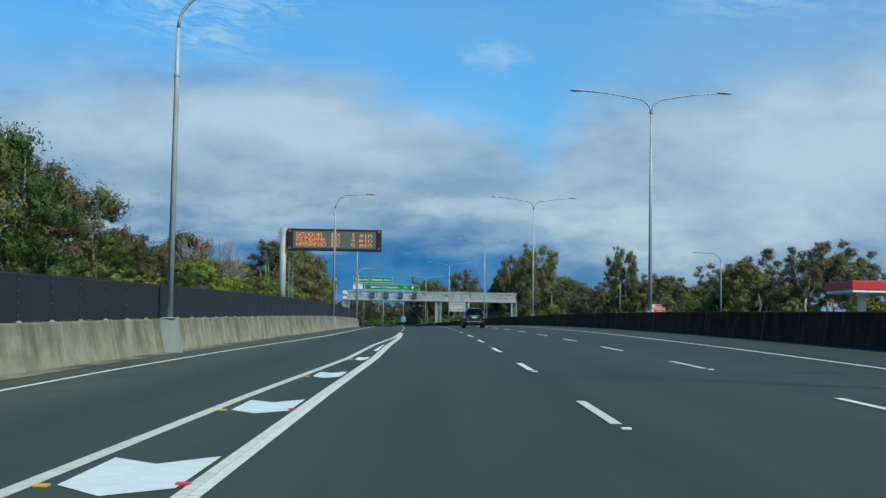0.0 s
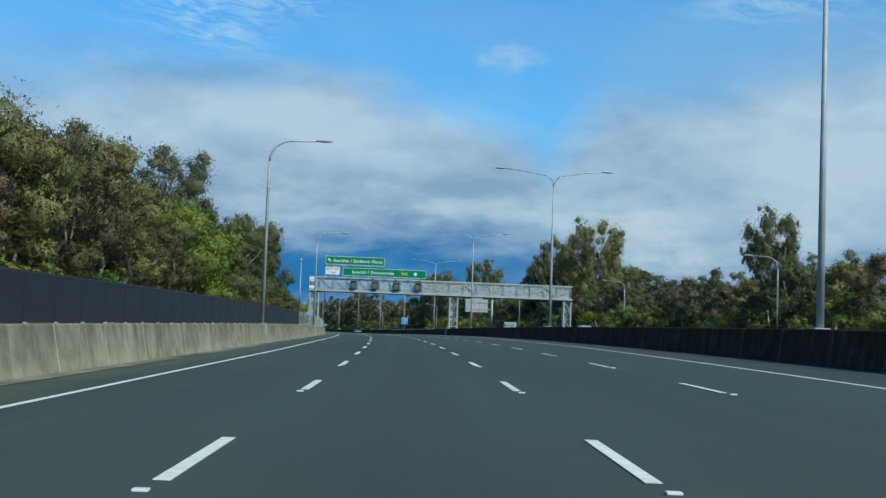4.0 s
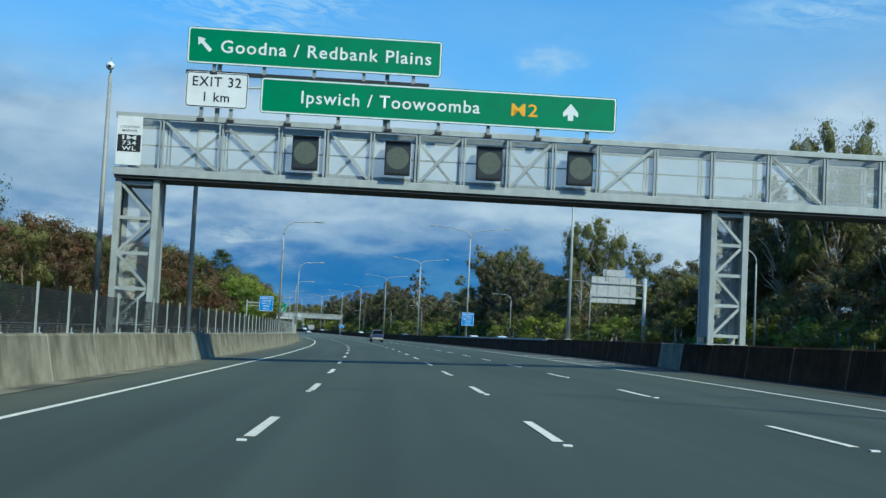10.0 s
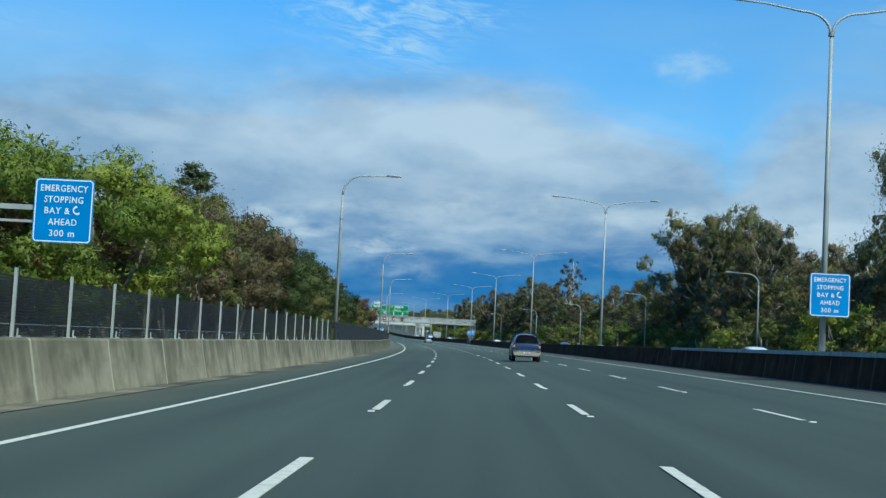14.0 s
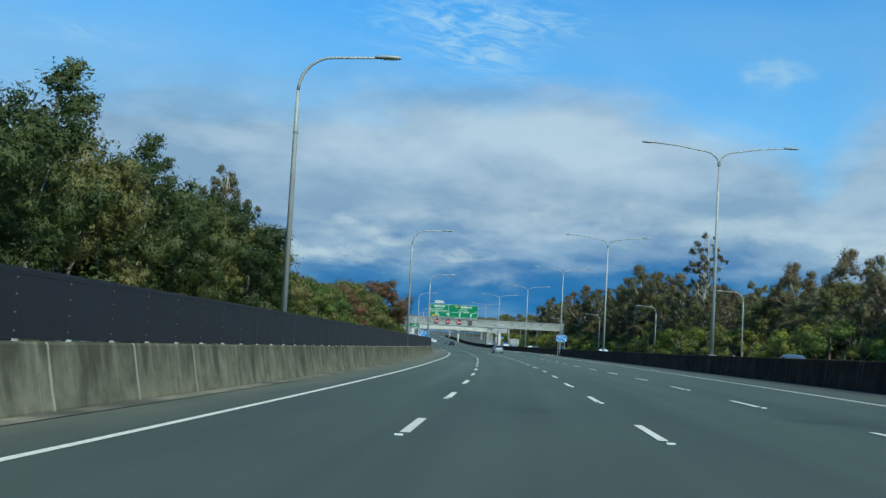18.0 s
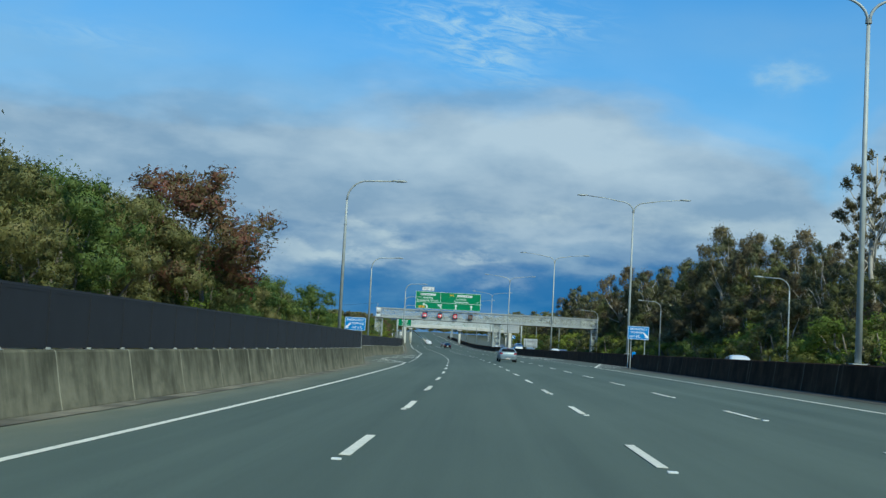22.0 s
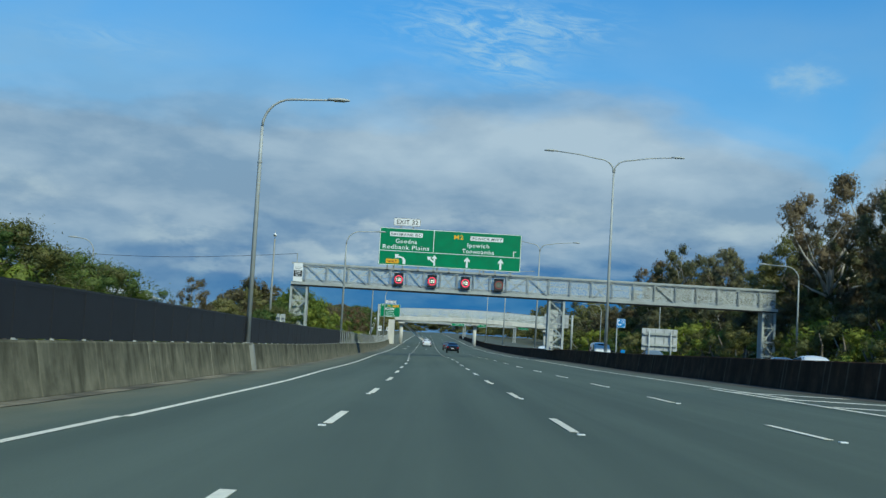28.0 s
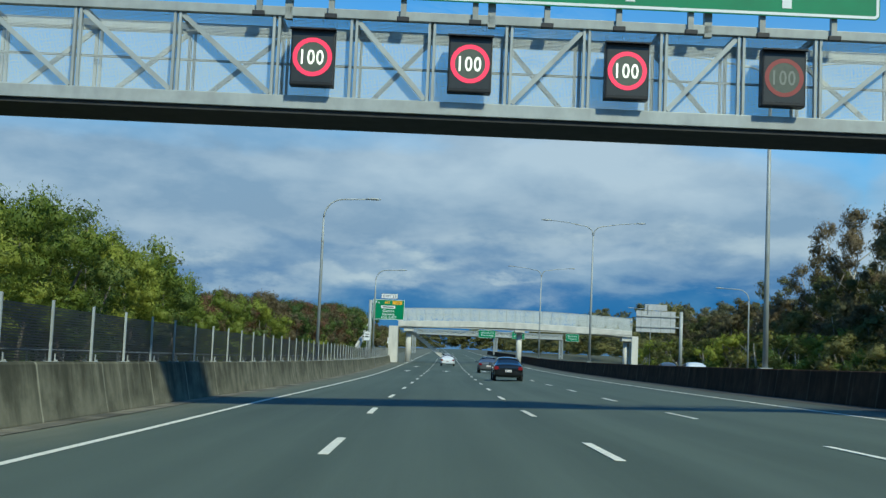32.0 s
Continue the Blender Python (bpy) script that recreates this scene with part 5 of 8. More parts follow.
def gantry(s0, xl, xr, legs, z0, z1, label, signal_x=-3.4, drop=0.0):
    root = thing("sign_gantry", level(s0, drop), label, "gantry")
    d = 0.85
    for y in (-d, d):
        for z, hh in ((z0 + 0.14, 0.28), (z1 - 0.1, 0.2)):
            part("chord", a_box(xl, xr, y - 0.1, y + 0.1, z - hh / 2, z + hh / 2, 0.015), GALV, root)
    # frames stand either side of each signal, evenly beyond them
    mids = [signal_x + 3.29 * k for k in range(4)] if signal_x is not None else [1e3] * 4
    xs = [v for m_ in mids for v in (m_ - 0.82, m_ + 0.82)] if signal_x is not None else [xl + 0.15]
    while xs[0] - 2.1 > xl + 0.1:
        xs.insert(0, xs[0] - 2.1)
    while xs[-1] + 2.1 < xr - 0.1:
        xs.append(xs[-1] + 2.1)
    for y, steel in ((-d, GALV), (d, GALV)):
        for k, x in enumerate(xs):
            for dx in (-0.055, 0.055):
                part("upright", a_box(x + dx - 0.028, x + dx + 0.028, y - 0.06, y + 0.06, z0 + 0.28, z1 - 0.2), steel, root)
            if k + 1 < len(xs) and xs[k + 1] - x != 1.64 and not any(x < m_ < xs[k + 1] for m_ in mids) and (x < 9 or k % 3 == 0):
                down = (x < mids[0] + 1) if x < mids[3] else k % 2 == 0
                za, zb = (z1 - 0.25, z0 + 0.32) if down == (y < 0) else (z0 + 0.32, z1 - 0.25)
                part("diagonal", beam((x + 0.1, y, za), (xs[k + 1] - 0.1, y, zb), 0.1, 0.07), GALV, root)
    for x in xs:
        part("cross_tie", a_box(x - 0.05, x + 0.05, -d + 0.1, d - 0.1, z1 - 0.16, z1 - 0.06), GALV_D, root)
    # walkway plate, coloured as dark as its shaded underside looks
    part("walkway", a_box(xl + 0.05, xr - 0.05, -d - 0.03, d + 0.03, z0 - 0.1, z0 - 0.002), UNDER_SHADE, root, "gantry walkway underside, its shade put into the near-black colour")
    part("kick_plate", a_box(xl + 0.2, xr - 0.2, d - 0.2, d - 0.17, z0 + 0.28, z0 + 0.6), GALV_D, root)
    part("handrail", bar([(xl + 0.2, d - 0.2, z0 + 1.3), (xr - 0.2, d - 0.2, z0 + 1.3)], 0.03, 8), GALV_D, root)
    part("conduit", bar([(xl + 0.2, 0.2, z1 - 0.35), (xr - 0.2, 0.2, z1 - 0.35)], 0.06, 8), GALV_D, root)
    mesh_sheet(root, xl + 0.2, xr - 0.2, z0 + 0.28, z1 - 0.2, -d + 0.13)
    for x0, x1, zb in legs:
        lattice_leg(root, x0, x1, zb, z0 - 0.1, 1.5)
    return root


def hangers(root, x0, x1, z0, z1, n, y):
    for k in range(n):
        x = x0 + (x1 - x0) * (k + 0.5) / n
        part("hanger", a_box(x - 0.06, x + 0.06, y + 0.02, y + 0.16, z0, z1), GALV_D, root)
        part("bolt_block", a_box(x - 0.13, x + 0.13, y - 0.06, y + 0.06, z0 - 0.04, z0 + 0.06, 0.01), BLACK, root)


def marker_plate(root, x0, x1, z0, z1, y, number):
    p = part("location_marker", rounded(x0, x1, z0, z1, 0.03, y - 0.02, y), SIGN_W, root, "white location marker plate")
    h = z1 - z0
    flat([(x0 + 0.04, z0 + h * 0.27), (x1 - 0.04, z0 + h * 0.27), (x1 - 0.04, z0 + h * 0.62), (x0 + 0.04, z0 + h * 0.62)], y - 0.025, SIGN_K, p, "black_field")
    for k, t in enumerate(("IM", number, "WL")):
        letters(p, t, x0 + 0.2, x1 - 0.2, z0 + h * (0.56 - 0.11 * k), h * 0.08, SIGN_W, y - 0.03)
    letters(p, "LOCATION", x0 + 0.12, x1 - 0.12, z0 + h * 0.78, h * 0.045, SIGN_K, y - 0.024)
    letters(p, "MARKER", x0 + 0.18, x1 - 0.18, z0 + h * 0.7, h * 0.045, SIGN_K, y - 0.024)


FRONT = -1.0
g1 = gantry(294.0, -10.05, 30.7, ((-9.97, -8.41, 0.75), (11.55, 12.95, 1.35), (29.35, 30.65, 0.3)), 6.36, 8.6, "grey steel lattice sign gantry across the motorway")
for k in range(4):
    lane_signal(g1, -3.3 + 3.29 * k, 6.85, FRONT + 0.05, False)
marker_plate(g1, -9.97, -9.08, 6.7, 8.44, FRONT, "734")
sg = board("direction_sign", g1, -7.68, 1.4, 10.46, 11.78, SIGN_G, y=FRONT - 0.1, label="green direction sign with white border")
letters(sg, "Goodna / Redbank Plains", -6.5, 1.02, 11.12, 0.44, SIGN_W, FRONT - 0.113)
flat([(-7.05, 11.36), (-7.32, 11.42), (-7.3, 11.12), (-7.2, 11.2), (-6.9, 10.88), (-6.8, 10.98), (-7.1, 11.28)][::-1], FRONT - 0.113, SIGN_W, sg, "arrow")
sg = board("direction_sign", g1, -5.0, 7.82, 8.82, 10.1, SIGN_G, y=FRONT - 0.1, label="green direction sign with white border")
letters(sg, "Ipswich / Toowoomba", -3.55, 2.86, 9.47, 0.44, SIGN_W, FRONT - 0.113)
letters(sg, "M2", 4.0, 4.95, 9.47, 0.44, SIGN_Y, FRONT - 0.113)
arrow_up(sg, 6.15, 9.18, 9.8, 0.5, y=FRONT - 0.113)
sg = board("exit_sign", g1, -7.65, -5.45, 8.9, 10.17, SIGN_W, SIGN_K, y=FRONT - 0.1, w=0.03, label="white exit distance sign")
letters(sg, "EXIT 32", -7.42, -5.7, 9.83, 0.34, SIGN_K, FRONT - 0.113)
letters(sg, "1 km", -7.0, -6.1, 9.28, 0.32, SIGN_K, FRONT - 0.113)
hangers(g1, -7.6, 1.3, 10.12, 10.5, 5, FRONT - 0.05)
hangers(g1, -4.9, 7.7, 8.45, 8.85, 7, FRONT - 0.05)
hangers(g1, -7.6, -5.5, 8.45, 8.95, 2, FRONT - 0.05)
part("stiffener", a_box(-7.7, 1.0, FRONT + 0.05, FRONT + 0.15, 10.1, 10.25), BLACK, g1)
part("riser", a_box(-6.6, -6.45, FRONT + 0.05, FRONT + 0.2, 8.4, 11.6), GALV_D, g1)
part("riser", a_box(-0.6, -0.45, FRONT + 0.05, FRONT + 0.2, 8.4, 11.6), GALV_D, g1)

g2 = gantry(818.0, -13.8, 34.5, ((-13.85, -12.1, 0.6), (11.7, 13.35, 1.45), (33.0, 34.4, 0.3)), 6.48, 8.66, "grey steel lattice sign gantry across the motorway", -3.24, -0.17)
for k in range(4):
    lane_signal(g2, -3.24 + 3.29 * k, 6.92, FRONT + 0.05, k < 3, k == 3)
marker_plate(g2, -13.6, -12.72, 6.75, 8.55, FRONT, "735")
sg = board("direction_sign", g2, -5.35, 8.68, 8.88, 12.6, SIGN_G, y=FRONT - 0.1, w=0.06, label="large green direction sign with lane arrows")
YF = FRONT - 0.113
flat([(-5.28, 10.29), (8.6, 10.29), (8.6, 10.35), (-5.28, 10.35)], YF, SIGN_W, sg, "divider")
flat([(-0.03, 10.35), (0.03, 10.35), (0.03, 12.52), (-0.03, 12.52)], YF, SIGN_W, sg, "divider")
plate_text(sg, -4.35, -1.1, 11.76, 12.2, "BRISBANE RD", FRONT - 0.1)
letters(sg, "Goodna", -3.75, -1.65, 11.32, 0.4, SIGN_W, YF)
letters(sg, "Redbank Plains", -5.0, -0.42, 10.72, 0.4, SIGN_W, YF)
letters(sg, "M2", 2.0, 2.9, 12.02, 0.42, SIGN_Y, YF)
plate_text(sg, 3.6, 6.85, 11.76, 12.2, "IPSWICH MWY", FRONT - 0.1)
letters(sg, "Ipswich", 3.35, 5.5, 11.3, 0.4, SIGN_W, YF)
letters(sg, "Toowoomba", 2.85, 6.0, 10.7, 0.4, SIGN_W, YF)
only = part("only_plate", rounded(-4.6, -3.35, 9.08, 9.5, 0.06, YF - 0.006, YF + 0.004), SIGN_Y, sg, "amber plate")
letters(only, "ONLY", -4.45, -3.5, 9.29, 0.25, SIGN_K, YF - 0.01)
curved_arrow(sg, -3.25, 9.05, 10.05, 0.85, YF)
arrow_up(sg, 0.16, 9.05, 10.12, 0.42, y=YF)
flat([(0.1, 9.3), (0.1, 9.5), (-0.25, 9.78), (-0.12, 9.92), (-0.55, 9.95), (-0.48, 9.55), (-0.36, 9.67)], YF - 0.001, SIGN_W, sg, "arrow")
arrow_up(sg, 3.38, 9.05, 10.1, 0.5, y=YF)
arrow_up(sg, 6.7, 9.05, 10.1, 0.5, y=YF)
flat([(7.9, 10.4), (7.97, 10.4), (7.97, 10.85), (8.25, 10.85), (8.25, 10.92), (7.9, 10.92)], YF, SIGN_W, sg, "worn_mark")
ex = board("exit_sign", g2, -4.05, -1.38, 12.82, 13.6, SIGN_W, SIGN_K, y=FRONT - 0.1, w=0.03, label="white exit number sign")
letters(ex, "EXIT 32", -3.75, -1.65, 13.21, 0.42, SIGN_K, YF)
hangers(g2, -5.2, 8.5, 8.45, 8.92, 9, FRONT - 0.05)
hangers(g2, -3.9, -1.5, 12.55, 12.85, 2, FRONT - 0.05)
for x in (-3.9, 0.4, 5.0):
    part("riser", a_box(x, x + 0.16, FRONT + 0.05, FRONT + 0.22, 8.4, 12.4), GALV_D, g2)
part("bird_spike_mast", bar([(-13.4, 0, 8.5), (-13.4, 0, 9.6)], 0.05, 8), GALV, g2)


# ---- message sign on its mast ----
# five by seven lamps to a letter, each row one base-32 digit, top row first
DOTS = {"G": "ehgnhhe", "O": "ehhhhhe", "D": "uhhhhhu", "N": "hpljhhh", "A": "ehhvhhh", "R": "uhhukih", "E": "vgguggv", "B": "uhhuhhu", "K": "hikokih", "W": "hhhllrh", "X": "hha4ahh", "1": "4c4444e", "4": "26aiv22", "6": "egguhhe", "m": "00qllll", "i": "40c444e", "n": "00mphhh"}


def dot_word(parent, word, x, zc, px, pz):
    """A word made of single lamps on the display."""
    vs, fs = [], []
    for k, ch in enumerate(word):
        for r, bits in enumerate(int(q, 32) for q in DOTS[ch]):
            for c in range(5):
                if bits >> (4 - c) & 1:
                    cx, cz = x + (k * 5.9 + c) * px, zc + (3 - r) * pz
                    i = len(vs)
                    vs += [(cx - 0.4 * px, -0.362, cz - 0.4 * pz), (cx + 0.4 * px, -0.362, cz - 0.4 * pz), (cx + 0.4 * px, -0.362, cz + 0.4 * pz), (cx - 0.4 * px, -0.362, cz + 0.4 * pz)]
                    fs.append((i, i + 1, i + 2, i + 3))
    tagged(part("lettering", mesh_of("lettering", vs, fs, LED_O), None, parent), kind="stuff")


def message_sign(s0):
    root = thing("message_sign", level(s0), "black electronic message sign with amber travel times on a steel mast", "message sign")
    x0, x1, z0, z1 = -12.35, -4.0, 6.68, 8.62
    case = part("case", a_box(x0, x1, -0.35, 0.35, z0, z1, 0.05), SIGN_K, root, "black sign case")
    part("screen", a_box(x0 + 0.5, x1 - 0.5, -0.358, -0.34, z0 + 0.22, z1 - 0.2), SCREEN, case)
    for k, (a, b) in enumerate((("GOODNA", "1"), ("REDBANK", "4"), ("WARREGO", "6"))):
        z = z1 - 0.52 - 0.43 * k
        for word, dx in ((a, 0.3), ("EX", 3.45), (b, 5.2), ("min", 5.92)):
            dot_word(case, word, x0 + 0.5 + dx, z, 0.066, 0.053)
    for x in (x0 + 0.22, x1 - 0.22):
        for z in (z0 + 0.22, z1 - 0.2):
            bm = bar([(x, -0.42, z), (x, -0.35, z)], 0.12, 14)
            part("flasher", bm, FLASHER, case, "unlit amber flasher lamp")
    part("mast", bar([(-12.75, 0.1, -0.4), (-12.75, 0.1, 8.7)], 0.29, 18), GALV, root, smooth=True)
    part("cross_arm", a_box(-12.75, x1 - 0.6, 0.36, 0.6, 7.4, 7.75, 0.02), GALV_D, root)
    part("cross_arm", a_box(-12.75, x1 - 0.6, 0.36, 0.6, 8.1, 8.3, 0.02), GALV_D, root)
    lad = part("ladder", bar([(-12.2, 0.2, 1.2), (-12.2, 0.2, 6.9)], 0.025, 6), GALV_D, root)
    part("ladder_rail", bar([(-11.85, 0.2, 1.2), (-11.85, 0.2, 6.9)], 0.025, 6), GALV_D, lad)
    for k in range(18):
        part("rung", bar([(-12.2, 0.2, 1.4 + 0.3 * k), (-11.85, 0.2, 1.4 + 0.3 * k)], 0.014, 6), GALV_D, lad)


message_sign(112.8)


# ---- blue emergency signs ----
def handset(parent, x, z, h, y, material=SIGN_W):
    """A telephone handset figure."""
    pts = []
    for k in range(9):
        a = radians(115 + 130 * k / 8)
        pts.append((x + h * 0.32 + h * 0.52 * math.cos(a), z + h * 0.5 * math.sin(a)))
    tip = [(x + 0.36 * h, z - 0.5 * h), (x + 0.42 * h, z - 0.28 * h), (x + 0.2 * h, z - 0.26 * h)]
    inner = []
    for k in range(7):
        a = radians(235 - 110 * k / 6)
        inner.append((x + h * 0.32 + h * 0.38 * math.cos(a), z + h * 0.33 * math.sin(a)))
    head = [(x + 0.2 * h, z + 0.26 * h), (x + 0.42 * h, z + 0.28 * h), (x + 0.36 * h, z + 0.5 * h)]
    tilt = radians(24)
    figure = [(x + (px - x) * math.cos(tilt) - (pz - z) * math.sin(tilt), z + (px - x) * math.sin(tilt) + (pz - z) * math.cos(tilt)) for px, pz in pts + tip + inner + head]
    flat(figure, y, material, parent, "handset", "white telephone figure")


def bay_ahead(m, name_post, post_h, arm=None):
    root = thing("emergency_bay_sign", m, "blue emergency stopping bay sign with white letters", "road sign", "emergency bay signs ahead of the bays")
    b = board("sheet", root, -0.7, 0.7, -0.76, 0.76, SIGN_B, r=0.1, w=0.028)
    for k, (t, w) in enumerate((("EMERGENCY", 0.56), ("STOPPING", 0.46), ("BAY &", 0.3), ("AHEAD", 0.34), ("300 m", 0.3))):
        dx = -0.14 if k == 2 else 0.0
        letters(b, t, dx - w, dx + w, 0.53 - 0.265 * k, 0.15, SIGN_W, -0.013)
    handset(b, 0.28, 0.0, 0.22, -0.014)
    part("back_rail", a_box(-0.6, 0.6, 0.03, 0.08, 0.25, 0.32), GALV_D, root)
    part("back_rail", a_box(-0.6, 0.6, 0.03, 0.08, -0.35, -0.28), GALV_D, root)
    if arm:
        part("arm", a_box(-arm, 0.5, 0.08, 0.18, 0.0, 0.12), GALV, root)
        part("post", bar([(-arm, 0.13, -post_h), (-arm, 0.13, 0.3)], 0.07, 10), GALV, root)
        part("arm", a_box(-arm, 0.5, 0.08, 0.18, -0.3, -0.24), GALV, root)
    else:
        part("clamp", a_box(-0.16, 0.16, 0.08, 0.2, 0.22, 0.34), GALV_D, root)
        part("clamp", a_box(-0.16, 0.16, 0.08, 0.2, -0.38, -0.26), GALV_D, root)


p = spot(377.1, -9.85, 0)
bay_ahead(Matrix.Translation((p.x, p.y, np.interp(377.1, SS, ZS) + 3.72)) @ Matrix.Rotation(heading(377), 4, "Z"), "post", 4.2, 1.95)
p = spot(392.1, 12.4, 0)
bay_ahead(Matrix.Translation((p.x, p.y, np.interp(392.5, SS, ZS) + 3.4)) @ Matrix.Rotation(heading(392), 4, "Z"), "", 0)


def bay_sign(m, left, zb):
    root = thing("emergency_bay_sign", m, "blue emergency stopping bay sign with an arrow, on two posts", "road sign", "emergency bay signs at the bays")
    b = board("sheet", root, -0.77, 0.77, 2.25, 3.22, SIGN_B, r=0.07, w=0.024)
    letters(b, "EMERGENCY", -0.62, 0.64, 3.02, 0.15, SIGN_W, -0.013)
    letters(b, "STOPPING", -0.4 if left else -0.6, 0.62 if left else 0.42, 2.76, 0.15, SIGN_W, -0.013)
    letters(b, "BAY &", -0.22 if left else -0.62, 0.3 if left else -0.05, 2.47, 0.15, SIGN_W, -0.013)
    handset(b, 0.42 if left else 0.02, 2.47, 0.22, -0.014)
    sgn = -1 if left else 1
    cx = -0.5 if left else 0.52
    pts = [(cx - sgn * 0.18, 2.72), (cx - sgn * 0.1, 2.79), (cx + sgn * 0.12, 2.55), (cx + sgn * 0.17, 2.61), (cx + sgn * 0.2, 2.38), (cx - sgn * 0.04, 2.4), (cx + sgn * 0.03, 2.47)]
    flat(pts, -0.013, SIGN_W, b, "arrow")
    for x in (-0.5, 0.5):
        part("post", bar([(x, 0.07, zb), (x, 0.07, 3.15)], 0.035, 8), GALV, root)


bay_sign(Matrix.Translation(spot(638.0, -8.76, 0.0)) @ Matrix.Rotation(heading(638), 4, "Z"), True, -0.05)
bay_sign(Matrix.Translation(spot(637.0, 11.95, -0.1)) @ Matrix.Rotation(heading(637), 4, "Z"), False, -0.05)


def help_phone(m, zb):
    root = thing("help_phone", m, "blue help phone sign above a roadside telephone box", "help phone", "help phones")
    b = board("sheet", root, -0.3, 0.3, 2.16, 2.78, SIGN_B, r=0.05, w=0.018)
    handset(b, -0.19, 2.46, 0.42, -0.014)
    letters(b, "HELP", 0.02, 0.25, 2.64, 0.085, SIGN_W, -0.013)
    letters(b, "PHONE", 0.0, 0.26, 2.51, 0.08, SIGN_W, -0.013)
    part("post", bar([(-0.27, 0.06, zb), (-0.27, 0.06, 2.75)], 0.045, 8), GALV, root)
    part("telephone_box", a_box(0.05, 0.33, -0.1, 0.15, zb + 0.85, zb + 1.35, 0.02), SIGN_B, root)
    part("box_post", bar([(0.19, 0.03, zb), (0.19, 0.03, zb + 0.9)], 0.03, 8), GALV, root)


help_phone(Matrix.Translation(spot(659.0, -10.5, 0.0)) @ Matrix.Rotation(heading(658), 4, "Z"), -0.05)
help_phone(Matrix.Translation(spot(648.0, 13.1, 0.22)) @ Matrix.Rotation(heading(650), 4, "Z"), -0.3)
help_phone(Matrix.Translation(spot(779.5, 12.75, 0.62)) @ Matrix.Rotation(heading(780), 4, "Z"), -0.7)


# ---- signs of the opposite carriageway, seen from behind ----
def back_of_sign(m, w, z0, z1, posts, label, arm=None, top=None):
    root = thing("road_sign", m, label, "road sign")
    part("sheet", rounded(-w / 2, w / 2, z0, z1, 0.06, -0.02, 0.02), SIGN_BACK, root)
    for k in range(4):
        x = -w / 2 + w * (k + 0.5) / 4
        part("stiffener", a_box(x - 0.03, x + 0.03, -0.07, -0.02, z0 + 0.06, z1 - 0.06), GALV_D, root)
    for k in range(2):
        z = z0 + (z1 - z0) * (0.25 + 0.5 * k)
        part("rail", a_box(-w / 2 + 0.05, (arm or w / 2) - 0.05, -0.16, -0.07, z - 0.07, z + 0.07), GALV, root)
    if top:
        part("exit_sheet", rounded(-top / 2, top / 2, z1 + 0.08, z1 + 0.85, 0.05, -0.02, 0.02), SIGN_BACK, root)
        part("rail", a_box(-top / 2 + 0.3, -top / 2 + 0.4, -0.12, -0.03, z1 - 0.4, z1 + 0.8), GALV_D, root)
    for x in posts:
        part("post", bar([(x, -0.22, -0.3), (x, -0.22, z1 if arm else z1 - 0.1)], 0.22 if arm else 0.06, 12), GALV, root, smooth=True)


def across(s, e, z=0.0):
    return Matrix.Translation(spot(s, e, z)) @ Matrix.Rotation(heading(s), 4, "Z")


back_of_sign(across(391, 29.0), 5.2, 5.9, 8.9, (3.6,), "grey back of a cantilevered road sign on a steel post", arm=3.7, top=2.6)
back_of_sign(across(785, 16.5), 2.6, 1.4, 3.0, (-0.8, 0.8), "grey back of a road sign on two posts")
back_of_sign(across(262, 16.8), 1.6, 1.0, 2.0, (-0.5, 0.5), "grey back of a small road sign on two posts")
back_of_sign(across(952, 26.4), 5.0, 5.2, 7.9, (3.2,), "grey back of a cantilevered road sign on a steel post", arm=3.3, top=2.8)


# ---- small signs ----
def wrong_way(m):
    root = thing("wrong_way_sign", m, "red wrong way sign on a post beyond the median", "road sign")
    b = board("sheet", root, -0.55, 0.55, 1.55, 2.3, SIGN_R, r=0.05, w=0.03)
    letters(b, "WRONG", -0.4, 0.4, 2.1, 0.13, SIGN_W, -0.013)
    letters(b, "WAY", -0.28, 0.28, 1.9, 0.13, SIGN_W, -0.013)
    letters(b, "GO BACK", -0.42, 0.42, 1.71, 0.12, SIGN_W, -0.013)
    part("post", bar([(0, 0.06, -0.2), (0, 0.06, 2.2)], 0.035, 8), GALV, root)


def keep_left(m):
    root = thing("keep_left_sign", m, "white sign with a black slanting arrow on a post", "road sign")
    b = board("sheet", root, -0.3, 0.3, 1.5, 2.3, SIGN_W, SIGN_K, r=0.05, w=0.02)
    flat([(0.1, 2.1), (0.17, 2.05), (-0.05, 1.75), (0.03, 1.7), (-0.17, 1.62), (-0.17, 1.86), (-0.1, 1.8)], -0.013, SIGN_K, b, "arrow")
    part("post", bar([(0, 0.06, -0.2), (0, 0.06, 2.25)], 0.03, 8), GALV, root)


keep_left(across(121.0, 22.0, 0.0))
wrong_way(across(117.6, 22.0, -0.3))
wrong_way(across(166.5, 32.2, -0.1) @ Matrix.Scale(1.5, 4))


# ---- trees ----
def unit_lump():
    bm = bmesh.new()
    bmesh.ops.create_icosphere(bm, subdivisions=1, radius=1.0)
    v = np.array([tuple(p.co) for p in bm.verts])
    f = np.array([[p.index for p in q.verts] for q in bm.faces])
    bm.free()
    return v, f


LUMP_V, LUMP_F = unit_lump()


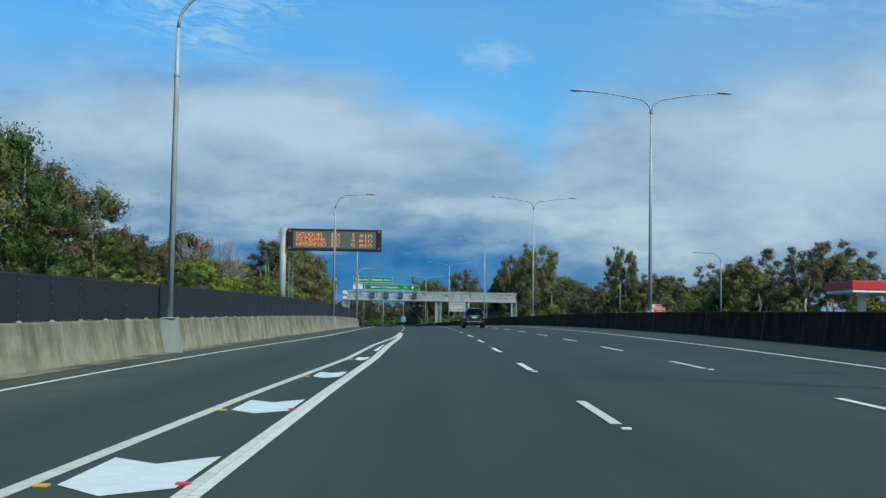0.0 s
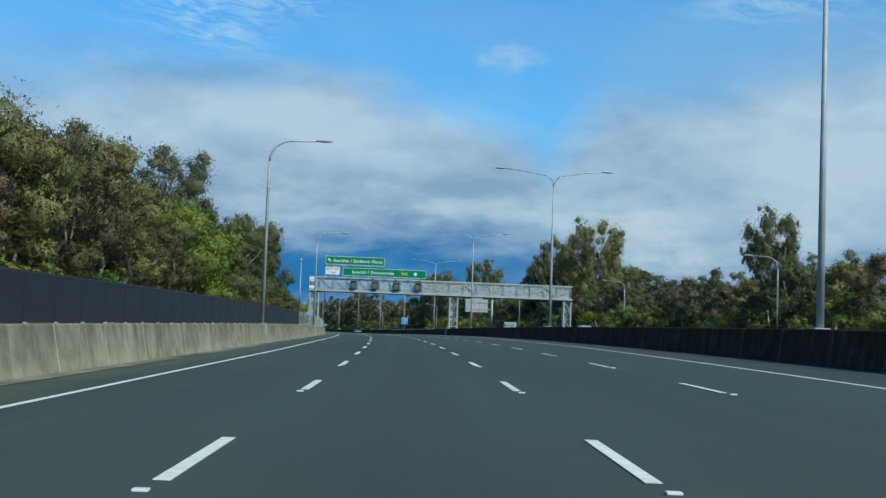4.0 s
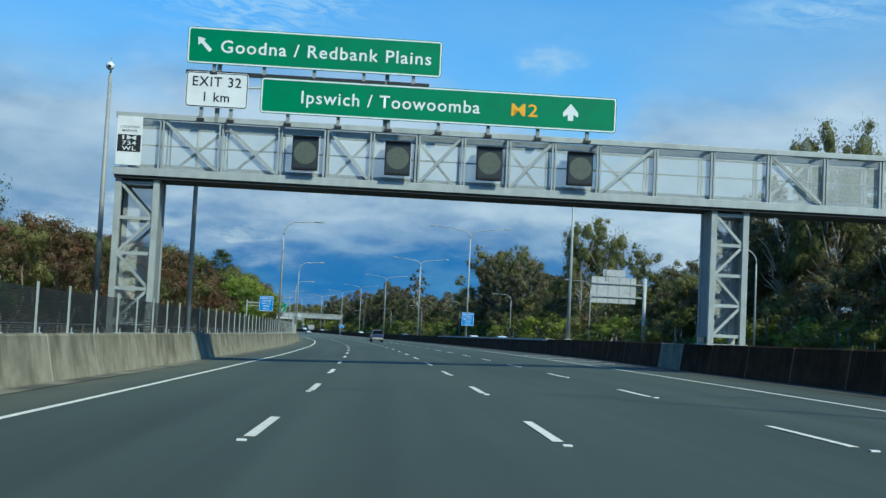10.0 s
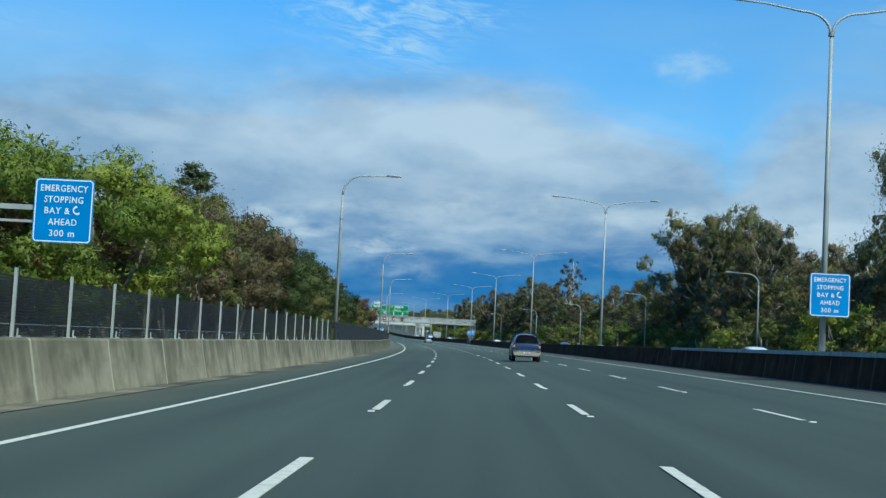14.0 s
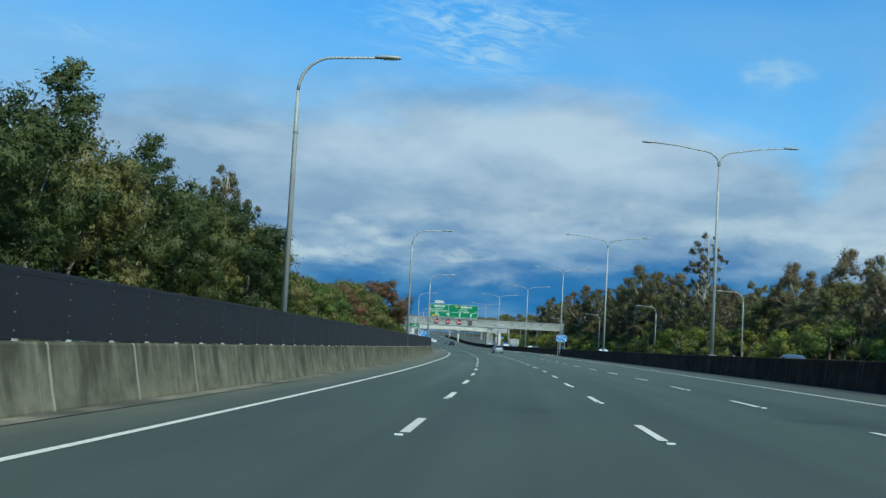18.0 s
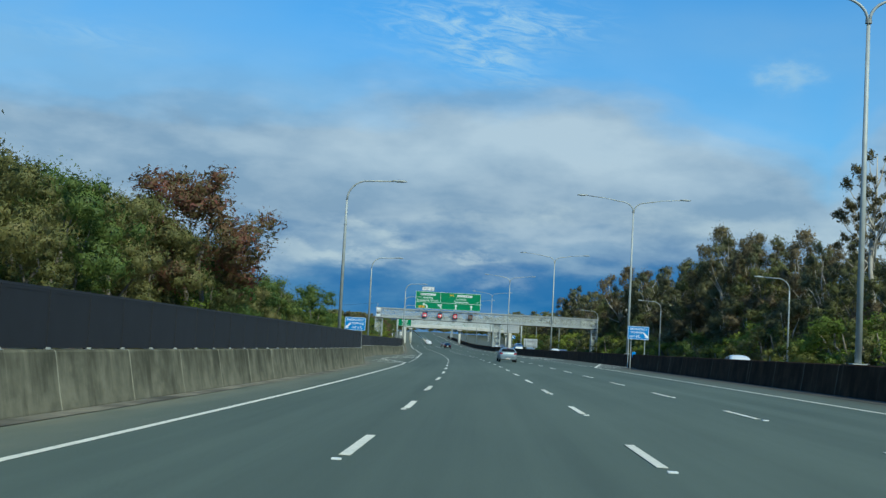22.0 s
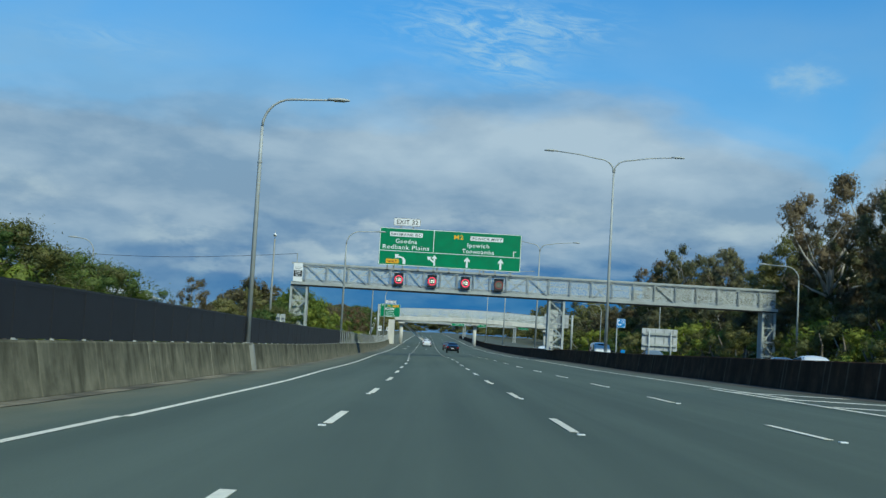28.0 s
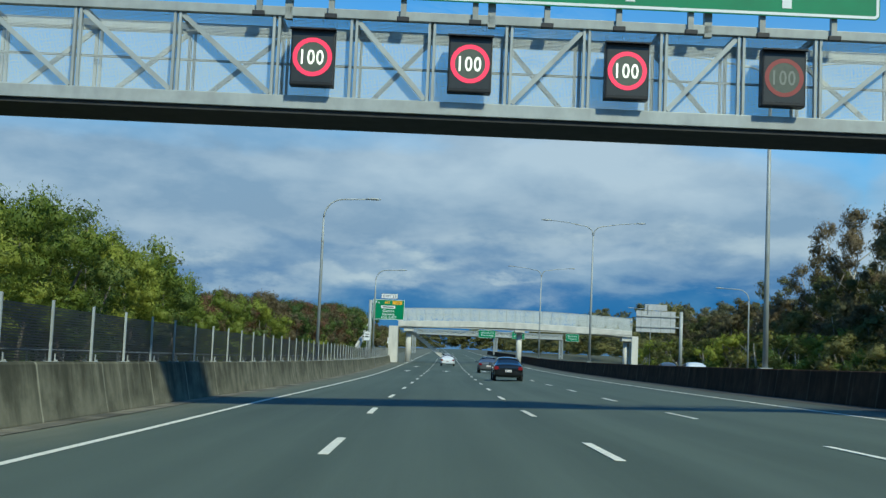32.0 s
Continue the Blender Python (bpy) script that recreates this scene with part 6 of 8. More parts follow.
def leaf_mesh(name, clumps, n, size, material, seed, droop=0.0):
    """A crown of many small pointed leaf sprays gathered in clumps (x, y, z, rx, ry, rz), each dense at its heart and ragged outside."""
    rng = np.random.default_rng(seed)
    c = np.array(clumps)
    area = (c[:, 3] * c[:, 4] * c[:, 5]) ** 0.667
    which = rng.choice(len(c), n, p=area / area.sum())
    d = rng.normal(size=(n, 3)) + np.array([0, 0, 0.22])
    d /= np.linalg.norm(d, axis=1)[:, None]
    r = 0.5 + 0.55 * rng.random(n) ** 0.6
    stray = np.minimum(np.abs(rng.normal(size=n)), 1.4) * (rng.random(n) < 0.36)
    r = r + 0.4 * stray
    pos = c[which, :3] + d * r[:, None] * c[which, 3:]
    u = rng.normal(size=(n, 3)) + np.array([0, 0, -droop])
    u /= np.linalg.norm(u, axis=1)[:, None]
    nrm = d + 0.7 * rng.normal(size=(n, 3)) + np.array([0, 0, 0.3])
    v = np.cross(nrm, u)
    v /= np.linalg.norm(v, axis=1)[:, None] + 1e-6
    ln = 1.2 * size * ((0.5 + 0.9 * rng.random(n)) * (1.0 - 0.3 * stray))[:, None]
    wd = ln * (0.36 + 0.3 * rng.random(n))[:, None]
    face = np.cross(2 * u * ln + v * wd, 0.4 * u * ln + 2 * v * wd)
    v = np.where(((face * d).sum(1) < 0)[:, None], -v, v)
    tri = np.stack([pos - u * ln - v * wd, pos + u * ln, pos - u * ln * 0.6 + v * wd], 1).reshape(-1, 3)
    out = pos - c[:, :3].mean(0)
    out /= np.linalg.norm(out, axis=1)[:, None] + 1e-6
    soft = 1.0 * d + 0.3 * out + 0.4 * nrm / (np.linalg.norm(nrm, axis=1)[:, None] + 1e-6)
    soft /= np.linalg.norm(soft, axis=1)[:, None] + 1e-6
    # the heart of every clump
    jag = 0.4 + 0.42 * rng.random((len(c), len(LUMP_V), 1))
    hv = (c[:, None, :3] + LUMP_V[None] * jag * c[:, None, 3:])
    hearts = hv[:, LUMP_F].reshape(-1, 3)
    heart_n = np.broadcast_to(LUMP_V[LUMP_F].reshape(1, -1, 3), (len(c), 3 * len(LUMP_F), 3)).reshape(-1, 3)
    co = np.concatenate([tri, hearts])
    normals = np.concatenate([np.repeat(soft, 3, axis=0), heart_n])
    m = len(co) // 3
    me = bpy.data.meshes.new(name)
    me.vertices.add(3 * m)
    me.vertices.foreach_set("co", co.ravel())
    me.loops.add(3 * m)
    me.loops.foreach_set("vertex_index", np.arange(3 * m, dtype=np.int32))
    me.polygons.add(m)
    me.polygons.foreach_set("loop_start", np.arange(0, 3 * m, 3, dtype=np.int32))
    me.update(calc_edges=True)
    me.normals_split_custom_set(normals.tolist())
    me.materials.append(material)
    return me


def bough(cl, rng, p, r, lobes, flat=0.75):
    """A clump of foliage with smaller lobes budding from it."""
    p = Vector(p)
    cl.append((p.x, p.y, p.z, r, r, r * flat))
    for _ in range(lobes):
        a, b = 2 * math.pi * rng.random(), -0.5 + 1.6 * rng.random()
        q = p + Vector((math.cos(a) * math.cos(b), math.sin(a) * math.cos(b), math.sin(b) * flat)) * r * (0.75 + 0.35 * rng.random())
        k = r * (0.34 + 0.3 * rng.random())
        cl.append((q.x, q.y, q.z, k, k, k * (0.7 + 0.4 * rng.random())))


def limb_path(p, q, rng, n=4, wob=0.12):
    p, q = Vector(p), Vector(q)
    ln = (q - p).length
    return [p.lerp(q, k / n) + Vector((rng.normal(), rng.normal(), 0.3 * rng.normal())) * (wob * ln * 0.35 * math.sin(math.pi * k / n)) for k in range(n + 1)]


def gum_tree(seed, leaf, bark, height=14.0, spread=3.6, clumps=9, n=2600, size=0.34, open_crown=0.45, lobes=3):
    """Tall open tree: a leaning trunk, forked limbs, foliage in separate clumps with sky between."""
    rng = np.random.default_rng(seed)
    wood = bmesh.new()
    lean = Vector((rng.normal() * 0.6, rng.normal() * 0.6, 0))
    fork = Vector((lean.x, lean.y, height * (0.3 + 0.12 * rng.random())))
    sweep(wood, limb_path((0, 0, -0.3), fork, rng, 4, 0.08), [0.24, 0.2, 0.18, 0.16, 0.14], 7)
    cl = []
    for k in range(clumps):
        a = 2.4 * k + rng.random() * 0.9
        t = (k + 0.5) / clumps
        zz = height * (open_crown + (0.93 - open_crown) * t)
        rad = spread * (0.3 + 0.8 * math.sin(math.pi * min(0.2 + 0.72 * t, 1.0))) * (0.4 + 0.6 * rng.random())
        tip = Vector((lean.x + rad * math.cos(a), lean.y + rad * math.sin(a), zz))
        sweep(wood, limb_path(fork + Vector((0, 0, 0.03 * k)), tip, rng, 4, 0.22), [0.11, 0.085, 0.06, 0.04, 0.018], 5)
        r = spread * (0.17 + 0.11 * rng.random())
        bough(cl, rng, tip, r, lobes, 1.05)
        # the limb carries a second, smaller bough lower down
        bough(cl, rng, fork.lerp(tip, 0.6 + 0.2 * rng.random()) + Vector((rng.normal() * 0.5, rng.normal() * 0.5, 0.2)), r * 0.75, 2, 1.15)
    crown = leaf_mesh("crown", cl, n, size, leaf, seed + 7, droop=0.9)
    return wood, crown, bark


def broad_tree(seed, leaf, bark, height=8.0, spread=3.4, n=2800, size=0.3, low=0.12, boughs=13, lobes=4):
    """Dense bushy tree with an uneven domed top of separate boughs."""
    rng = np.random.default_rng(seed)
    wood = bmesh.new()
    cl = []
    for j in range(4):
        a = 1.6 * j + rng.random()
        tip = Vector((spread * 0.45 * math.cos(a), spread * 0.45 * math.sin(a), height * (0.6 + 0.25 * rng.random())))
        sweep(wood, limb_path((0.15 * math.cos(a), 0.15 * math.sin(a), -0.3), tip, rng, 4, 0.15), [0.13, 0.1, 0.075, 0.05, 0.02], 6)
    for k in range(boughs):
        t = (k + 0.5) / boughs
        zz = height * (low + 0.12 + (0.8 - low) * t)
        prof = math.sin(math.pi * min(max(0.25 + 0.66 * t, 0), 1)) ** 0.6
        rad = spread * prof * (0.5 + 0.4 * rng.random()) * (0.45 if t > 0.88 else 1.0)
        a = 2.4 * k + 0.7 * rng.random()
        bough(cl, rng, (rad * math.cos(a), rad * math.sin(a), zz), spread * (0.24 + 0.13 * rng.random()), lobes, 0.8)
    crown = leaf_mesh("crown", cl, n, size, leaf, seed + 3, droop=0.3)
    return wood, crown, bark


def cone_tree(seed, leaf, bark, height=11.0, spread=2.4, n=8000, size=0.1):
    """Tall tree that tapers to a blunt point, its boughs in ragged tiers."""
    rng = np.random.default_rng(seed)
    wood = bmesh.new()
    sweep(wood, limb_path((0, 0, -0.3), (0.1, 0.1, height * 0.9), rng, 5, 0.04), [0.2, 0.17, 0.14, 0.1, 0.06, 0.03], 7)
    cl = []
    for k in range(18):
        t = (k + 0.5) / 18
        rad = spread * (1 - t) ** 0.75 * (0.45 + 0.4 * rng.random())
        a = 2.4 * k + 0.6 * rng.random()
        bough(cl, rng, (rad * math.cos(a), rad * math.sin(a), height * (0.16 + 0.78 * t)), spread * (0.17 + 0.22 * (1 - t)), 3, 0.9)
    crown = leaf_mesh("crown", cl, n, size, leaf, seed + 9, droop=0.5)
    return wood, crown, bark


def bare_tree(seed, leaf, bark, height=13.0):
    """Sparse tall gum with pale upright limbs and small tufts of leaf along them."""
    rng = np.random.default_rng(seed)
    wood = bmesh.new()
    sweep(wood, limb_path((0, 0, -0.3), (0.3, 0.2, height * 0.92), rng, 6, 0.05), [0.2, 0.17, 0.15, 0.12, 0.09, 0.06, 0.02], 7)
    cl = []
    for k in range(15):
        z0 = height * (0.42 + 0.4 * rng.random())
        a = 2.4 * k
        reach = (0.6 + 1.5 * rng.random()) * (1.25 - z0 / height)
        tip = Vector((1.5 * reach * math.cos(a), 1.5 * reach * math.sin(a), min(z0 + height * (0.1 + 0.2 * rng.random()), height * 0.98)))
        sweep(wood, limb_path((0.2, 0.1, z0), tip, rng, 4, 0.2), [0.06, 0.048, 0.036, 0.024, 0.01], 5)
        bough(cl, rng, tip, 0.16 + 0.2 * rng.random(), 4, 1.0)
        bough(cl, rng, Vector((0.2, 0.1, z0)).lerp(tip, 0.55), 0.14 + 0.14 * rng.random(), 3, 1.0)
    crown = leaf_mesh("crown", cl, 1900, 0.1, leaf, seed + 5, droop=0.6)
    return wood, crown, bark


def twig_tree(seed, leaf, bark, height=6.4):
    """Small tree without leaves: fine grey twigs spread in a round head."""
    rng = np.random.default_rng(seed)
    wood = bmesh.new()
    cl = []
    for k in range(9):
        a = 2.4 * k
        mid = Vector((0.9 * math.cos(a), 0.9 * math.sin(a), height * (0.4 + 0.1 * rng.random())))
        sweep(wood, limb_path((0.05 * math.cos(a), 0.05 * math.sin(a), -0.2), mid, rng, 3, 0.15), [0.07, 0.055, 0.045, 0.035], 5)
        for _ in range(9):
            b, up = a + rng.normal() * 0.7, rng.random()
            tip = mid + Vector((math.cos(b) * (2.0 - 1.2 * up), math.sin(b) * (2.0 - 1.2 * up), height * (0.12 + 0.46 * up)))
            sweep(wood, limb_path(mid, tip, rng, 3, 0.2), [0.03, 0.022, 0.016, 0.008], 4)
            for _ in range(3):
                root_ = mid.lerp(tip, 0.45 + 0.4 * rng.random())
                end = root_ + Vector((rng.normal(), rng.normal(), 0.5 + abs(rng.normal()))) * 0.42
                sweep(wood, [root_, root_.lerp(end, 0.5), end], [0.014, 0.01, 0.005], 3)
        cl.append((mid.x, mid.y, mid.z + 0.3, 0.3, 0.3, 0.3))
    return wood, leaf_mesh("crown", cl, 160, 0.07, leaf, seed, 0.3), bark


TREE_KINDS = {}


def tree_kind(key, made, name, label, category="tree"):
    wood, crown, bark = made
    TREE_KINDS[key] = (simple_mesh("trunk", wood, bark, True), crown, name, label, category)


tree_kind("gum_a", gum_tree(11, LEAF_GUM, BARK_P, 14.0, 3.5, 15, 4600, 0.165), "gum_tree", "tall grey-green gum tree with open clumped crown")
tree_kind("gum_b", gum_tree(12, LEAF_OLIVE, BARK, 15.0, 4.0, 18, 5000, 0.17, 0.34), "gum_tree", "tall olive gum tree with wide clumped crown")
tree_kind("gum_c", gum_tree(13, LEAF_GUM, BARK, 13.0, 2.6, 15, 4000, 0.155, 0.3), "gum_tree", "slender grey-green gum tree leafed low down")
tree_kind("gum_d", gum_tree(14, LEAF_BROWN, BARK_P, 14.0, 3.5, 15, 4500, 0.165, 0.36), "gum_tree", "brownish gum tree with pale forked limbs")
tree_kind("gum_e", gum_tree(15, LEAF_OLIVE, BARK, 14.0, 4.2, 21, 5400, 0.17, 0.18), "gum_tree", "broad olive gum tree leafed to its lower limbs")
tree_kind("gum_l", gum_tree(17, LEAF_BROWN, BARK_P, 14.0, 3.8, 15, 10000, 0.1, 0.34, 3), "gum_tree", "tall brownish-olive gum tree with clumped crown beside the barrier")
tree_kind("gum_m", gum_tree(18, LEAF_GUM, BARK, 14.0, 4.0, 16, 10000, 0.1, 0.3, 3), "gum_tree", "tall olive gum tree with clumped crown beside the barrier")
tree_kind("gum_w", gum_tree(19, LEAF_OLIVE, BARK_P, 14.0, 5.2, 26, 13000, 0.11, 0.4, 3), "gum_tree", "wide-domed olive gum tree with pale forked limbs")
tree_kind("twig", twig_tree(36, LEAF_GUM, TWIG), "leafless_tree", "small grey leafless tree of fine twigs")
tree_kind("bare", bare_tree(16, LEAF_BROWN, BARK_P), "bare_gum_tree", "sparse gum tree with pale bare limbs and brownish tufts")
tree_kind("broad_g", broad_tree(21, LEAF_GREEN, BARK, 8.0, 3.4, 8000, 0.1, 0.12), "broad_tree", "dense mid-green bushy tree beside the barrier")
tree_kind("broad_d", broad_tree(22, LEAF_OLIVE, BARK, 8.0, 3.2, 7800, 0.1, 0.18), "broad_tree", "dense dark olive bushy tree beside the barrier")
tree_kind("broad_r", broad_tree(23, LEAF_RED, BARK, 7.5, 3.0, 7600, 0.1, 0.25), "broad_tree", "bushy tree with rusty red seed pods among its leaves")
tree_kind("broad_l", broad_tree(24, LEAF_LIME, BARK, 7.0, 3.3, 8000, 0.1, 0.15, 15), "broad_tree", "bright lime-green rounded tree")
tree_kind("broad_b", broad_tree(25, LEAF_BROWN, BARK, 8.0, 3.0, 7600, 0.1, 0.2), "broad_tree", "bushy brown-leaved tree with dry twigs")
tree_kind("broad_k", broad_tree(29, LEAF_DARK, BARK, 8.0, 3.3, 8000, 0.1, 0.2), "broad_tree", "dense dark green bushy tree beside the barrier")
tree_kind("cone", cone_tree(35, LEAF_DARK, BARK, 11.0, 2.7, 9000, 0.1), "conical_tree", "tall dark green tree tapering to a blunt point")
tree_kind("under_o", broad_tree(26, LEAF_OLIVE, BARK, 8.0, 3.3, 2500, 0.18, 0.05), "understorey_tree", "low olive tree under the taller gums")
tree_kind("under_b", broad_tree(27, LEAF_BROWN, BARK_P, 8.0, 3.1, 2300, 0.18, 0.15), "understorey_tree", "low brownish tree with pale stems under the taller gums")
tree_kind("under_g", broad_tree(28, LEAF_GUM, BARK_P, 8.0, 3.3, 2400, 0.18, 0.1), "understorey_tree", "low grey-green tree under the taller gums")
tree_kind("shrub_l", broad_tree(31, LEAF_LIME, BARK, 3.4, 2.3, 1400, 0.12, 0.0, 9, 3), "shrub", "low lime-green shrub behind the median", "shrub")
tree_kind("shrub_g", broad_tree(32, LEAF_GREEN, BARK, 3.4, 2.3, 1400, 0.12, 0.0, 9, 3), "shrub", "low green shrub at the foot of the trees", "shrub")
tree_kind("shrub_d", broad_tree(33, LEAF_OLIVE, BARK, 3.6, 2.2, 1400, 0.12, 0.0, 9, 3), "shrub", "low dark olive shrub at the foot of the trees", "shrub")
tree_kind("shrub_y", broad_tree(37, LEAF_OLIVE_Y, BARK_P, 3.5, 2.3, 1600, 0.12, 0.0, 9, 3), "shrub", "rounded yellow-green shrub in front of the gums", "shrub")
NOMINAL = {"shrub_y": 3.7, "gum_w": 14.6, "twig": 6.4, "cone": 11.2, "broad_k": 8.9, "gum_l": 14.4, "gum_m": 14.4, "gum_a": 14.4, "gum_b": 15.4, "gum_c": 13.4, "gum_d": 14.4, "gum_e": 14.6, "bare": 13.4, "broad_g": 8.9, "broad_d": 8.9, "broad_r": 8.3, "broad_l": 7.9, "broad_b": 8.9, "under_o": 8.4, "under_b": 8.4, "under_g": 8.4, "shrub_l": 3.6, "shrub_g": 3.6, "shrub_d": 3.8}
# plainer crowns for the woods behind the first rows, gathered into one mass of foliage
BACK = {"o": (broad_tree(41, LEAF_OLIVE, BARK, 8.0, 3.4, 1000, 0.3, 0.05), 8.4), "g": (gum_tree(42, LEAF_GUM, BARK, 14.0, 4.4, 18, 1500, 0.36, 0.3), 14.4), "b": (broad_tree(43, LEAF_BROWN, BARK, 8.0, 3.2, 1000, 0.3, 0.05), 8.4)}
BACK_CO = {}
for back_key, ((back_wood, back_crown, back_bark), back_h) in BACK.items():
    back_wood.free()
    co = np.empty(3 * len(back_crown.vertices))
    back_crown.vertices.foreach_get("co", co)
    BACK_CO[back_key] = co.reshape(-1, 3)
back_masses = {"o": [], "g": [], "b": []}


def plant_back(key, s, e, height, wide=1.0):
    p = spot(s, e, 0)
    k = height / BACK[key][1]
    a = 2 * math.pi * tree_rng.random()
    c, q = math.cos(a), math.sin(a)
    co = BACK_CO[key] * np.array((k * wide, k * wide, k))
    z = road_z(s, float(np.clip(e, -14, 40))) - 0.1
    back_masses[key].append(np.stack([c * co[:, 0] - q * co[:, 1] + p.x, q * co[:, 0] + c * co[:, 1] + p.y, co[:, 2] + z], 1))


def grow_back():
    for key, label in (("o", "dense olive woodland behind the roadside trees"), ("g", "grey-green gum woodland behind the roadside trees"), ("b", "brownish woodland behind the roadside trees")):
        co = np.concatenate(back_masses[key])
        n = len(co) // 3
        me = bpy.data.meshes.new("woodland")
        me.vertices.add(3 * n)
        me.vertices.foreach_set("co", co.ravel())
        me.loops.add(3 * n)
        me.loops.foreach_set("vertex_index", np.arange(3 * n, dtype=np.int32))
        me.polygons.add(n)
        me.polygons.foreach_set("loop_start", np.arange(0, 3 * n, 3, dtype=np.int32))
        me.update(calc_edges=True)
        me.materials.append(BACK[key][0][1].materials[0])
        tagged(new("woodland", me), label, "trees", kind="stuff")


tree_rng = np.random.default_rng(5)


def plant(key, s, e, height, wide=1.0):
    trunk, crown, name, label, category = TREE_KINDS[key]
    k = height / NOMINAL[key]
    p = spot(s, e, 0)
    p.z = road_z(s, float(np.clip(e, -14, 40))) - 0.1
    m = Matrix.Translation(p) @ Matrix.Rotation(2 * math.pi * tree_rng.random(), 4, "Z") @ Matrix.Diagonal((k * wide, k * wide, k, 1))
    root = thing(name, m, label, category)
    part("trunk", trunk, None, root)
    part("crown", crown, None, root)


# height of the wood's edge along each side, and what grows there
LEFT_TOP = ((-60, 7.5), (48, 8.0), (55, 5.6), (126, 4.5), (134, 6.0), (142, 9.7), (153, 10.8), (172, 7.4), (191, 12), (199, 11.0), (205, 7.0), (214, 6.6), (227, 6.4), (246, 6.8), (258, 7.2), (266, 7.6), (272, 13.1), (287, 13.0), (289, 6.2), (297, 6.4), (350, 7.8), (361, 7.6), (364, 5.0), (374, 5.4), (384, 6.0), (394, 6.2), (402, 8.0), (416, 9.4), (433, 9.9), (449, 9.4), (468, 8.6), (480, 8.2), (494, 7.8), (503, 8.2), (510, 8.7), (516, 8.4), (529, 6.1), (540, 5.9), (566, 7.6), (574, 7.9), (582, 7.2), (590, 8.0), (597, 8.4), (605, 7.6), (613, 6.4), (626, 6.5), (664, 5.9), (675, 4.4), (702, 5.6), (747, 5.2), (757, 2.7), (797, 2.6), (836, 8.0), (864, 5.8), (970, 8.6), (1500, 11))
LEFT_MIX = ((-60, "dgb"), (60, "bgl"), (112, "l"), (133, "bdb"), (170, "gdl"), (188, "bd"), (212, "dbg"), (240, "bdd"), (262, "gd"), (292, "rdr"), (345, "rrd"), (366, "rb"), (398, "bdb"), (426, "dbk"), (440, "kkd"), (520, "gdg"), (556, "rd"), (566, "dgd"), (600, "ggd"), (612, "ggd"), (640, "ggd"), (670, "gl"), (720, "gd"), (800, "gd"), (818, "lgl"), (866, "brl"), (890, "gbr"), (960, "dg"))
CODE = {"k": "broad_k", "d": "broad_d", "g": "broad_g", "b": "broad_b", "l": "broad_l", "r": "broad_r"}


def left_wood():
    tops_s, tops_h = zip(*LEFT_TOP)
    mix_s = [a for a, b in LEFT_MIX]
    s = -30.0
    k = 0
    while s < 1000:
        h = float(np.interp(s, tops_s, tops_h))
        mix = LEFT_MIX[max(0, int(np.searchsorted(mix_s, s, "right")) - 1)][1]
        code = mix[k % len(mix)]
        h *= 1.05 if 7.5 < h <= 10.2 else 1.0
        e = -14.4 - 0.7 * tree_rng.random()
        if s > 640 and s < 720:
            e -= 2.0
        key = CODE[code]
        if h > 10.8:
            plant(CODE["dbg"[k % 3]], s, e, 5.6 + 2.0 * tree_rng.random(), 1.1)
        else:
            plant(key, s, e, h * (0.9 + 0.16 * tree_rng.random()), 1.0 if h > 5.5 else 1.35)
        if k % 3 == 0 and not 288 < s < 420:
            plant(("shrub_g", "shrub_d", "shrub_l")[k // 3 % 3], s + 1.8, e + 1.7, 2.6 + 0.8 * tree_rng.random(), 1.2)
        # a second row fills what shows between
        plant_back("obo"[k % 3], s + 1.5, e - 5.5, min(h, 8.0) * (0.9 + 0.15 * tree_rng.random()), 1.25)
        s += 4.3 + 1.2 * tree_rng.random() + (0.5 if h > 8 else 0)
        k += 1


left_wood()
# single trees that stand out over the left wood
for gum_s, gum_e, gum_h, gum_kind, gum_w in ((143, -17, 10.4, "gum_l", 1.25), (158, -16.5, 10.8, "gum_m", 0.95), (203, -17.5, 16.4, "gum_m", 1.05), (209, -18.5, 15.2, "gum_l", 1.0),
                                              (262, -19.5, 15.6, "gum_w", 1.0), (281, -18.5, 17.5, "gum_w", 0.9), (290, -19, 16.0, "gum_l", 1.0)):
    plant(gum_kind, gum_s, gum_e, gum_h, gum_w)
plant("cone", 488.5, -16.0, 11.2, 1.4)
plant("cone", 499.0, -16.0, 10.3, 1.25)
plant("cone", 434, -19.0, 13.5, 1.8)
plant("broad_d", 430, -17.2, 11.4, 0.95)
plant("twig", 82.0, -14.6, 6.5, 1.0)
plant("broad_r", 86.0, -17.0, 7.4, 1.0)
plant("broad_l", 121.5, -13.6, 5.0, 1.0)
plant("gum_c", 518.5, -15.8, 11.6, 0.6)
plant("broad_l", 384.5, -13.4, 8.0, 1.1)
plant("broad_l", 391.5, -13.3, 8.5, 1.15)
plant("broad_r", 600.5, -13.4, 9.8, 1.2)
plant("broad_g", 660, -14.6, 7.2, 1.0)
plant("gum_l", 787, -18.0, 5.9, 1.0)
plant("bare", 508, -14.5, 10.6, 0.9)
plant("gum_c", 448, -15.5, 10.6, 0.75)

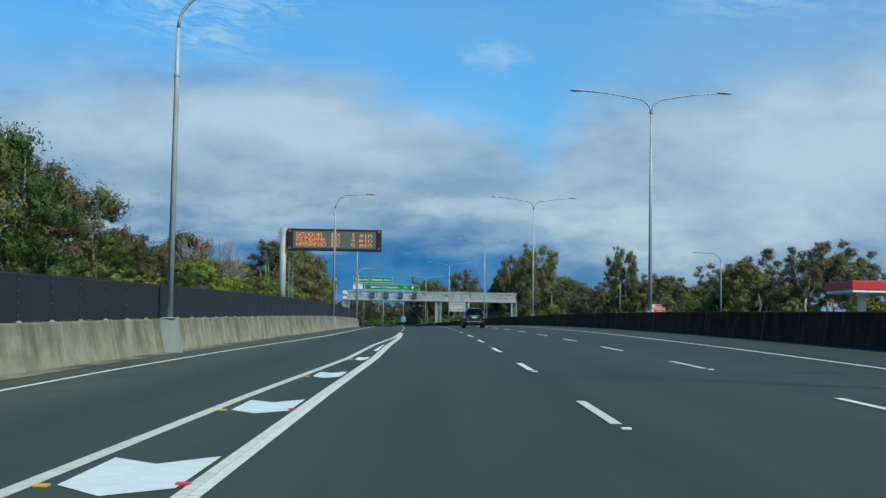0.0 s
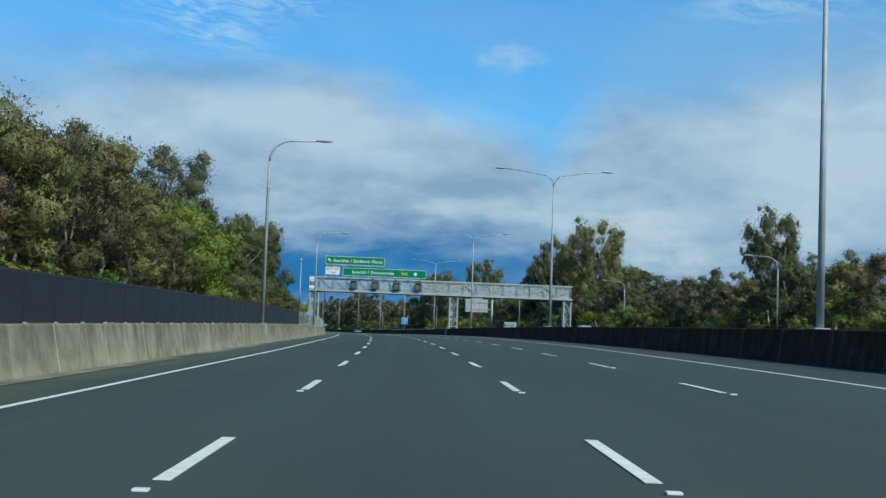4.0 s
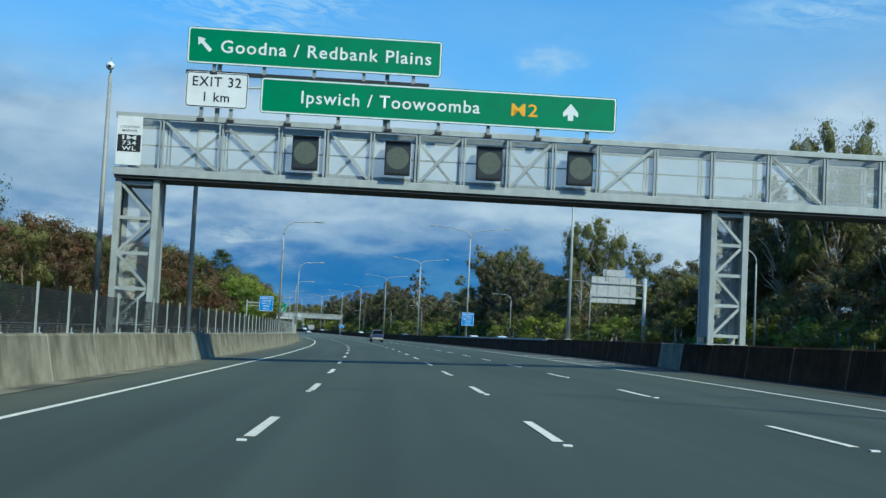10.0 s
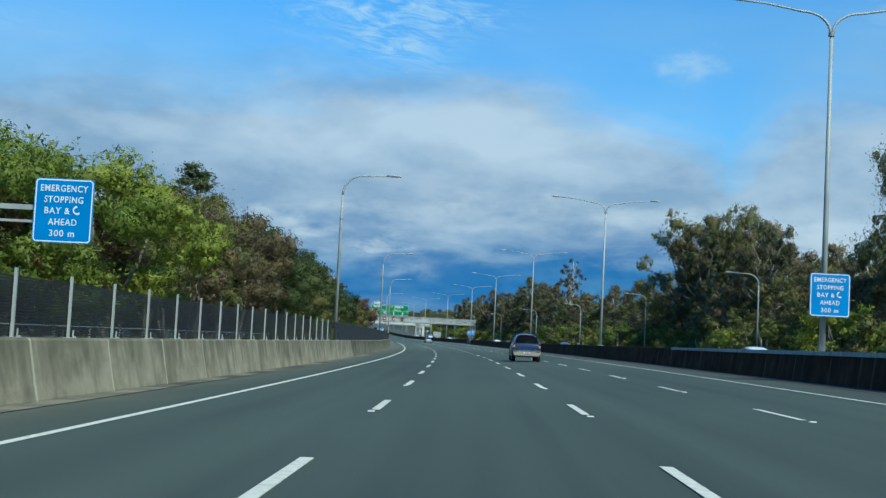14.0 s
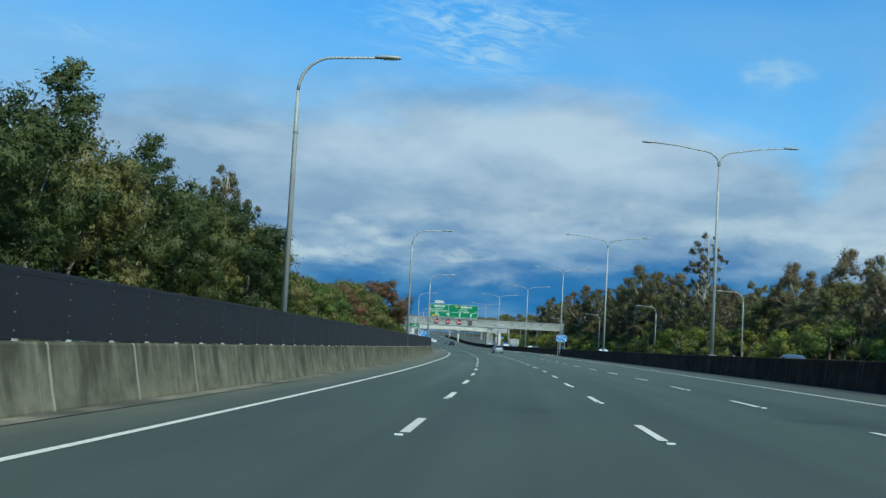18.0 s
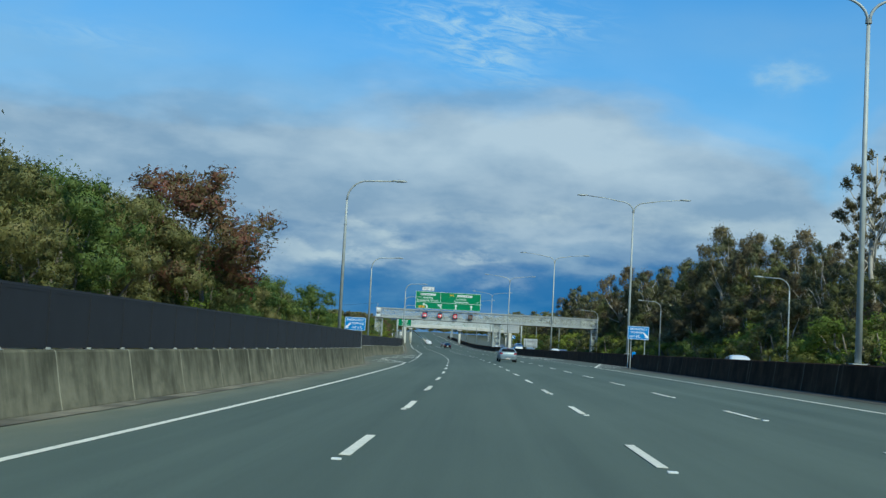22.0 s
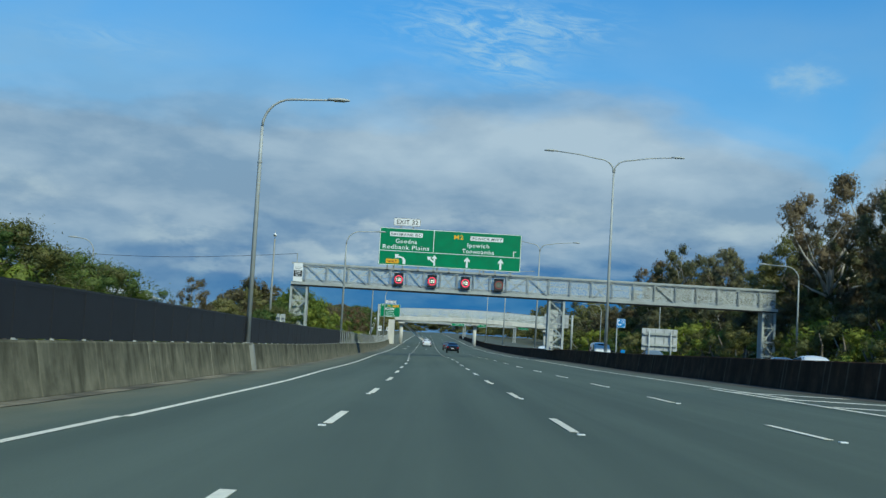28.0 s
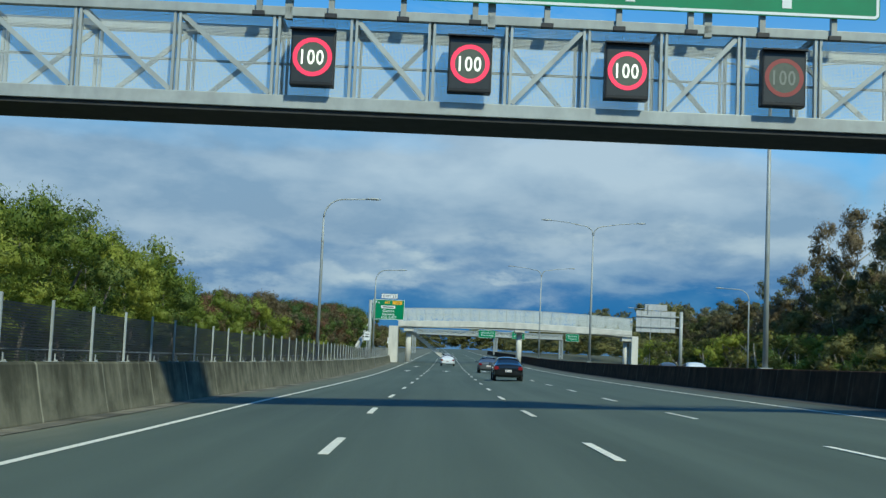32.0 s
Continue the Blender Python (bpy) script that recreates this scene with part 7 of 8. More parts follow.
RIGHT_TOP = ((-60, 9.5), (114, 8.8), (141, 11.0), (166, 11.2), (184, 9.6), (197, 12.4), (209, 10.8), (236, 11.4), (256, 11.4), (277, 11.2), (290, 9.8), (304, 11.5), (314, 14.0), (324, 16.5), (344, 17.5), (358, 19.0), (372, 18.4), (384, 16.0), (400, 13.2), (418, 13.4), (432, 12.6), (440, 13.0), (456, 13.6), (476, 14.2), (491, 15.0), (504, 17.0), (515, 21.0), (546, 22.5), (560, 15.5), (579, 15.0), (614, 16.0), (648, 15.0), (672, 16.0), (692, 16.2), (714, 20.5), (728, 20.5), (750, 19.2), (768, 19.3), (784, 15.0), (800, 19.8), (808, 20.0), (831, 17.4), (848, 17.0), (874, 18.6), (884, 12.5), (898, 18.6), (904, 14.5), (920, 18.0), (937, 15.0), (958, 12.5), (1000, 12), (1500, 17))


def right_wood():
    tops_s, tops_h = zip(*RIGHT_TOP)
    s = 147.0
    k = 0
    kinds = ("gum_b", "gum_e", "gum_a", "gum_c", "gum_e", "gum_d")
    while s < 1010:
        h = float(np.interp(s, tops_s, tops_h))
        # the wood stands further back beside the ramp
        back = float(np.interp(s, (300, 330), (4.2, 0.0)))
        e = 40.0 + back + 3.0 * tree_rng.random()
        if k % 5 in (0, 2):
            plant(("gum_a", "gum_c", "gum_d")[k % 3], s, e, h * (0.95 + 0.12 * tree_rng.random()), 0.95 if h > 15 else 1.15)
        else:
            plant(kinds[k % 6], s, e, h * (0.62 + 0.26 * tree_rng.random()), 1.1 if h > 15 else 1.2)
        plant(("under_b", "under_o", "under_b", "under_g")[k % 4], s + 3.2, e - 3.0, 5.0 + 3.6 * tree_rng.random() + 0.1 * h, 1.1)
        if k % 2 == 0:
            plant_back("gogb"[k // 2 % 4], s + 3, e + 9, h * (0.8 + 0.15 * tree_rng.random()), 1.5)
        plant(("shrub_d", "shrub_l", "shrub_y", "shrub_g", "shrub_y", "shrub_d", "shrub_l")[k % 7], s + 1.2, 34.2 + 1.4 * back + 2.2 * tree_rng.random(), 3.2 + 3.4 * tree_rng.random(), 1.25)
        s += 6.4 + 1.6 * tree_rng.random()
        k += 1


right_wood()
for s, h, wide in ((235, 16.6, 0.62), (331, 24.4, 0.78), (356, 23.2, 0.62), (459, 24.2, 0.75), (527, 24.0, 0.62)):
    plant("gum_w", s, 41.0 + 1.5 * tree_rng.random(), h, wide)
for k, (s, h) in enumerate(((366, 20.0), (376, 18.4), (419, 16.2), (508, 20), (530, 21.5), (538, 23), (545, 24.5), (713, 20), (726, 20.5), (735, 22.5), (750, 19.2), (768, 20.0), (800, 19.8), (815, 21), (831, 17.4), (874, 18.6), (896, 20.5), (920, 19))):
    plant(("gum_a", "gum_d", "gum_e", "gum_c")[k % 4], s, 39.5 + 2.5 * tree_rng.random(), h, 0.95)
for s, e, h in ((164, 54, 13.2), (172, 59, 13.6), (181, 65, 13.4), (158, 56, 10.5)):
    plant("gum_a", s, e, h, 1.1)
for s, e, h in ((146, 52, 4.2), (141, 56, 4.4), (150, 55, 4.6), (137, 53, 3.8)):
    plant("shrub_y", s, e, h, 1.3)
plant("bare", 673, 41, 26.0, 1.0)
plant("bare", 679, 42, 22.0, 0.9)
plant("bare", 446, 37, 15.5, 0.8)
# the woods that close the view far ahead
for k in range(46):
    s = 1030 + 16 * k
    plant_back("oob"[k % 3], s, -24 - 14 * tree_rng.random(), 8 + 4 * tree_rng.random(), 1.5)
    plant_back("gog"[k % 3], s, 44 + 16 * tree_rng.random(), 11 + 5 * tree_rng.random(), 1.5)
for k in range(44):
    a = k / 43
    plant_back("ogo"[k % 3], 1820 + 30 * math.sin(9 * a), -190 + 380 * a, 15 + 6 * tree_rng.random(), 2.0)
grow_back()


# ---- footbridge ----
def footbridge(s0):
    root = thing("footbridge", level(s0), "white concrete footbridge with grey mesh screens over the motorway", "footbridge")
    n = 12
    x0, x1 = -7.6, 28.0
    vs, fs = [], []
    for k in range(n + 1):
        t = k / n
        x = x0 + (x1 - x0) * t
        crown = 5.2 + 0.5 * math.sin(math.pi * t) - 0.15 * t
        for y, dz in ((-1.6, 0.0), (-1.6, 0.85), (-1.3, 0.92), (1.3, 0.92), (1.6, 0.85), (1.6, 0.0), (1.0, -0.15), (-1.0, -0.15)):
            vs.append((x, y, crown + dz))
    for k in range(n):
        for j in range(8):
            a, b = k * 8 + j, k * 8 + (j + 1) % 8
            fs.append((a, b, b + 8, a + 8))
    fs += [tuple(range(7, -1, -1)), tuple(range(n * 8, n * 8 + 8))]
    deck = part("deck", mesh_of("deck", vs, fs, CONC_WHITE), None, root, "pale concrete deck beam")
    part("band", a_box(x0, x1, -1.66, -1.61, 5.3, 5.42), CONC_PALE, deck)
    for side in (-1.45, 1.45):
        for k in range(27):
            t = k / 26
            x = x0 + (x1 - x0) * t
            z = 6.1 + 0.5 * math.sin(math.pi * t) - 0.15 * t
            part("screen_post", a_box(x - 0.04, x + 0.04, side - 0.04, side + 0.04, z, z + 1.95), GALV, root)
            if k < 26:
                t2 = (k + 1) / 26
                xb = x0 + (x1 - x0) * t2
                zb = 6.1 + 0.5 * math.sin(math.pi * t2) - 0.15 * t2
                part("screen_rail", beam((x, side, z + 1.93), (xb, side, zb + 1.93), 0.07, 0.06), GALV, root)
                part("screen_rail", beam((x, side, z + 1.0), (xb, side, zb + 1.0), 0.05, 0.05), GALV, root)
                me = mesh_of("screen_mesh", [(x, side, z), (xb, side, zb), (xb, side, zb + 1.9), (x, side, z + 1.9)], [(0, 1, 2, 3)], MESH_G)
                lay = me.uv_layers.new(name="metres")
                for i, p in enumerate(((x, z), (xb, zb), (xb, zb + 1.9), (x, z + 1.9))):
                    lay.data[i].uv = p
                part("screen_mesh", me, None, root)
    for x, top in ((-6.0, 5.2), (10.95, 5.55), (27.3, 5.0)):
        part("pier", bar([(x, 0, -0.6), (x, 0, top - 0.5)], 0.42, 16), CONC_WHITE, root, smooth=True)
        part("pier_head", a_box(x - 0.75, x + 0.75, -1.3, 1.3, top - 0.6, top + 0.05, 0.05), CONC_WHITE, root)
    # stair and ramp at the left end
    for k in range(14):
        part("stair_step", a_box(-6.2 + 0.45 * k, -5.75 + 0.45 * k, 2.0, 3.8, 5.0 - 0.33 * k, 5.18 - 0.33 * k), CONC_WHITE, root)
    part("stair_beam", beam((-6.2, 2.1, 4.9), (0.1, 2.1, 0.3), 0.4, 0.2), CONC_WHITE, root)
    part("stair_rail", beam((-6.2, 2.0, 6.2), (0.1, 2.0, 1.5), 0.08, 0.06), GALV, root)
    part("abutment", a_box(-9.0, -7.6, -1.7, 1.7, -0.5, 5.3, 0.05), CONC_WHITE, root)
    part("ramp_wall", beam((-12, -1.9, 5.2), (-12, -30, 1.0), 0.9, 0.3), CONC_WHITE, root)
    part("tower", a_box(28.0, 29.0, -1.5, 1.5, -0.5, 5.2, 0.06), CONC_WHITE, root)


footbridge(985.0)


# ---- exit sign before the footbridge ----
def exit_sign(s0):
    root = thing("exit_sign", level(s0), "green exit direction sign on a steel mast beside the road", "road sign")
    sg = board("sheet", root, -10.2, -5.95, 5.72, 8.42, SIGN_G, r=0.15, w=0.06)
    letters(sg, "To", -9.9, -9.3, 8.02, 0.3, SIGN_W, -0.013)
    letters(sg, "M2", -8.6, -7.9, 8.02, 0.32, SIGN_Y, -0.013)
    tp = part("toll_plate", rounded(-7.55, -6.3, 7.8, 8.24, 0.05, -0.014, -0.006), SIGN_Y, sg)
    letters(tp, "TOLL", -7.35, -6.5, 8.02, 0.24, SIGN_K, -0.018)
    np_ = part("name_plate", rounded(-9.1, -7.2, 7.22, 7.6, 0.05, -0.014, -0.006), SIGN_W, sg)
    part("bar", a_box(-8.9, -7.4, -0.018, -0.012, 7.34, 7.48), SIGN_K, np_)
    letters(sg, "Gailes", -8.85, -7.3, 6.92, 0.32, SIGN_W, -0.013)
    letters(sg, "Camira", -8.9, -7.25, 6.48, 0.32, SIGN_W, -0.013)
    letters(sg, "USE EXIT", -9.0, -7.0, 6.04, 0.3, SIGN_W, -0.013)
    ex = board("exit_number", root, -9.1, -6.9, 8.55, 9.2, SIGN_W, SIGN_K, r=0.06, w=0.03)
    letters(ex, "EXIT 33", -8.85, -7.15, 8.88, 0.34, SIGN_K, -0.013)
    part("mast", bar([(-10.5, 0.4, -0.6), (-10.5, 0.4, 8.3)], 0.24, 14), GALV, root, smooth=True)
    part("arm", a_box(-10.5, -6.4, 0.2, 0.5, 6.4, 6.7), GALV_D, root)
    part("arm", a_box(-10.5, -6.4, 0.2, 0.5, 7.6, 7.9), GALV_D, root)


exit_sign(960.0)


def speed_plate(m):
    root = thing("speed_sign", m, "small white roadside sign on a post", "road sign")
    b = board("sheet", root, -0.35, 0.35, 2.2, 3.2, SIGN_W, SIGN_K, r=0.05, w=0.02)
    part("bar", a_box(-0.2, 0.2, -0.016, -0.01, 2.85, 2.95), SIGN_K, b)
    part("bar", a_box(-0.2, 0.2, -0.016, -0.01, 2.55, 2.7), SIGN_K, b)
    part("post", bar([(0, 0.06, -0.3), (0, 0.06, 3.1)], 0.04, 8), GALV, root)


speed_plate(across(930, -8.9, 0.7))
back_of_sign(across(795, -12.3, 0.3), 0.75, 1.95, 2.85, (0.0,), "grey back of a small road sign on a post")
speed_plate(across(1000, -9.6, 0.6))


# ---- gantry far ahead with small green boards ----
g3 = gantry(1120.0, -9.0, 30.0, ((-9.2, -8.2, 0.3), (12.0, 13.0, 0.6), (29.0, 30.0, 0.3)), 5.2, 6.6, "distant grey steel sign gantry beyond the footbridge", None)
for x0, x1, words in ((8.0, 12.4, ("Ipswich", "Toowoomba")), (16.6, 20.0, ("Gailes", "Camira")), (30.6, 34.0, ("Ipswich", "Toowoomba"))):
    sg = board("direction_sign", g3, x0, x1, 4.9, 6.9, SIGN_G, y=FRONT - 0.2, label="small green direction sign")
    for k, t in enumerate(words):
        letters(sg, t, x0 + 0.6, x1 - 0.6, 6.3 - 0.7 * k, 0.35, SIGN_W, FRONT - 0.213)


# ---- buildings beyond the trees ----
def shed(m, w, d, h, label):
    root = thing("warehouse", m, label, "building")
    part("wall", a_box(-w / 2, w / 2, -d / 2, d / 2, -0.5, h), surface("painted_cladding", (0.72, 0.73, 0.74), (0.62, 0.63, 0.64), 0.6, scale=0.6, rand=0.0), root)
    bm = bmesh.new()
    vs = [(-w / 2 - 0.4, -d / 2 - 0.4, h), (w / 2 + 0.4, -d / 2 - 0.4, h), (w / 2 + 0.4, d / 2 + 0.4, h), (-w / 2 - 0.4, d / 2 + 0.4, h), (-w / 2 - 0.4, 0, h + 1.6), (w / 2 + 0.4, 0, h + 1.6)]
    q = [bm.verts.new(v) for v in vs]
    for f in ((0, 1, 5, 4), (2, 3, 4, 5), (0, 4, 3), (1, 2, 5), (0, 3, 2, 1)):
        bm.faces.new([q[i] for i in f])
    part("roof", bm, surface("white_roof_sheet", (0.8, 0.8, 0.8), (0.7, 0.7, 0.7), 0.5, scale=0.5, rand=0.0), root)
    for k in range(5):
        x = -w / 2 + w * (k + 0.5) / 5
        wd = part("window", a_box(x - 0.9, x + 0.9, -d / 2 - 0.04, -d / 2 + 0.02, h - 2.0, h - 1.0), GLASS, root)
        part("frame", a_box(x - 1.0, x + 1.0, -d / 2 - 0.02, -d / 2 + 0.015, h - 2.1, h - 0.9), SIGN_BACK, wd)


shed(across(938, -73, 0), 26, 82, 7.3, "long white warehouse beyond the roadside trees")
shed(across(715, -45, 0), 20, 30, 5.0, "white shed roof beyond the roadside trees")


def service_station(m):
    root = thing("service_station", m, "red and white canopy of a service station beyond the trees", "building")
    part("canopy", a_box(-7, 7, -4, 4, 4.3, 4.6, 0.03), SIGN_W, root)
    part("fascia", a_box(-7.1, 7.1, -4.1, 4.1, 4.6, 5.5, 0.05), SIGN_R, root, "red canopy fascia")
    part("emblem", a_box(2.6, 3.4, -4.14, -4.1, 4.8, 5.3), SIGN_W, root)
    for x in (-4.6, 4.6):
        part("column", a_box(x - 0.35, x + 0.35, -0.35, 0.35, -0.3, 4.3, 0.03), SIGN_W, root)


service_station(across(130, 50.5, 0.0))


# ---- cable from the mast to the second gantry ----
cb = thing("overhead_cable", Matrix(), "thin dark overhead cable between masts", "cable")
a, b = spot(806, -48, 8.9), spot(818.0, -13.4, 9.6)
part("cable", bar([a.lerp(b, t) - Vector((0, 0, 1.2 * math.sin(math.pi * t))) for t in np.linspace(0, 1, 13)], 0.02, 5), BLACK, cb)
m_ = thing("cable_pole", Matrix.Translation(spot(806, -48, 0)), "timber cable pole among the trees", "pole")
part("pole", bar([(0, 0, -0.4), (0, 0, 9.0)], [0.17, 0.12], 10), BARK, m_)
for s, e in ((735, -30), (808, -31)):
    single_lamp(Matrix.Translation(spot(s, e, -0.1)) @ Matrix.Rotation(heading(s), 4, "Z"), 7.2 if s < 800 else 9.4, 2.2, 1 if s < 800 else -1, "slim street lamp of the side street beyond the trees", "side street lamps", pedestal=False)


# ---- vehicles ----
def wheel(parent, x, y, r, wide, side):
    hub = part("wheel", bar([(x - side * wide * 0.5, y, r), (x + side * wide * 0.5, y, r)], r * 0.62, 20), TRIM, parent)
    bm = bmesh.new()
    n = 28
    prof = ((-0.5, 0.66), (-0.5, 0.9), (-0.38, 0.985), (0.38, 0.985), (0.5, 0.9), (0.5, 0.66))
    rings = [[bm.verts.new((x + side * wide * a, y + r * b * math.cos(2 * math.pi * k / n), r + r * b * math.sin(2 * math.pi * k / n))) for k in range(n)] for a, b in prof]
    for a, b in zip(rings, rings[1:]):
        for k in range(n):
            bm.faces.new((a[k], a[(k + 1) % n], b[(k + 1) % n], b[k]))
    bmesh.ops.recalc_face_normals(bm, faces=bm.faces)
    part("tyre", bm, RUBBER, hub, smooth=True)
    bm = bmesh.new()
    xo = x + side * wide * 0.5
    for k in range(10):
        a = 2 * math.pi * k / 10
        w = 0.1 if k % 2 else 0.16
        pts = [(0.12, a - w * 1.6), (0.6, a - w * 0.55), (0.6, a + w * 0.55), (0.12, a + w * 1.6)]
        q = [bm.verts.new((xo + side * 0.005, y + r * p * math.cos(t), r + r * p * math.sin(t))) for p, t in pts]
        bm.faces.new(q)
    rim_r = [[bm.verts.new((xo + side * 0.012 * (1 - j), y + r * p * math.cos(2 * math.pi * k / n), r + r * p * math.sin(2 * math.pi * k / n))) for k in range(n)] for j, p in enumerate((0.57, 0.67))]
    for k in range(n):
        bm.faces.new((rim_r[0][k], rim_r[0][(k + 1) % n], rim_r[1][(k + 1) % n], rim_r[1][k]))
    bmesh.ops.recalc_face_normals(bm, faces=bm.faces)
    part("rim", bm, ALLOY, hub)


def ring_of(st):
    """Half outline of the body at one station, from the sill round to the roof's middle."""
    y, w, zb, zs, belt, top, wt_, bow = st
    return [(w * 0.86, y, zb), (w * 0.955, y, zb + 0.08), (w, y, zs), (w * 0.995, y, zs + (belt - zs) * 0.55), (w * 0.955, y, belt), (wt_ + (w * 0.955 - wt_) * 0.12, y, top - (top - belt) * 0.12 - 0.02 * bow), (wt_ * 0.86, y, top - 0.012 * bow), (wt_ * 0.45, y, top + 0.018 * bow), (0.0, y, top + 0.03 * bow)]


def car_body(stations, material, root, name="body", label=""):
    """The shell: outlines joined from tail to nose, smooth, closed below."""
    bm = bmesh.new()
    rings = []
    for st in stations:
        half = ring_of(st)
        full = [(-x, y, z) for x, y, z in half] + [(x, y, z) for x, y, z in half[-2::-1]]
        rings.append([bm.verts.new(p) for p in full])
    for a, b in zip(rings, rings[1:]):
        for k in range(len(a) - 1):
            bm.faces.new((a[k], a[k + 1], b[k + 1], b[k]))
        bm.faces.new((a[-1], a[0], b[0], b[-1]))
    bm.faces.new(rings[0])
    bm.faces.new(rings[-1][::-1])
    bmesh.ops.recalc_face_normals(bm, faces=bm.faces)
    ob = part(name, bm, material, root, label, smooth=True)
    mod = ob.modifiers.new("round", "SUBSURF")
    mod.levels = mod.render_levels = 2
    return ob


def lerp_ring(stations, y, k):
    ys = [s[0] for s in stations]
    pts = [ring_of(s)[k] for s in stations]
    return Vector([float(np.interp(y, ys, [p[i] for p in pts])) for i in range(3)])


def side_glass(stations, root, y0, y1, cut0, cut1, side, name="side_window"):
    """A side pane laid 6 mm over the shell, between belt and roof; cut: how far its upper corners draw in."""
    bm = bmesh.new()
    n = 6
    lo, hi = [], []
    for k in range(n + 1):
        t = k / n
        yl = y0 + (y1 - y0) * t
        yh = (y0 + cut0) + (y1 - cut1 - y0 - cut0) * t
        a = lerp_ring(stations, yl, 4).lerp(lerp_ring(stations, yl, 5), 0.06)
        b = lerp_ring(stations, yh, 4).lerp(lerp_ring(stations, yh, 5), 0.93)
        lo.append(bm.verts.new((side * (a.x + 0.008), yl, a.z)))
        hi.append(bm.verts.new((side * (b.x + 0.02), yh, b.z)))
    for k in range(n):
        bm.faces.new((lo[k], lo[k + 1], hi[k + 1], hi[k]))
    bmesh.ops.solidify(bm, geom=bm.faces[:], thickness=0.006)
    bmesh.ops.recalc_face_normals(bm, faces=bm.faces)
    part(name, bm, GLASS, root, "dark tinted glass")


def end_glass(root, z0, z1, y0, y1, w0, w1, bulge, name, inset=0.0):
    """Front or rear screen: a curved pane between two heights."""
    bm = bmesh.new()
    nx, nz = 10, 5
    g = []
    for j in range(nz + 1):
        t = j / nz
        row = []
        for i in range(nx + 1):
            u = -1 + 2 * i / nx
            w = w0 + (w1 - w0) * t
            row.append(bm.verts.new((u * w, y0 + (y1 - y0) * t + bulge * u * u, z0 + (z1 - z0) * t - 0.02 * u * u * (1 if t > 0.9 else 0))))
        g.append(row)
    for j in range(nz):
        for i in range(nx):
            bm.faces.new((g[j][i], g[j][i + 1], g[j + 1][i + 1], g[j + 1][i]))
    bmesh.ops.solidify(bm, geom=bm.faces[:], thickness=0.008)
    bmesh.ops.recalc_face_normals(bm, faces=bm.faces)
    return part(name, bm, GLASS, root, "dark tinted glass", smooth=True)


def blob(pts, depth, bevel=0.012):
    """A small moulded piece: a flat figure (x, z) pushed along y and rounded."""
    bm = bmesh.new()
    f = [bm.verts.new((x, 0, z)) for x, z in pts]
    b = [bm.verts.new((x, depth, z)) for x, z in pts]
    m = len(pts)
    fs = [bm.faces.new(f), bm.faces.new(b[::-1])]
    for k in range(m):
        fs.append(bm.faces.new((f[k], b[k], b[(k + 1) % m], f[(k + 1) % m])))
    bmesh.ops.recalc_face_normals(bm, faces=bm.faces)
    if bevel:
        bmesh.ops.bevel(bm, geom=[e_ for e_ in bm.edges], offset=bevel, segments=2, profile=0.6, affect="EDGES")
    return bm


def mirrored(pts, side):
    return [(side * x, z) for x, z in (pts if side > 0 else pts[::-1])]


def number_plate(root, z, y, w=0.37, ink=PLATE_T):
    p = part("number_plate", a_box(-w / 2, w / 2, y - 0.012, y, z - 0.067, z + 0.067, 0.006), PLATE, root)
    for k, x in enumerate((-0.115, -0.07, -0.025, 0.045, 0.085, 0.125)):
        part("bar", a_box(x - 0.014, x + 0.014, y - 0.016, y - 0.011, z - 0.035, z + 0.035), ink, p)


def door_mirror(root, x, y, z, side, material):
    mr = part("door_mirror", a_box(side * x - 0.11, side * x + 0.11, y - 0.05, y + 0.09, z - 0.065, z + 0.075, 0.03), material, root, smooth=True)
    part("mirror_glass", a_box(side * x - 0.085, side * x + 0.085, y - 0.056, y - 0.048, z - 0.045, z + 0.055), CHROME, mr)


def arch(root, x, y, r, side, material):
    """Flat dark disc that stands for the shaded hollow of the wheel well, with a lip round it."""
    bm = bmesh.new()
    n = 18
    a = [bm.verts.new((side * (x + 0.002), y, r * 0.5))]
    rim_ = [bm.verts.new((side * (x + 0.002), y + r * 1.12 * math.cos(math.pi * k / n), max(r + r * 1.12 * math.sin(math.pi * k / n) - 0.0, 0.22))) for k in range(n + 1)]
    for k in range(n):
        bm.faces.new((a[0], rim_[k], rim_[k + 1]))
    bmesh.ops.solidify(bm, geom=bm.faces[:], thickness=0.01)
    part("wheel_well", bm, TRIM, root)
    pts = [(side * (x + 0.004), y + r * 1.15 * math.cos(math.pi * (k / n) * 1.06 - 0.09), r + r * 1.15 * math.sin(math.pi * (k / n) * 1.06 - 0.09)) for k in range(n + 1)]
    part("arch_lip", bar(pts, 0.012, 6), material, root, smooth=True)


def smooth_loop(pts, n=5):
    """A closed outline rounded through its corner points."""
    out = []
    m = len(pts)
    for i in range(m):
        p0, p1, p2, p3 = (pts[(i + k - 1) % m] for k in range(4))
        for j in range(n):
            t = j / n
            out.append(tuple(0.5 * (2 * b + (c - a) * t + (2 * a - 5 * b + 4 * c - d) * t * t + (3 * b - a - 3 * c + d) * t ** 3) for a, b, c, d in zip(p0, p1, p2, p3)))
    return out


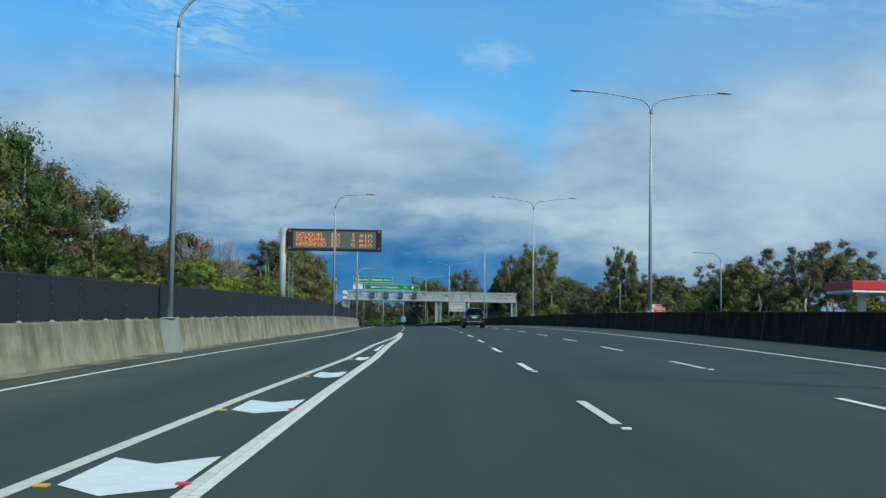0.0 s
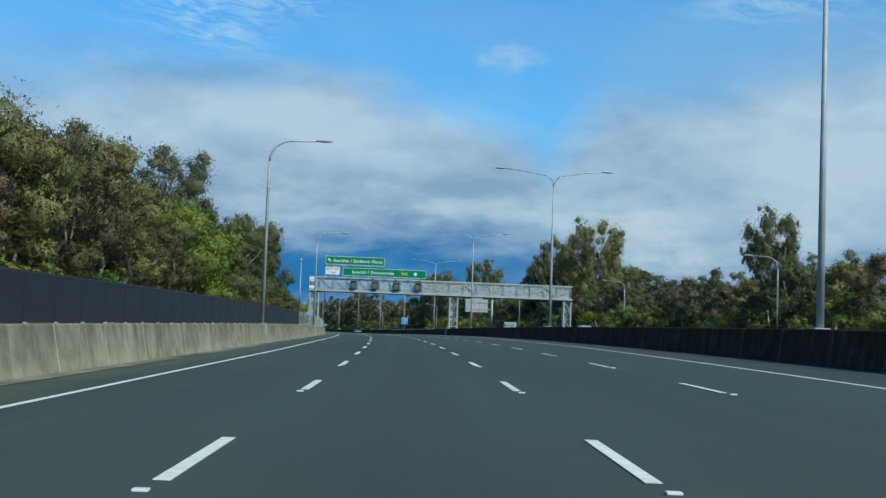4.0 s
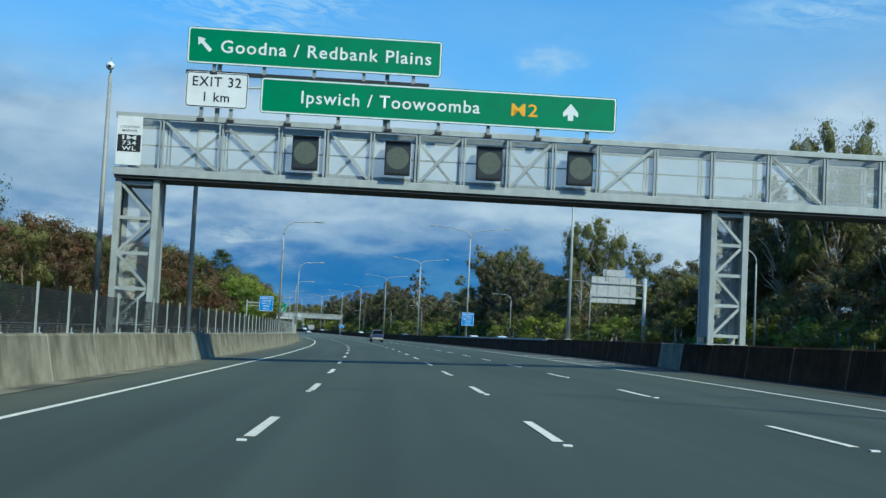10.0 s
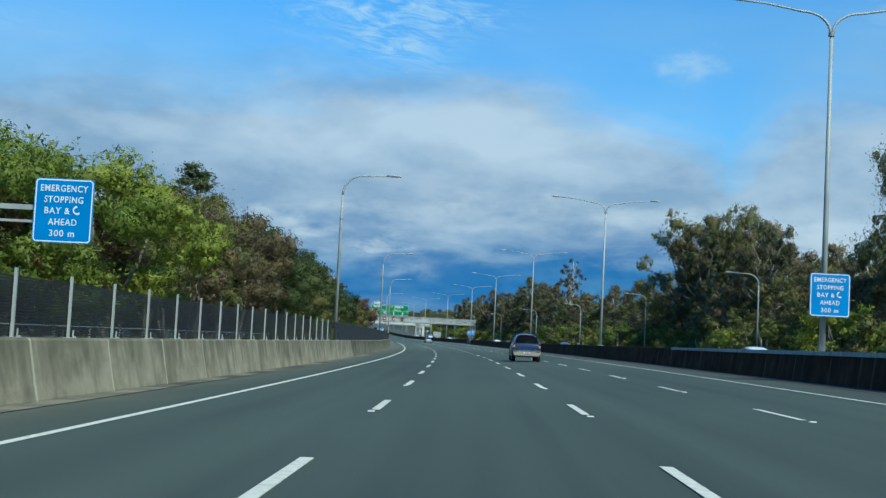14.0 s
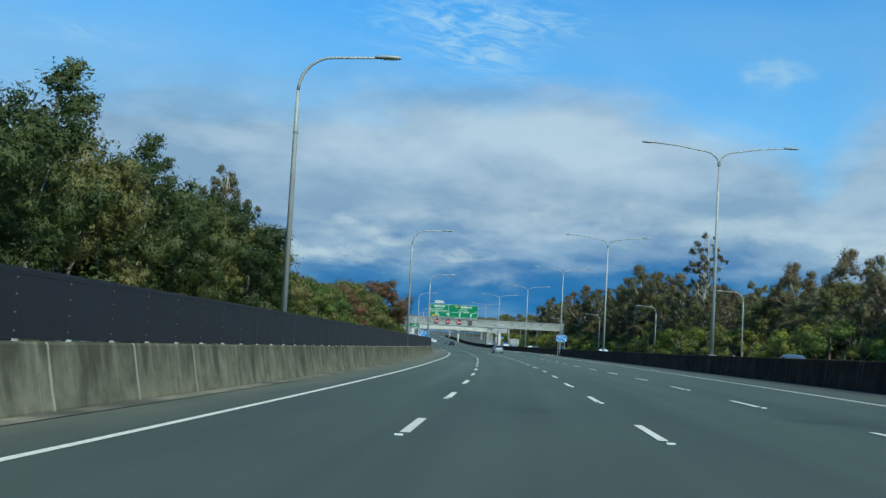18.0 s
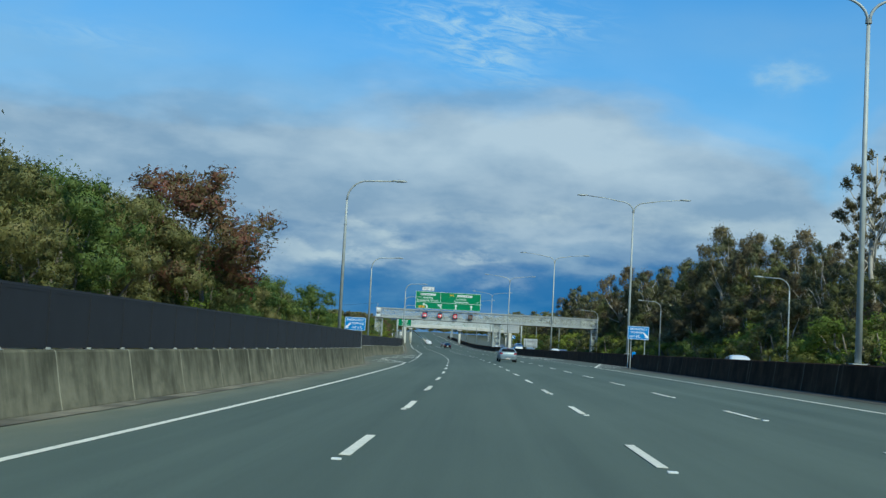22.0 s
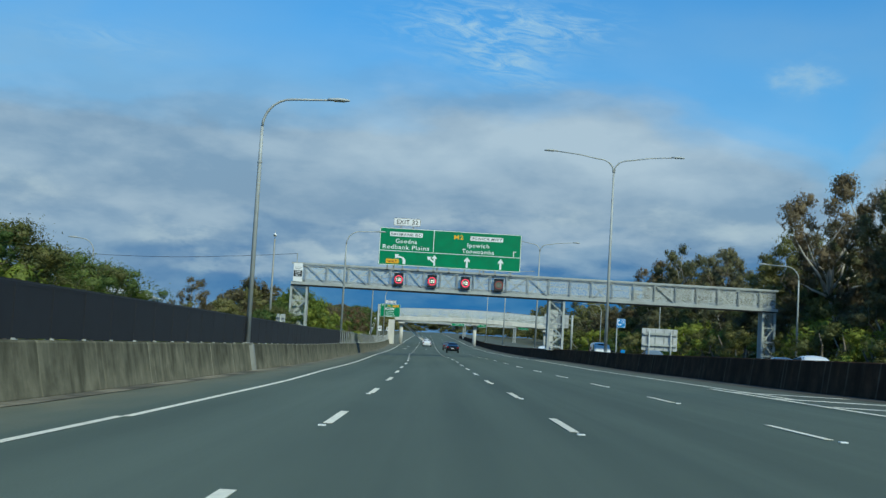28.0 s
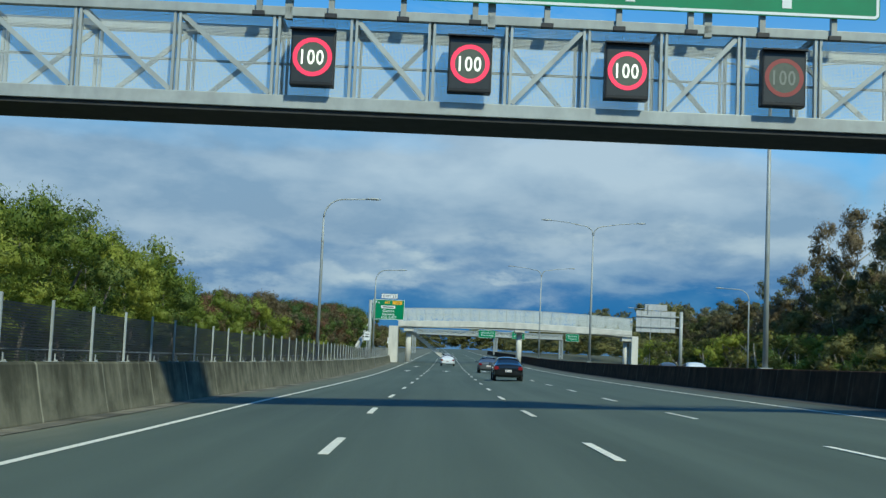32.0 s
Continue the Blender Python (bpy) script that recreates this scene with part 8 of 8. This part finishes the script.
def drape(shell, outline, way, name, material, parent, label="", lift=0.01, thick=0.02):
    """A piece that lies on the car's shell: its outline, (x, z) seen from behind or (y, z) seen from a side, laid against the curved panel."""
    bm = bmesh.new()
    bm.faces.new([bm.verts.new((a, 0, b)) for a, b in outline])
    bmesh.ops.triangulate(bm, faces=bm.faces[:])
    for _ in range(2):
        bmesh.ops.subdivide_edges(bm, edges=[e_ for e_ in bm.edges if e_.calc_length() > 0.07], cuts=1)
    bmesh.ops.triangulate(bm, faces=bm.faces[:])
    for v in bm.verts:
        a, b = v.co.x, v.co.z
        start, d = (Vector((a, -2.0, b)), Vector((0, 1, 0))) if way == 0 else (Vector((way * 3.0, a, b)), Vector((-way, 0, 0)))
        hit, place, nrm, _ = shell.ray_cast(start, d)
        if hit:
            v.co = place + nrm * lift
        else:
            v.co = start + d * (2.1 if way == 0 else 2.2)
    bmesh.ops.recalc_face_normals(bm, faces=bm.faces)
    look_out = Vector((0, -1, 0)) if way == 0 else Vector((way, 0, 0))
    if sum((f.normal.dot(look_out) * f.calc_area() for f in bm.faces), 0.0) < 0:
        bmesh.ops.reverse_faces(bm, faces=bm.faces[:])
    rim = bmesh.ops.extrude_face_region(bm, geom=bm.faces[:])
    fresh = {g for g in rim["geom"] if isinstance(g, bmesh.types.BMVert)}
    for v in bm.verts:
        if v not in fresh:
            v.co -= look_out * thick
    bm.normal_update()
    for e_ in bm.edges:
        e_.smooth = not (len(e_.link_faces) == 2 and e_.calc_face_angle(0.0) > 0.6)
    return part(name, bm, material, parent, label, smooth=True)


def hatchback(m):
    root = thing("hatchback", m, "silver-blue three-door hatchback in the lane beside, seen from behind", "car")
    # y, half width, floor, side crease, belt, top, half width at the top, crown
    st = [(0.0, 0.62, 0.3, 0.46, 0.62, 0.66, 0.5, 0.2), (0.03, 0.78, 0.25, 0.48, 0.74, 0.8, 0.66, 0.4), (0.09, 0.84, 0.23, 0.52, 0.92, 0.97, 0.7, 0.8), (0.22, 0.87, 0.22, 0.55, 0.99, 1.06, 0.69, 1.0), (0.42, 0.885, 0.21, 0.56, 1.0, 1.23, 0.69, 1.0), (0.7, 0.888, 0.2, 0.56, 0.985, 1.37, 0.655, 1.0),
          (1.2, 0.888, 0.2, 0.56, 0.965, 1.44, 0.645, 1.0), (1.9, 0.886, 0.2, 0.55, 0.945, 1.445, 0.64, 1.0), (2.45, 0.882, 0.2, 0.55, 0.93, 1.35, 0.64, 1.0), (3.1, 0.87, 0.2, 0.54, 0.92, 1.0, 0.66, 1.0), (3.75, 0.85, 0.2, 0.52, 0.82, 0.88, 0.66, 1.0), (4.1, 0.8, 0.22, 0.46, 0.68, 0.74, 0.6, 0.7), (4.25, 0.66, 0.3, 0.42, 0.55, 0.6, 0.5, 0.3)]
    body = car_body(st, BODY_SILVER, root, label="silver-blue painted body")
    bpy.context.view_layer.update()
    shell = body.evaluated_get(bpy.context.evaluated_depsgraph_get())
    drape(shell, smooth_loop([(-0.63, 1.05), (-0.3, 1.035), (0.3, 1.035), (0.63, 1.05), (0.66, 1.09), (0.53, 1.29), (0.3, 1.325), (-0.3, 1.325), (-0.53, 1.29), (-0.66, 1.09)]), 0, "rear_window", GLASS, root, "dark tinted glass")
    drape(shell, smooth_loop([(-0.52, 0.77), (0.52, 0.77), (0.46, 0.64), (0.25, 0.575), (0.0, 0.56), (-0.25, 0.575), (-0.46, 0.64)], 4), 0, "tailgate_panel", BODY_SILVER, root, lift=0.012)
    drape(shell, [(-0.55, 0.768), (0.55, 0.768), (0.55, 0.778), (-0.55, 0.778)], 0, "tailgate_seam", TRIM, root, lift=0.016)
    drape(shell, [(-0.54, 0.782), (0.54, 0.782), (0.53, 0.822), (-0.53, 0.822)], 0, "tailgate_handle", BODY_SILVER, root, "raised tailgate handle bar", lift=0.022)
    drape(shell, [(-0.38, 0.46), (0.38, 0.46), (0.34, 0.28), (-0.34, 0.28)], 0, "plate_recess", BODY_SILVER, root, lift=0.008)
    drape(shell, [(-0.4, 0.462), (0.4, 0.462), (0.4, 0.474), (-0.4, 0.474)], 0, "recess_seam", TRIM, root, lift=0.012)
    drape(shell, [(-0.74, 0.235), (0.74, 0.235), (0.76, 0.275), (-0.76, 0.275)], 0, "valance", TRIM, root, lift=0.008)
    for side in (-1, 1):
        lamp = drape(shell, smooth_loop(mirrored([(0.5, 0.79), (0.7, 0.77), (0.83, 0.8), (0.845, 0.93), (0.76, 1.0), (0.64, 0.985), (0.56, 0.89)], side), 4), 0, "tail_light", LIGHT_R, root, "red tail light with smoked upper lens", lift=0.012)
        drape(shell, smooth_loop(mirrored([(0.6, 0.925), (0.845, 0.91), (0.83, 0.95), (0.76, 0.995), (0.65, 0.98)], side), 4), 0, "smoked_lens", SMOKE, lamp, lift=0.018)
        drape(shell, mirrored([(0.44, 0.49), (0.82, 0.49), (0.82, 0.502), (0.44, 0.502)], side), 0, "bumper_seam", TRIM, root, lift=0.006)
        drape(shell, mirrored([(0.44, 0.504), (0.82, 0.504), (0.82, 0.53), (0.44, 0.53)], side), 0, "bumper_strip", BODY_SILVER, root, lift=0.016)
        drape(shell, mirrored([(0.5, 0.255), (0.66, 0.255), (0.66, 0.285), (0.5, 0.285)], side), 0, "reflector", LIGHT_R, root, lift=0.014)
        # side panes: the door's, and the curved quarter light behind it
        for name, pane in (("side_window", [(1.64, 0.995), (2.2, 0.985), (2.78, 0.97), (2.5, 1.16), (2.2, 1.31), (1.64, 1.345)]), ("quarter_window", [(0.92, 1.05), (1.25, 1.01), (1.58, 1.0), (1.58, 1.345), (1.25, 1.31), (1.0, 1.2)])):
            drape(shell, smooth_loop(pane, 3), side, name, GLASS, root, "dark tinted glass")
        part("door_handle", a_box(side * 0.878 - 0.02, side * 0.878 + 0.02, 1.74, 1.94, 0.84, 0.87, 0.012), BODY_SILVER, root)
        drape(shell, [(1.1, 0.5), (3.0, 0.5), (3.0, 0.54), (1.1, 0.54)], side, "rub_strip", BODY_SILVER, root, lift=0.014)
        drape(shell, [(1.5, 0.34), (1.506, 0.34), (1.56, 0.98), (1.552, 0.98)], side, "door_seam", TRIM, root, lift=0.008)
        for y in (0.78, 3.4):
            ring = [(y + 0.37 * math.cos(math.pi * k / 16), 0.3 + 0.385 * math.sin(math.pi * k / 16)) for k in range(17)]
            drape(shell, [(y + 0.4, 0.25)] + [(y + (a - y) * 1.08, b + 0.025) for a, b in ring] + [(y - 0.4, 0.25)], side, "arch_lip", BODY_SILVER, root, lift=0.012)
            # dark patch on the uncut panel stands for the shaded hollow round the wheel
            drape(shell, [(y + 0.37, 0.24)] + ring + [(y - 0.37, 0.24)], side, "wheel_well", TRIM, root, lift=0.016)
            wheel(root, side * 0.79, y, 0.32, 0.2, side)
        door_mirror(root, 0.97, 2.72, 0.98, side, BODY_SILVER)
    end_glass(root, 0.99, 1.385, 3.08, 2.36, 0.68, 0.55, -0.12, "windscreen")
    number_plate(root, 0.365, -0.004, 0.42)
    bm = bmesh.new()
    bmesh.ops.create_cone(bm, cap_ends=True, segments=20, radius1=0.058, radius2=0.052, depth=0.02)
    hit, place, nrm, _ = shell.ray_cast(Vector((0, -2, 0.9)), Vector((0, 1, 0)))
    part("badge", bm, ALLOY, root, "round silver badge", m=Matrix.Translation(place) @ nrm.to_track_quat("Z", "Y").to_matrix().to_4x4())
    hit, place, nrm, _ = shell.ray_cast(Vector((0, -2, 1.37)), Vector((0, 1, 0)))
    part("high_brake_light", a_box(-0.14, 0.14, place.y - 0.03, place.y + 0.04, 1.355, 1.385, 0.01), LIGHT_R, root)
    hit, place, nrm, _ = shell.ray_cast(Vector((0, -2, 1.08)), Vector((0, 1, 0)))
    part("wiper", bar([(0.0, place.y - 0.02, 1.055), (0.02, place.y - 0.02, 1.09), (-0.24, place.y, 1.105)], 0.014, 6), TRIM, root)
    part("tow_ball", bar([(0.0, 0.12, 0.26), (0.0, -0.06, 0.24), (0.0, -0.07, 0.33)], 0.028, 8), TRIM, root)
    part("aerial", bar([(0, 0.95, 1.43), (0, 0.8, 1.52)], 0.01, 5), TRIM, root)
    return root


def big_wagon(m, paint, lower, label, kind_name, rails, height=1.72, width=0.92, length=4.62, chrome_bar=True):
    root = thing(kind_name, m, label, "car")
    h, w = height, width
    st = [(0.02, w * 0.86, 0.4, 0.6, 0.86, 0.92, w * 0.74, 0.3), (0.05, w * 0.95, 0.34, 0.62, 1.0, 1.08, w * 0.78, 0.6), (0.16, w * 0.985, 0.3, 0.64, 1.08, 1.16, w * 0.78, 1.0), (0.34, w, 0.28, 0.66, 1.1, h * 0.86, w * 0.74, 1.0), (0.55, w, 0.27, 0.66, 1.1, h * 0.955, w * 0.7, 1.0),
          (1.0, w, 0.26, 0.66, 1.09, h * 0.99, w * 0.69, 1.0), (2.1, w, 0.26, 0.65, 1.07, h, w * 0.69, 1.0), (2.75, w, 0.26, 0.65, 1.05, h * 0.95, w * 0.7, 1.0), (3.5, w * 0.99, 0.26, 0.62, 1.02, 1.1, w * 0.76, 1.0), (4.1, w * 0.97, 0.26, 0.6, 0.95, 1.02, w * 0.74, 1.0), (length - 0.15, w * 0.9, 0.3, 0.55, 0.8, 0.88, w * 0.68, 0.6), (length, w * 0.72, 0.38, 0.5, 0.66, 0.72, w * 0.55, 0.3)]
    car_body(st, paint, root, label="glossy painted body")
    for side in (-1, 1):
        side_glass(st, root, 2.32, 3.2, 0.05, 0.5, side)
        side_glass(st, root, 1.32, 2.24, 0.04, 0.02, side)
        side_glass(st, root, 0.62, 1.24, 0.2, 0.02, side, "quarter_window")
        for y in (1.55, 2.5):
            part("door_handle", a_box(side * (w + 0.012) - 0.02, side * (w + 0.012) + 0.02, y, y + 0.2, 0.93, 0.965, 0.012), paint, root)
        lamp = part("tail_light", blob(mirrored([(w * 0.81, 0.8), (w * 0.95, 0.79), (w * 0.975, 1.0), (w * 0.93, 1.15), (w * 0.82, 1.13)], side), 0.14, 0.02), LIGHT_R, root, "red and clear tail light")
        part("clear_lens", blob(mirrored([(w * 0.825, 0.86), (w * 0.955, 0.85), (w * 0.965, 0.99), (w * 0.825, 1.0)], side), 0.03, 0.01), LIGHT_C, lamp, m=Matrix.Translation((0, -0.012, 0)))
        part("reflector", a_box(side * w * 0.8 - 0.09, side * w * 0.8 + 0.09, -0.045, 0.0, 0.6, 0.66, 0.008), LIGHT_R, root)
        for y in (0.85, 3.62):
            arch(root, w - 0.002, y, 0.37, side, lower)
            wheel(root, side * (w - 0.11), y, 0.365, 0.24, side)
        door_mirror(root, w + 0.12, 2.95, 1.18, side, paint)
        if rails:
            part("roof_rail", bar([(side * w * 0.6, 0.8, h * 0.93), (side * w * 0.62, 1.0, h * 0.995), (side * w * 0.62, 2.2, h + 0.015), (side * w * 0.62, 2.55, h * 0.94)], 0.022, 8), CHROME if rails > 1 else TRIM, root)
        part("side_cladding", a_box(side * w - 0.015, side * w + 0.015, 1.25, 3.2, 0.34, 0.48, 0.012), lower, root)
        if chrome_bar:
            ex = part("exhaust", bar([(side * 0.42, -0.075, 0.46), (side * 0.42, 0.2, 0.46)], 0.055, 14), SKID, root)
            part("bore", bar([(side * 0.42, -0.08, 0.46), (side * 0.42, -0.07, 0.46)], 0.04, 12), TRIM, ex)
    end_glass(root, 1.16, h * 0.925, 0.07, 0.37, w * 0.8, w * 0.7, 0.05, "rear_window")
    end_glass(root, 1.08, h * 0.94, 3.45, 2.8, w * 0.78, w * 0.68, -0.14, "windscreen")
    part("spoiler", a_box(-w * 0.58, w * 0.58, 0.36, 0.6, h * 0.945, h * 0.97, 0.012), paint, root)
    part("high_brake_light", a_box(-0.17, 0.17, 0.33, 0.37, h * 0.95, h * 0.97, 0.006), LIGHT_R, root)
    part("bumper", blob([(-w * 0.93, 0.48), (-w * 0.86, 0.36), (w * 0.86, 0.36), (w * 0.93, 0.48), (w * 0.94, 0.7), (-w * 0.94, 0.7)], 0.2, 0.03), lower, root, m=Matrix.Translation((0, -0.03, 0)))
    if chrome_bar:
        part("skid_plate", blob([(-0.62, 0.49), (-0.5, 0.53), (0.5, 0.53), (0.62, 0.49), (0.62, 0.59), (-0.62, 0.59)], 0.06, 0.015), SKID, root, "silver skid plate", m=Matrix.Translation((0, -0.05, 0)))
        part("tailgate_bar", a_box(-0.4, 0.4, -0.012, 0.05, 0.995, 1.065, 0.014), ALLOY, root, "chrome tailgate bar")
        part("plate_recess", a_box(-0.3, 0.3, 0.0, 0.05, 0.8, 0.98, 0.012), TRIM, root)
        number_plate(root, 0.9, -0.004, ink=SIGN_BACK)
    else:
        part("chrome_step", a_box(-w * 0.95, w * 0.95, -0.06, 0.05, 0.64, 0.7, 0.015), CHROME, root)
        number_plate(root, 0.55, -0.05)
    part("wiper", bar([(0.05, 0.08, 1.17), (-0.12, 0.06, 1.2), (0.36, 0.07, 1.21)], 0.014, 6), TRIM, root)
    part("badge_bar", a_box(-w * 0.72, -w * 0.5, -0.002, 0.04, 0.76, 0.785), CHROME, root)
    part("badge_bar", a_box(w * 0.52, w * 0.66, -0.002, 0.04, 0.76, 0.785), CHROME, root)
    return root


def plain_car(m, paint, label, name="sedan"):
    """Cars far off or mostly hidden by the median."""
    root = thing(name, m, label, "car")
    st = [(0.02, 0.74, 0.34, 0.52, 0.74, 0.8, 0.62, 0.4), (0.1, 0.84, 0.26, 0.54, 0.92, 0.98, 0.68, 0.8), (0.6, 0.875, 0.22, 0.56, 0.95, 1.02, 0.66, 1.0), (1.25, 0.88, 0.2, 0.56, 0.94, 1.38, 0.56, 1.0), (2.3, 0.88, 0.2, 0.56, 0.93, 1.44, 0.56, 1.0), (2.8, 0.875, 0.2, 0.55, 0.92, 1.28, 0.58, 1.0), (3.4, 0.87, 0.2, 0.54, 0.9, 0.97, 0.66, 1.0), (4.2, 0.83, 0.2, 0.5, 0.78, 0.84, 0.62, 0.8), (4.5, 0.66, 0.3, 0.44, 0.56, 0.62, 0.5, 0.3)]
    car_body(st, paint, root)
    for side in (-1, 1):
        side_glass(st, root, 1.0, 2.9, 0.35, 0.5, side)
        part("tail_light", blob(mirrored([(0.55, 0.68), (0.82, 0.66), (0.84, 0.86), (0.6, 0.86)], side), 0.1, 0.015), LIGHT_R, root)
        for y in (0.85, 3.5):
            arch(root, 0.874, y, 0.32, side, paint)
            wheel(root, side * 0.79, y, 0.315, 0.2, side)
        door_mirror(root, 0.96, 2.85, 0.97, side, paint)
    end_glass(root, 1.0, 1.36, 0.62, 1.2, 0.66, 0.56, 0.06, "rear_window")
    end_glass(root, 0.97, 1.37, 3.35, 2.5, 0.68, 0.55, -0.12, "windscreen")
    number_plate(root, 0.6, 0.012)
    return root


def delivery_van(m, paint, label):
    root = thing("van", m, label, "van")
    st = [(0.02, 0.86, 0.4, 0.7, 1.1, 1.9, 0.74, 0.6), (0.08, 0.92, 0.32, 0.7, 1.15, 2.02, 0.8, 1.0), (1.5, 0.93, 0.3, 0.7, 1.15, 2.08, 0.8, 1.0), (3.2, 0.93, 0.3, 0.7, 1.15, 2.06, 0.8, 1.0), (3.7, 0.93, 0.3, 0.7, 1.12, 1.85, 0.78, 1.0), (4.4, 0.92, 0.3, 0.66, 1.05, 1.15, 0.78, 1.0), (4.95, 0.8, 0.34, 0.6, 0.85, 0.92, 0.66, 0.5)]
    car_body(st, paint, root)
    for side in (-1, 1):
        side_glass(st, root, 3.0, 4.1, 0.02, 0.55, side)
        for y in (0.95, 3.95):
            arch(root, 0.925, y, 0.35, side, TRIM)
            wheel(root, side * 0.83, y, 0.34, 0.22, side)
        part("tail_light", a_box(side * 0.85 - 0.06, side * 0.85 + 0.06, -0.01, 0.05, 0.9, 1.3, 0.012), LIGHT_R, root)
        door_mirror(root, 1.04, 3.9, 1.25, side, TRIM)
        part("side_mark", a_box(side * 0.94 - 0.004, side * 0.94 + 0.004, 1.2, 1.9, 1.0, 1.6), SIGN_R, root)
    end_glass(root, 1.2, 1.75, -0.005, 0.05, 0.72, 0.66, 0.03, "rear_window")
    end_glass(root, 1.12, 1.95, 4.35, 3.6, 0.76, 0.7, -0.16, "windscreen")
    number_plate(root, 0.75, 0.0)


# traffic standing in its lanes
big_wagon(stand(100.2, 3.7, scale=0.93), BODY_BLACK, BODY_BLACK, "glossy black four-wheel-drive with chrome bar and roof rails", "black_suv", 2)
big_wagon(stand(424.0, 3.75), BODY_BLUE, BODY_TAN, "dark blue older four-wheel-drive with champagne lower body", "blue_wagon", 1, 1.68, 0.86, 4.35, False)
hatchback(stand(657.0, 3.55, turn=1.5) @ Matrix.Diagonal((0.9, 0.93, 0.89, 1)))
for s, e, paint, label in ((865.0, 3.6, BODY_BLACK, "black car far ahead in the traffic"), (900.0, 3.6, BODY_GREY, "grey sedan far ahead in the traffic"), (950.0, 0.1, BODY_WHITE, "white sedan far ahead in the traffic"), (985.0, 0.0, BODY_WHITE, "white sedan far ahead under the footbridge")):
    plain_car(stand(s, e), paint, label)
for s, e, paint, label in ((212.0, 17.0, BODY_TAN, "champagne sedan on the opposite carriageway"), (399.0, 17.2, BODY_WHITE, "white sedan on the opposite carriageway"), (424.0, 17.0, BODY_WHITE, "white sedan beyond the median barrier"), (525.0, 17.0, BODY_GREY, "grey sedan beyond the median barrier"), (629.0, 17.0, BODY_WHITE, "white sedan beyond the median in traffic"), (753.0, 17.2, BODY_WHITE, "white sedan of the oncoming traffic"), (770.0, 20.6, BODY_GREY, "grey sedan of the oncoming traffic"), (792.0, 17.0, BODY_SILVER, "silver sedan of the oncoming traffic"), (880.0, 17.0, BODY_WHITE, "white sedan in the distant oncoming traffic"), (910.0, 20.4, BODY_GREY, "grey sedan in the distant oncoming traffic")):
    plain_car(stand(s, e, 0, 180), paint, label)
delivery_van(stand(826.0, 18.0, 0, 180), BODY_WHITE, "white delivery van of the oncoming traffic")
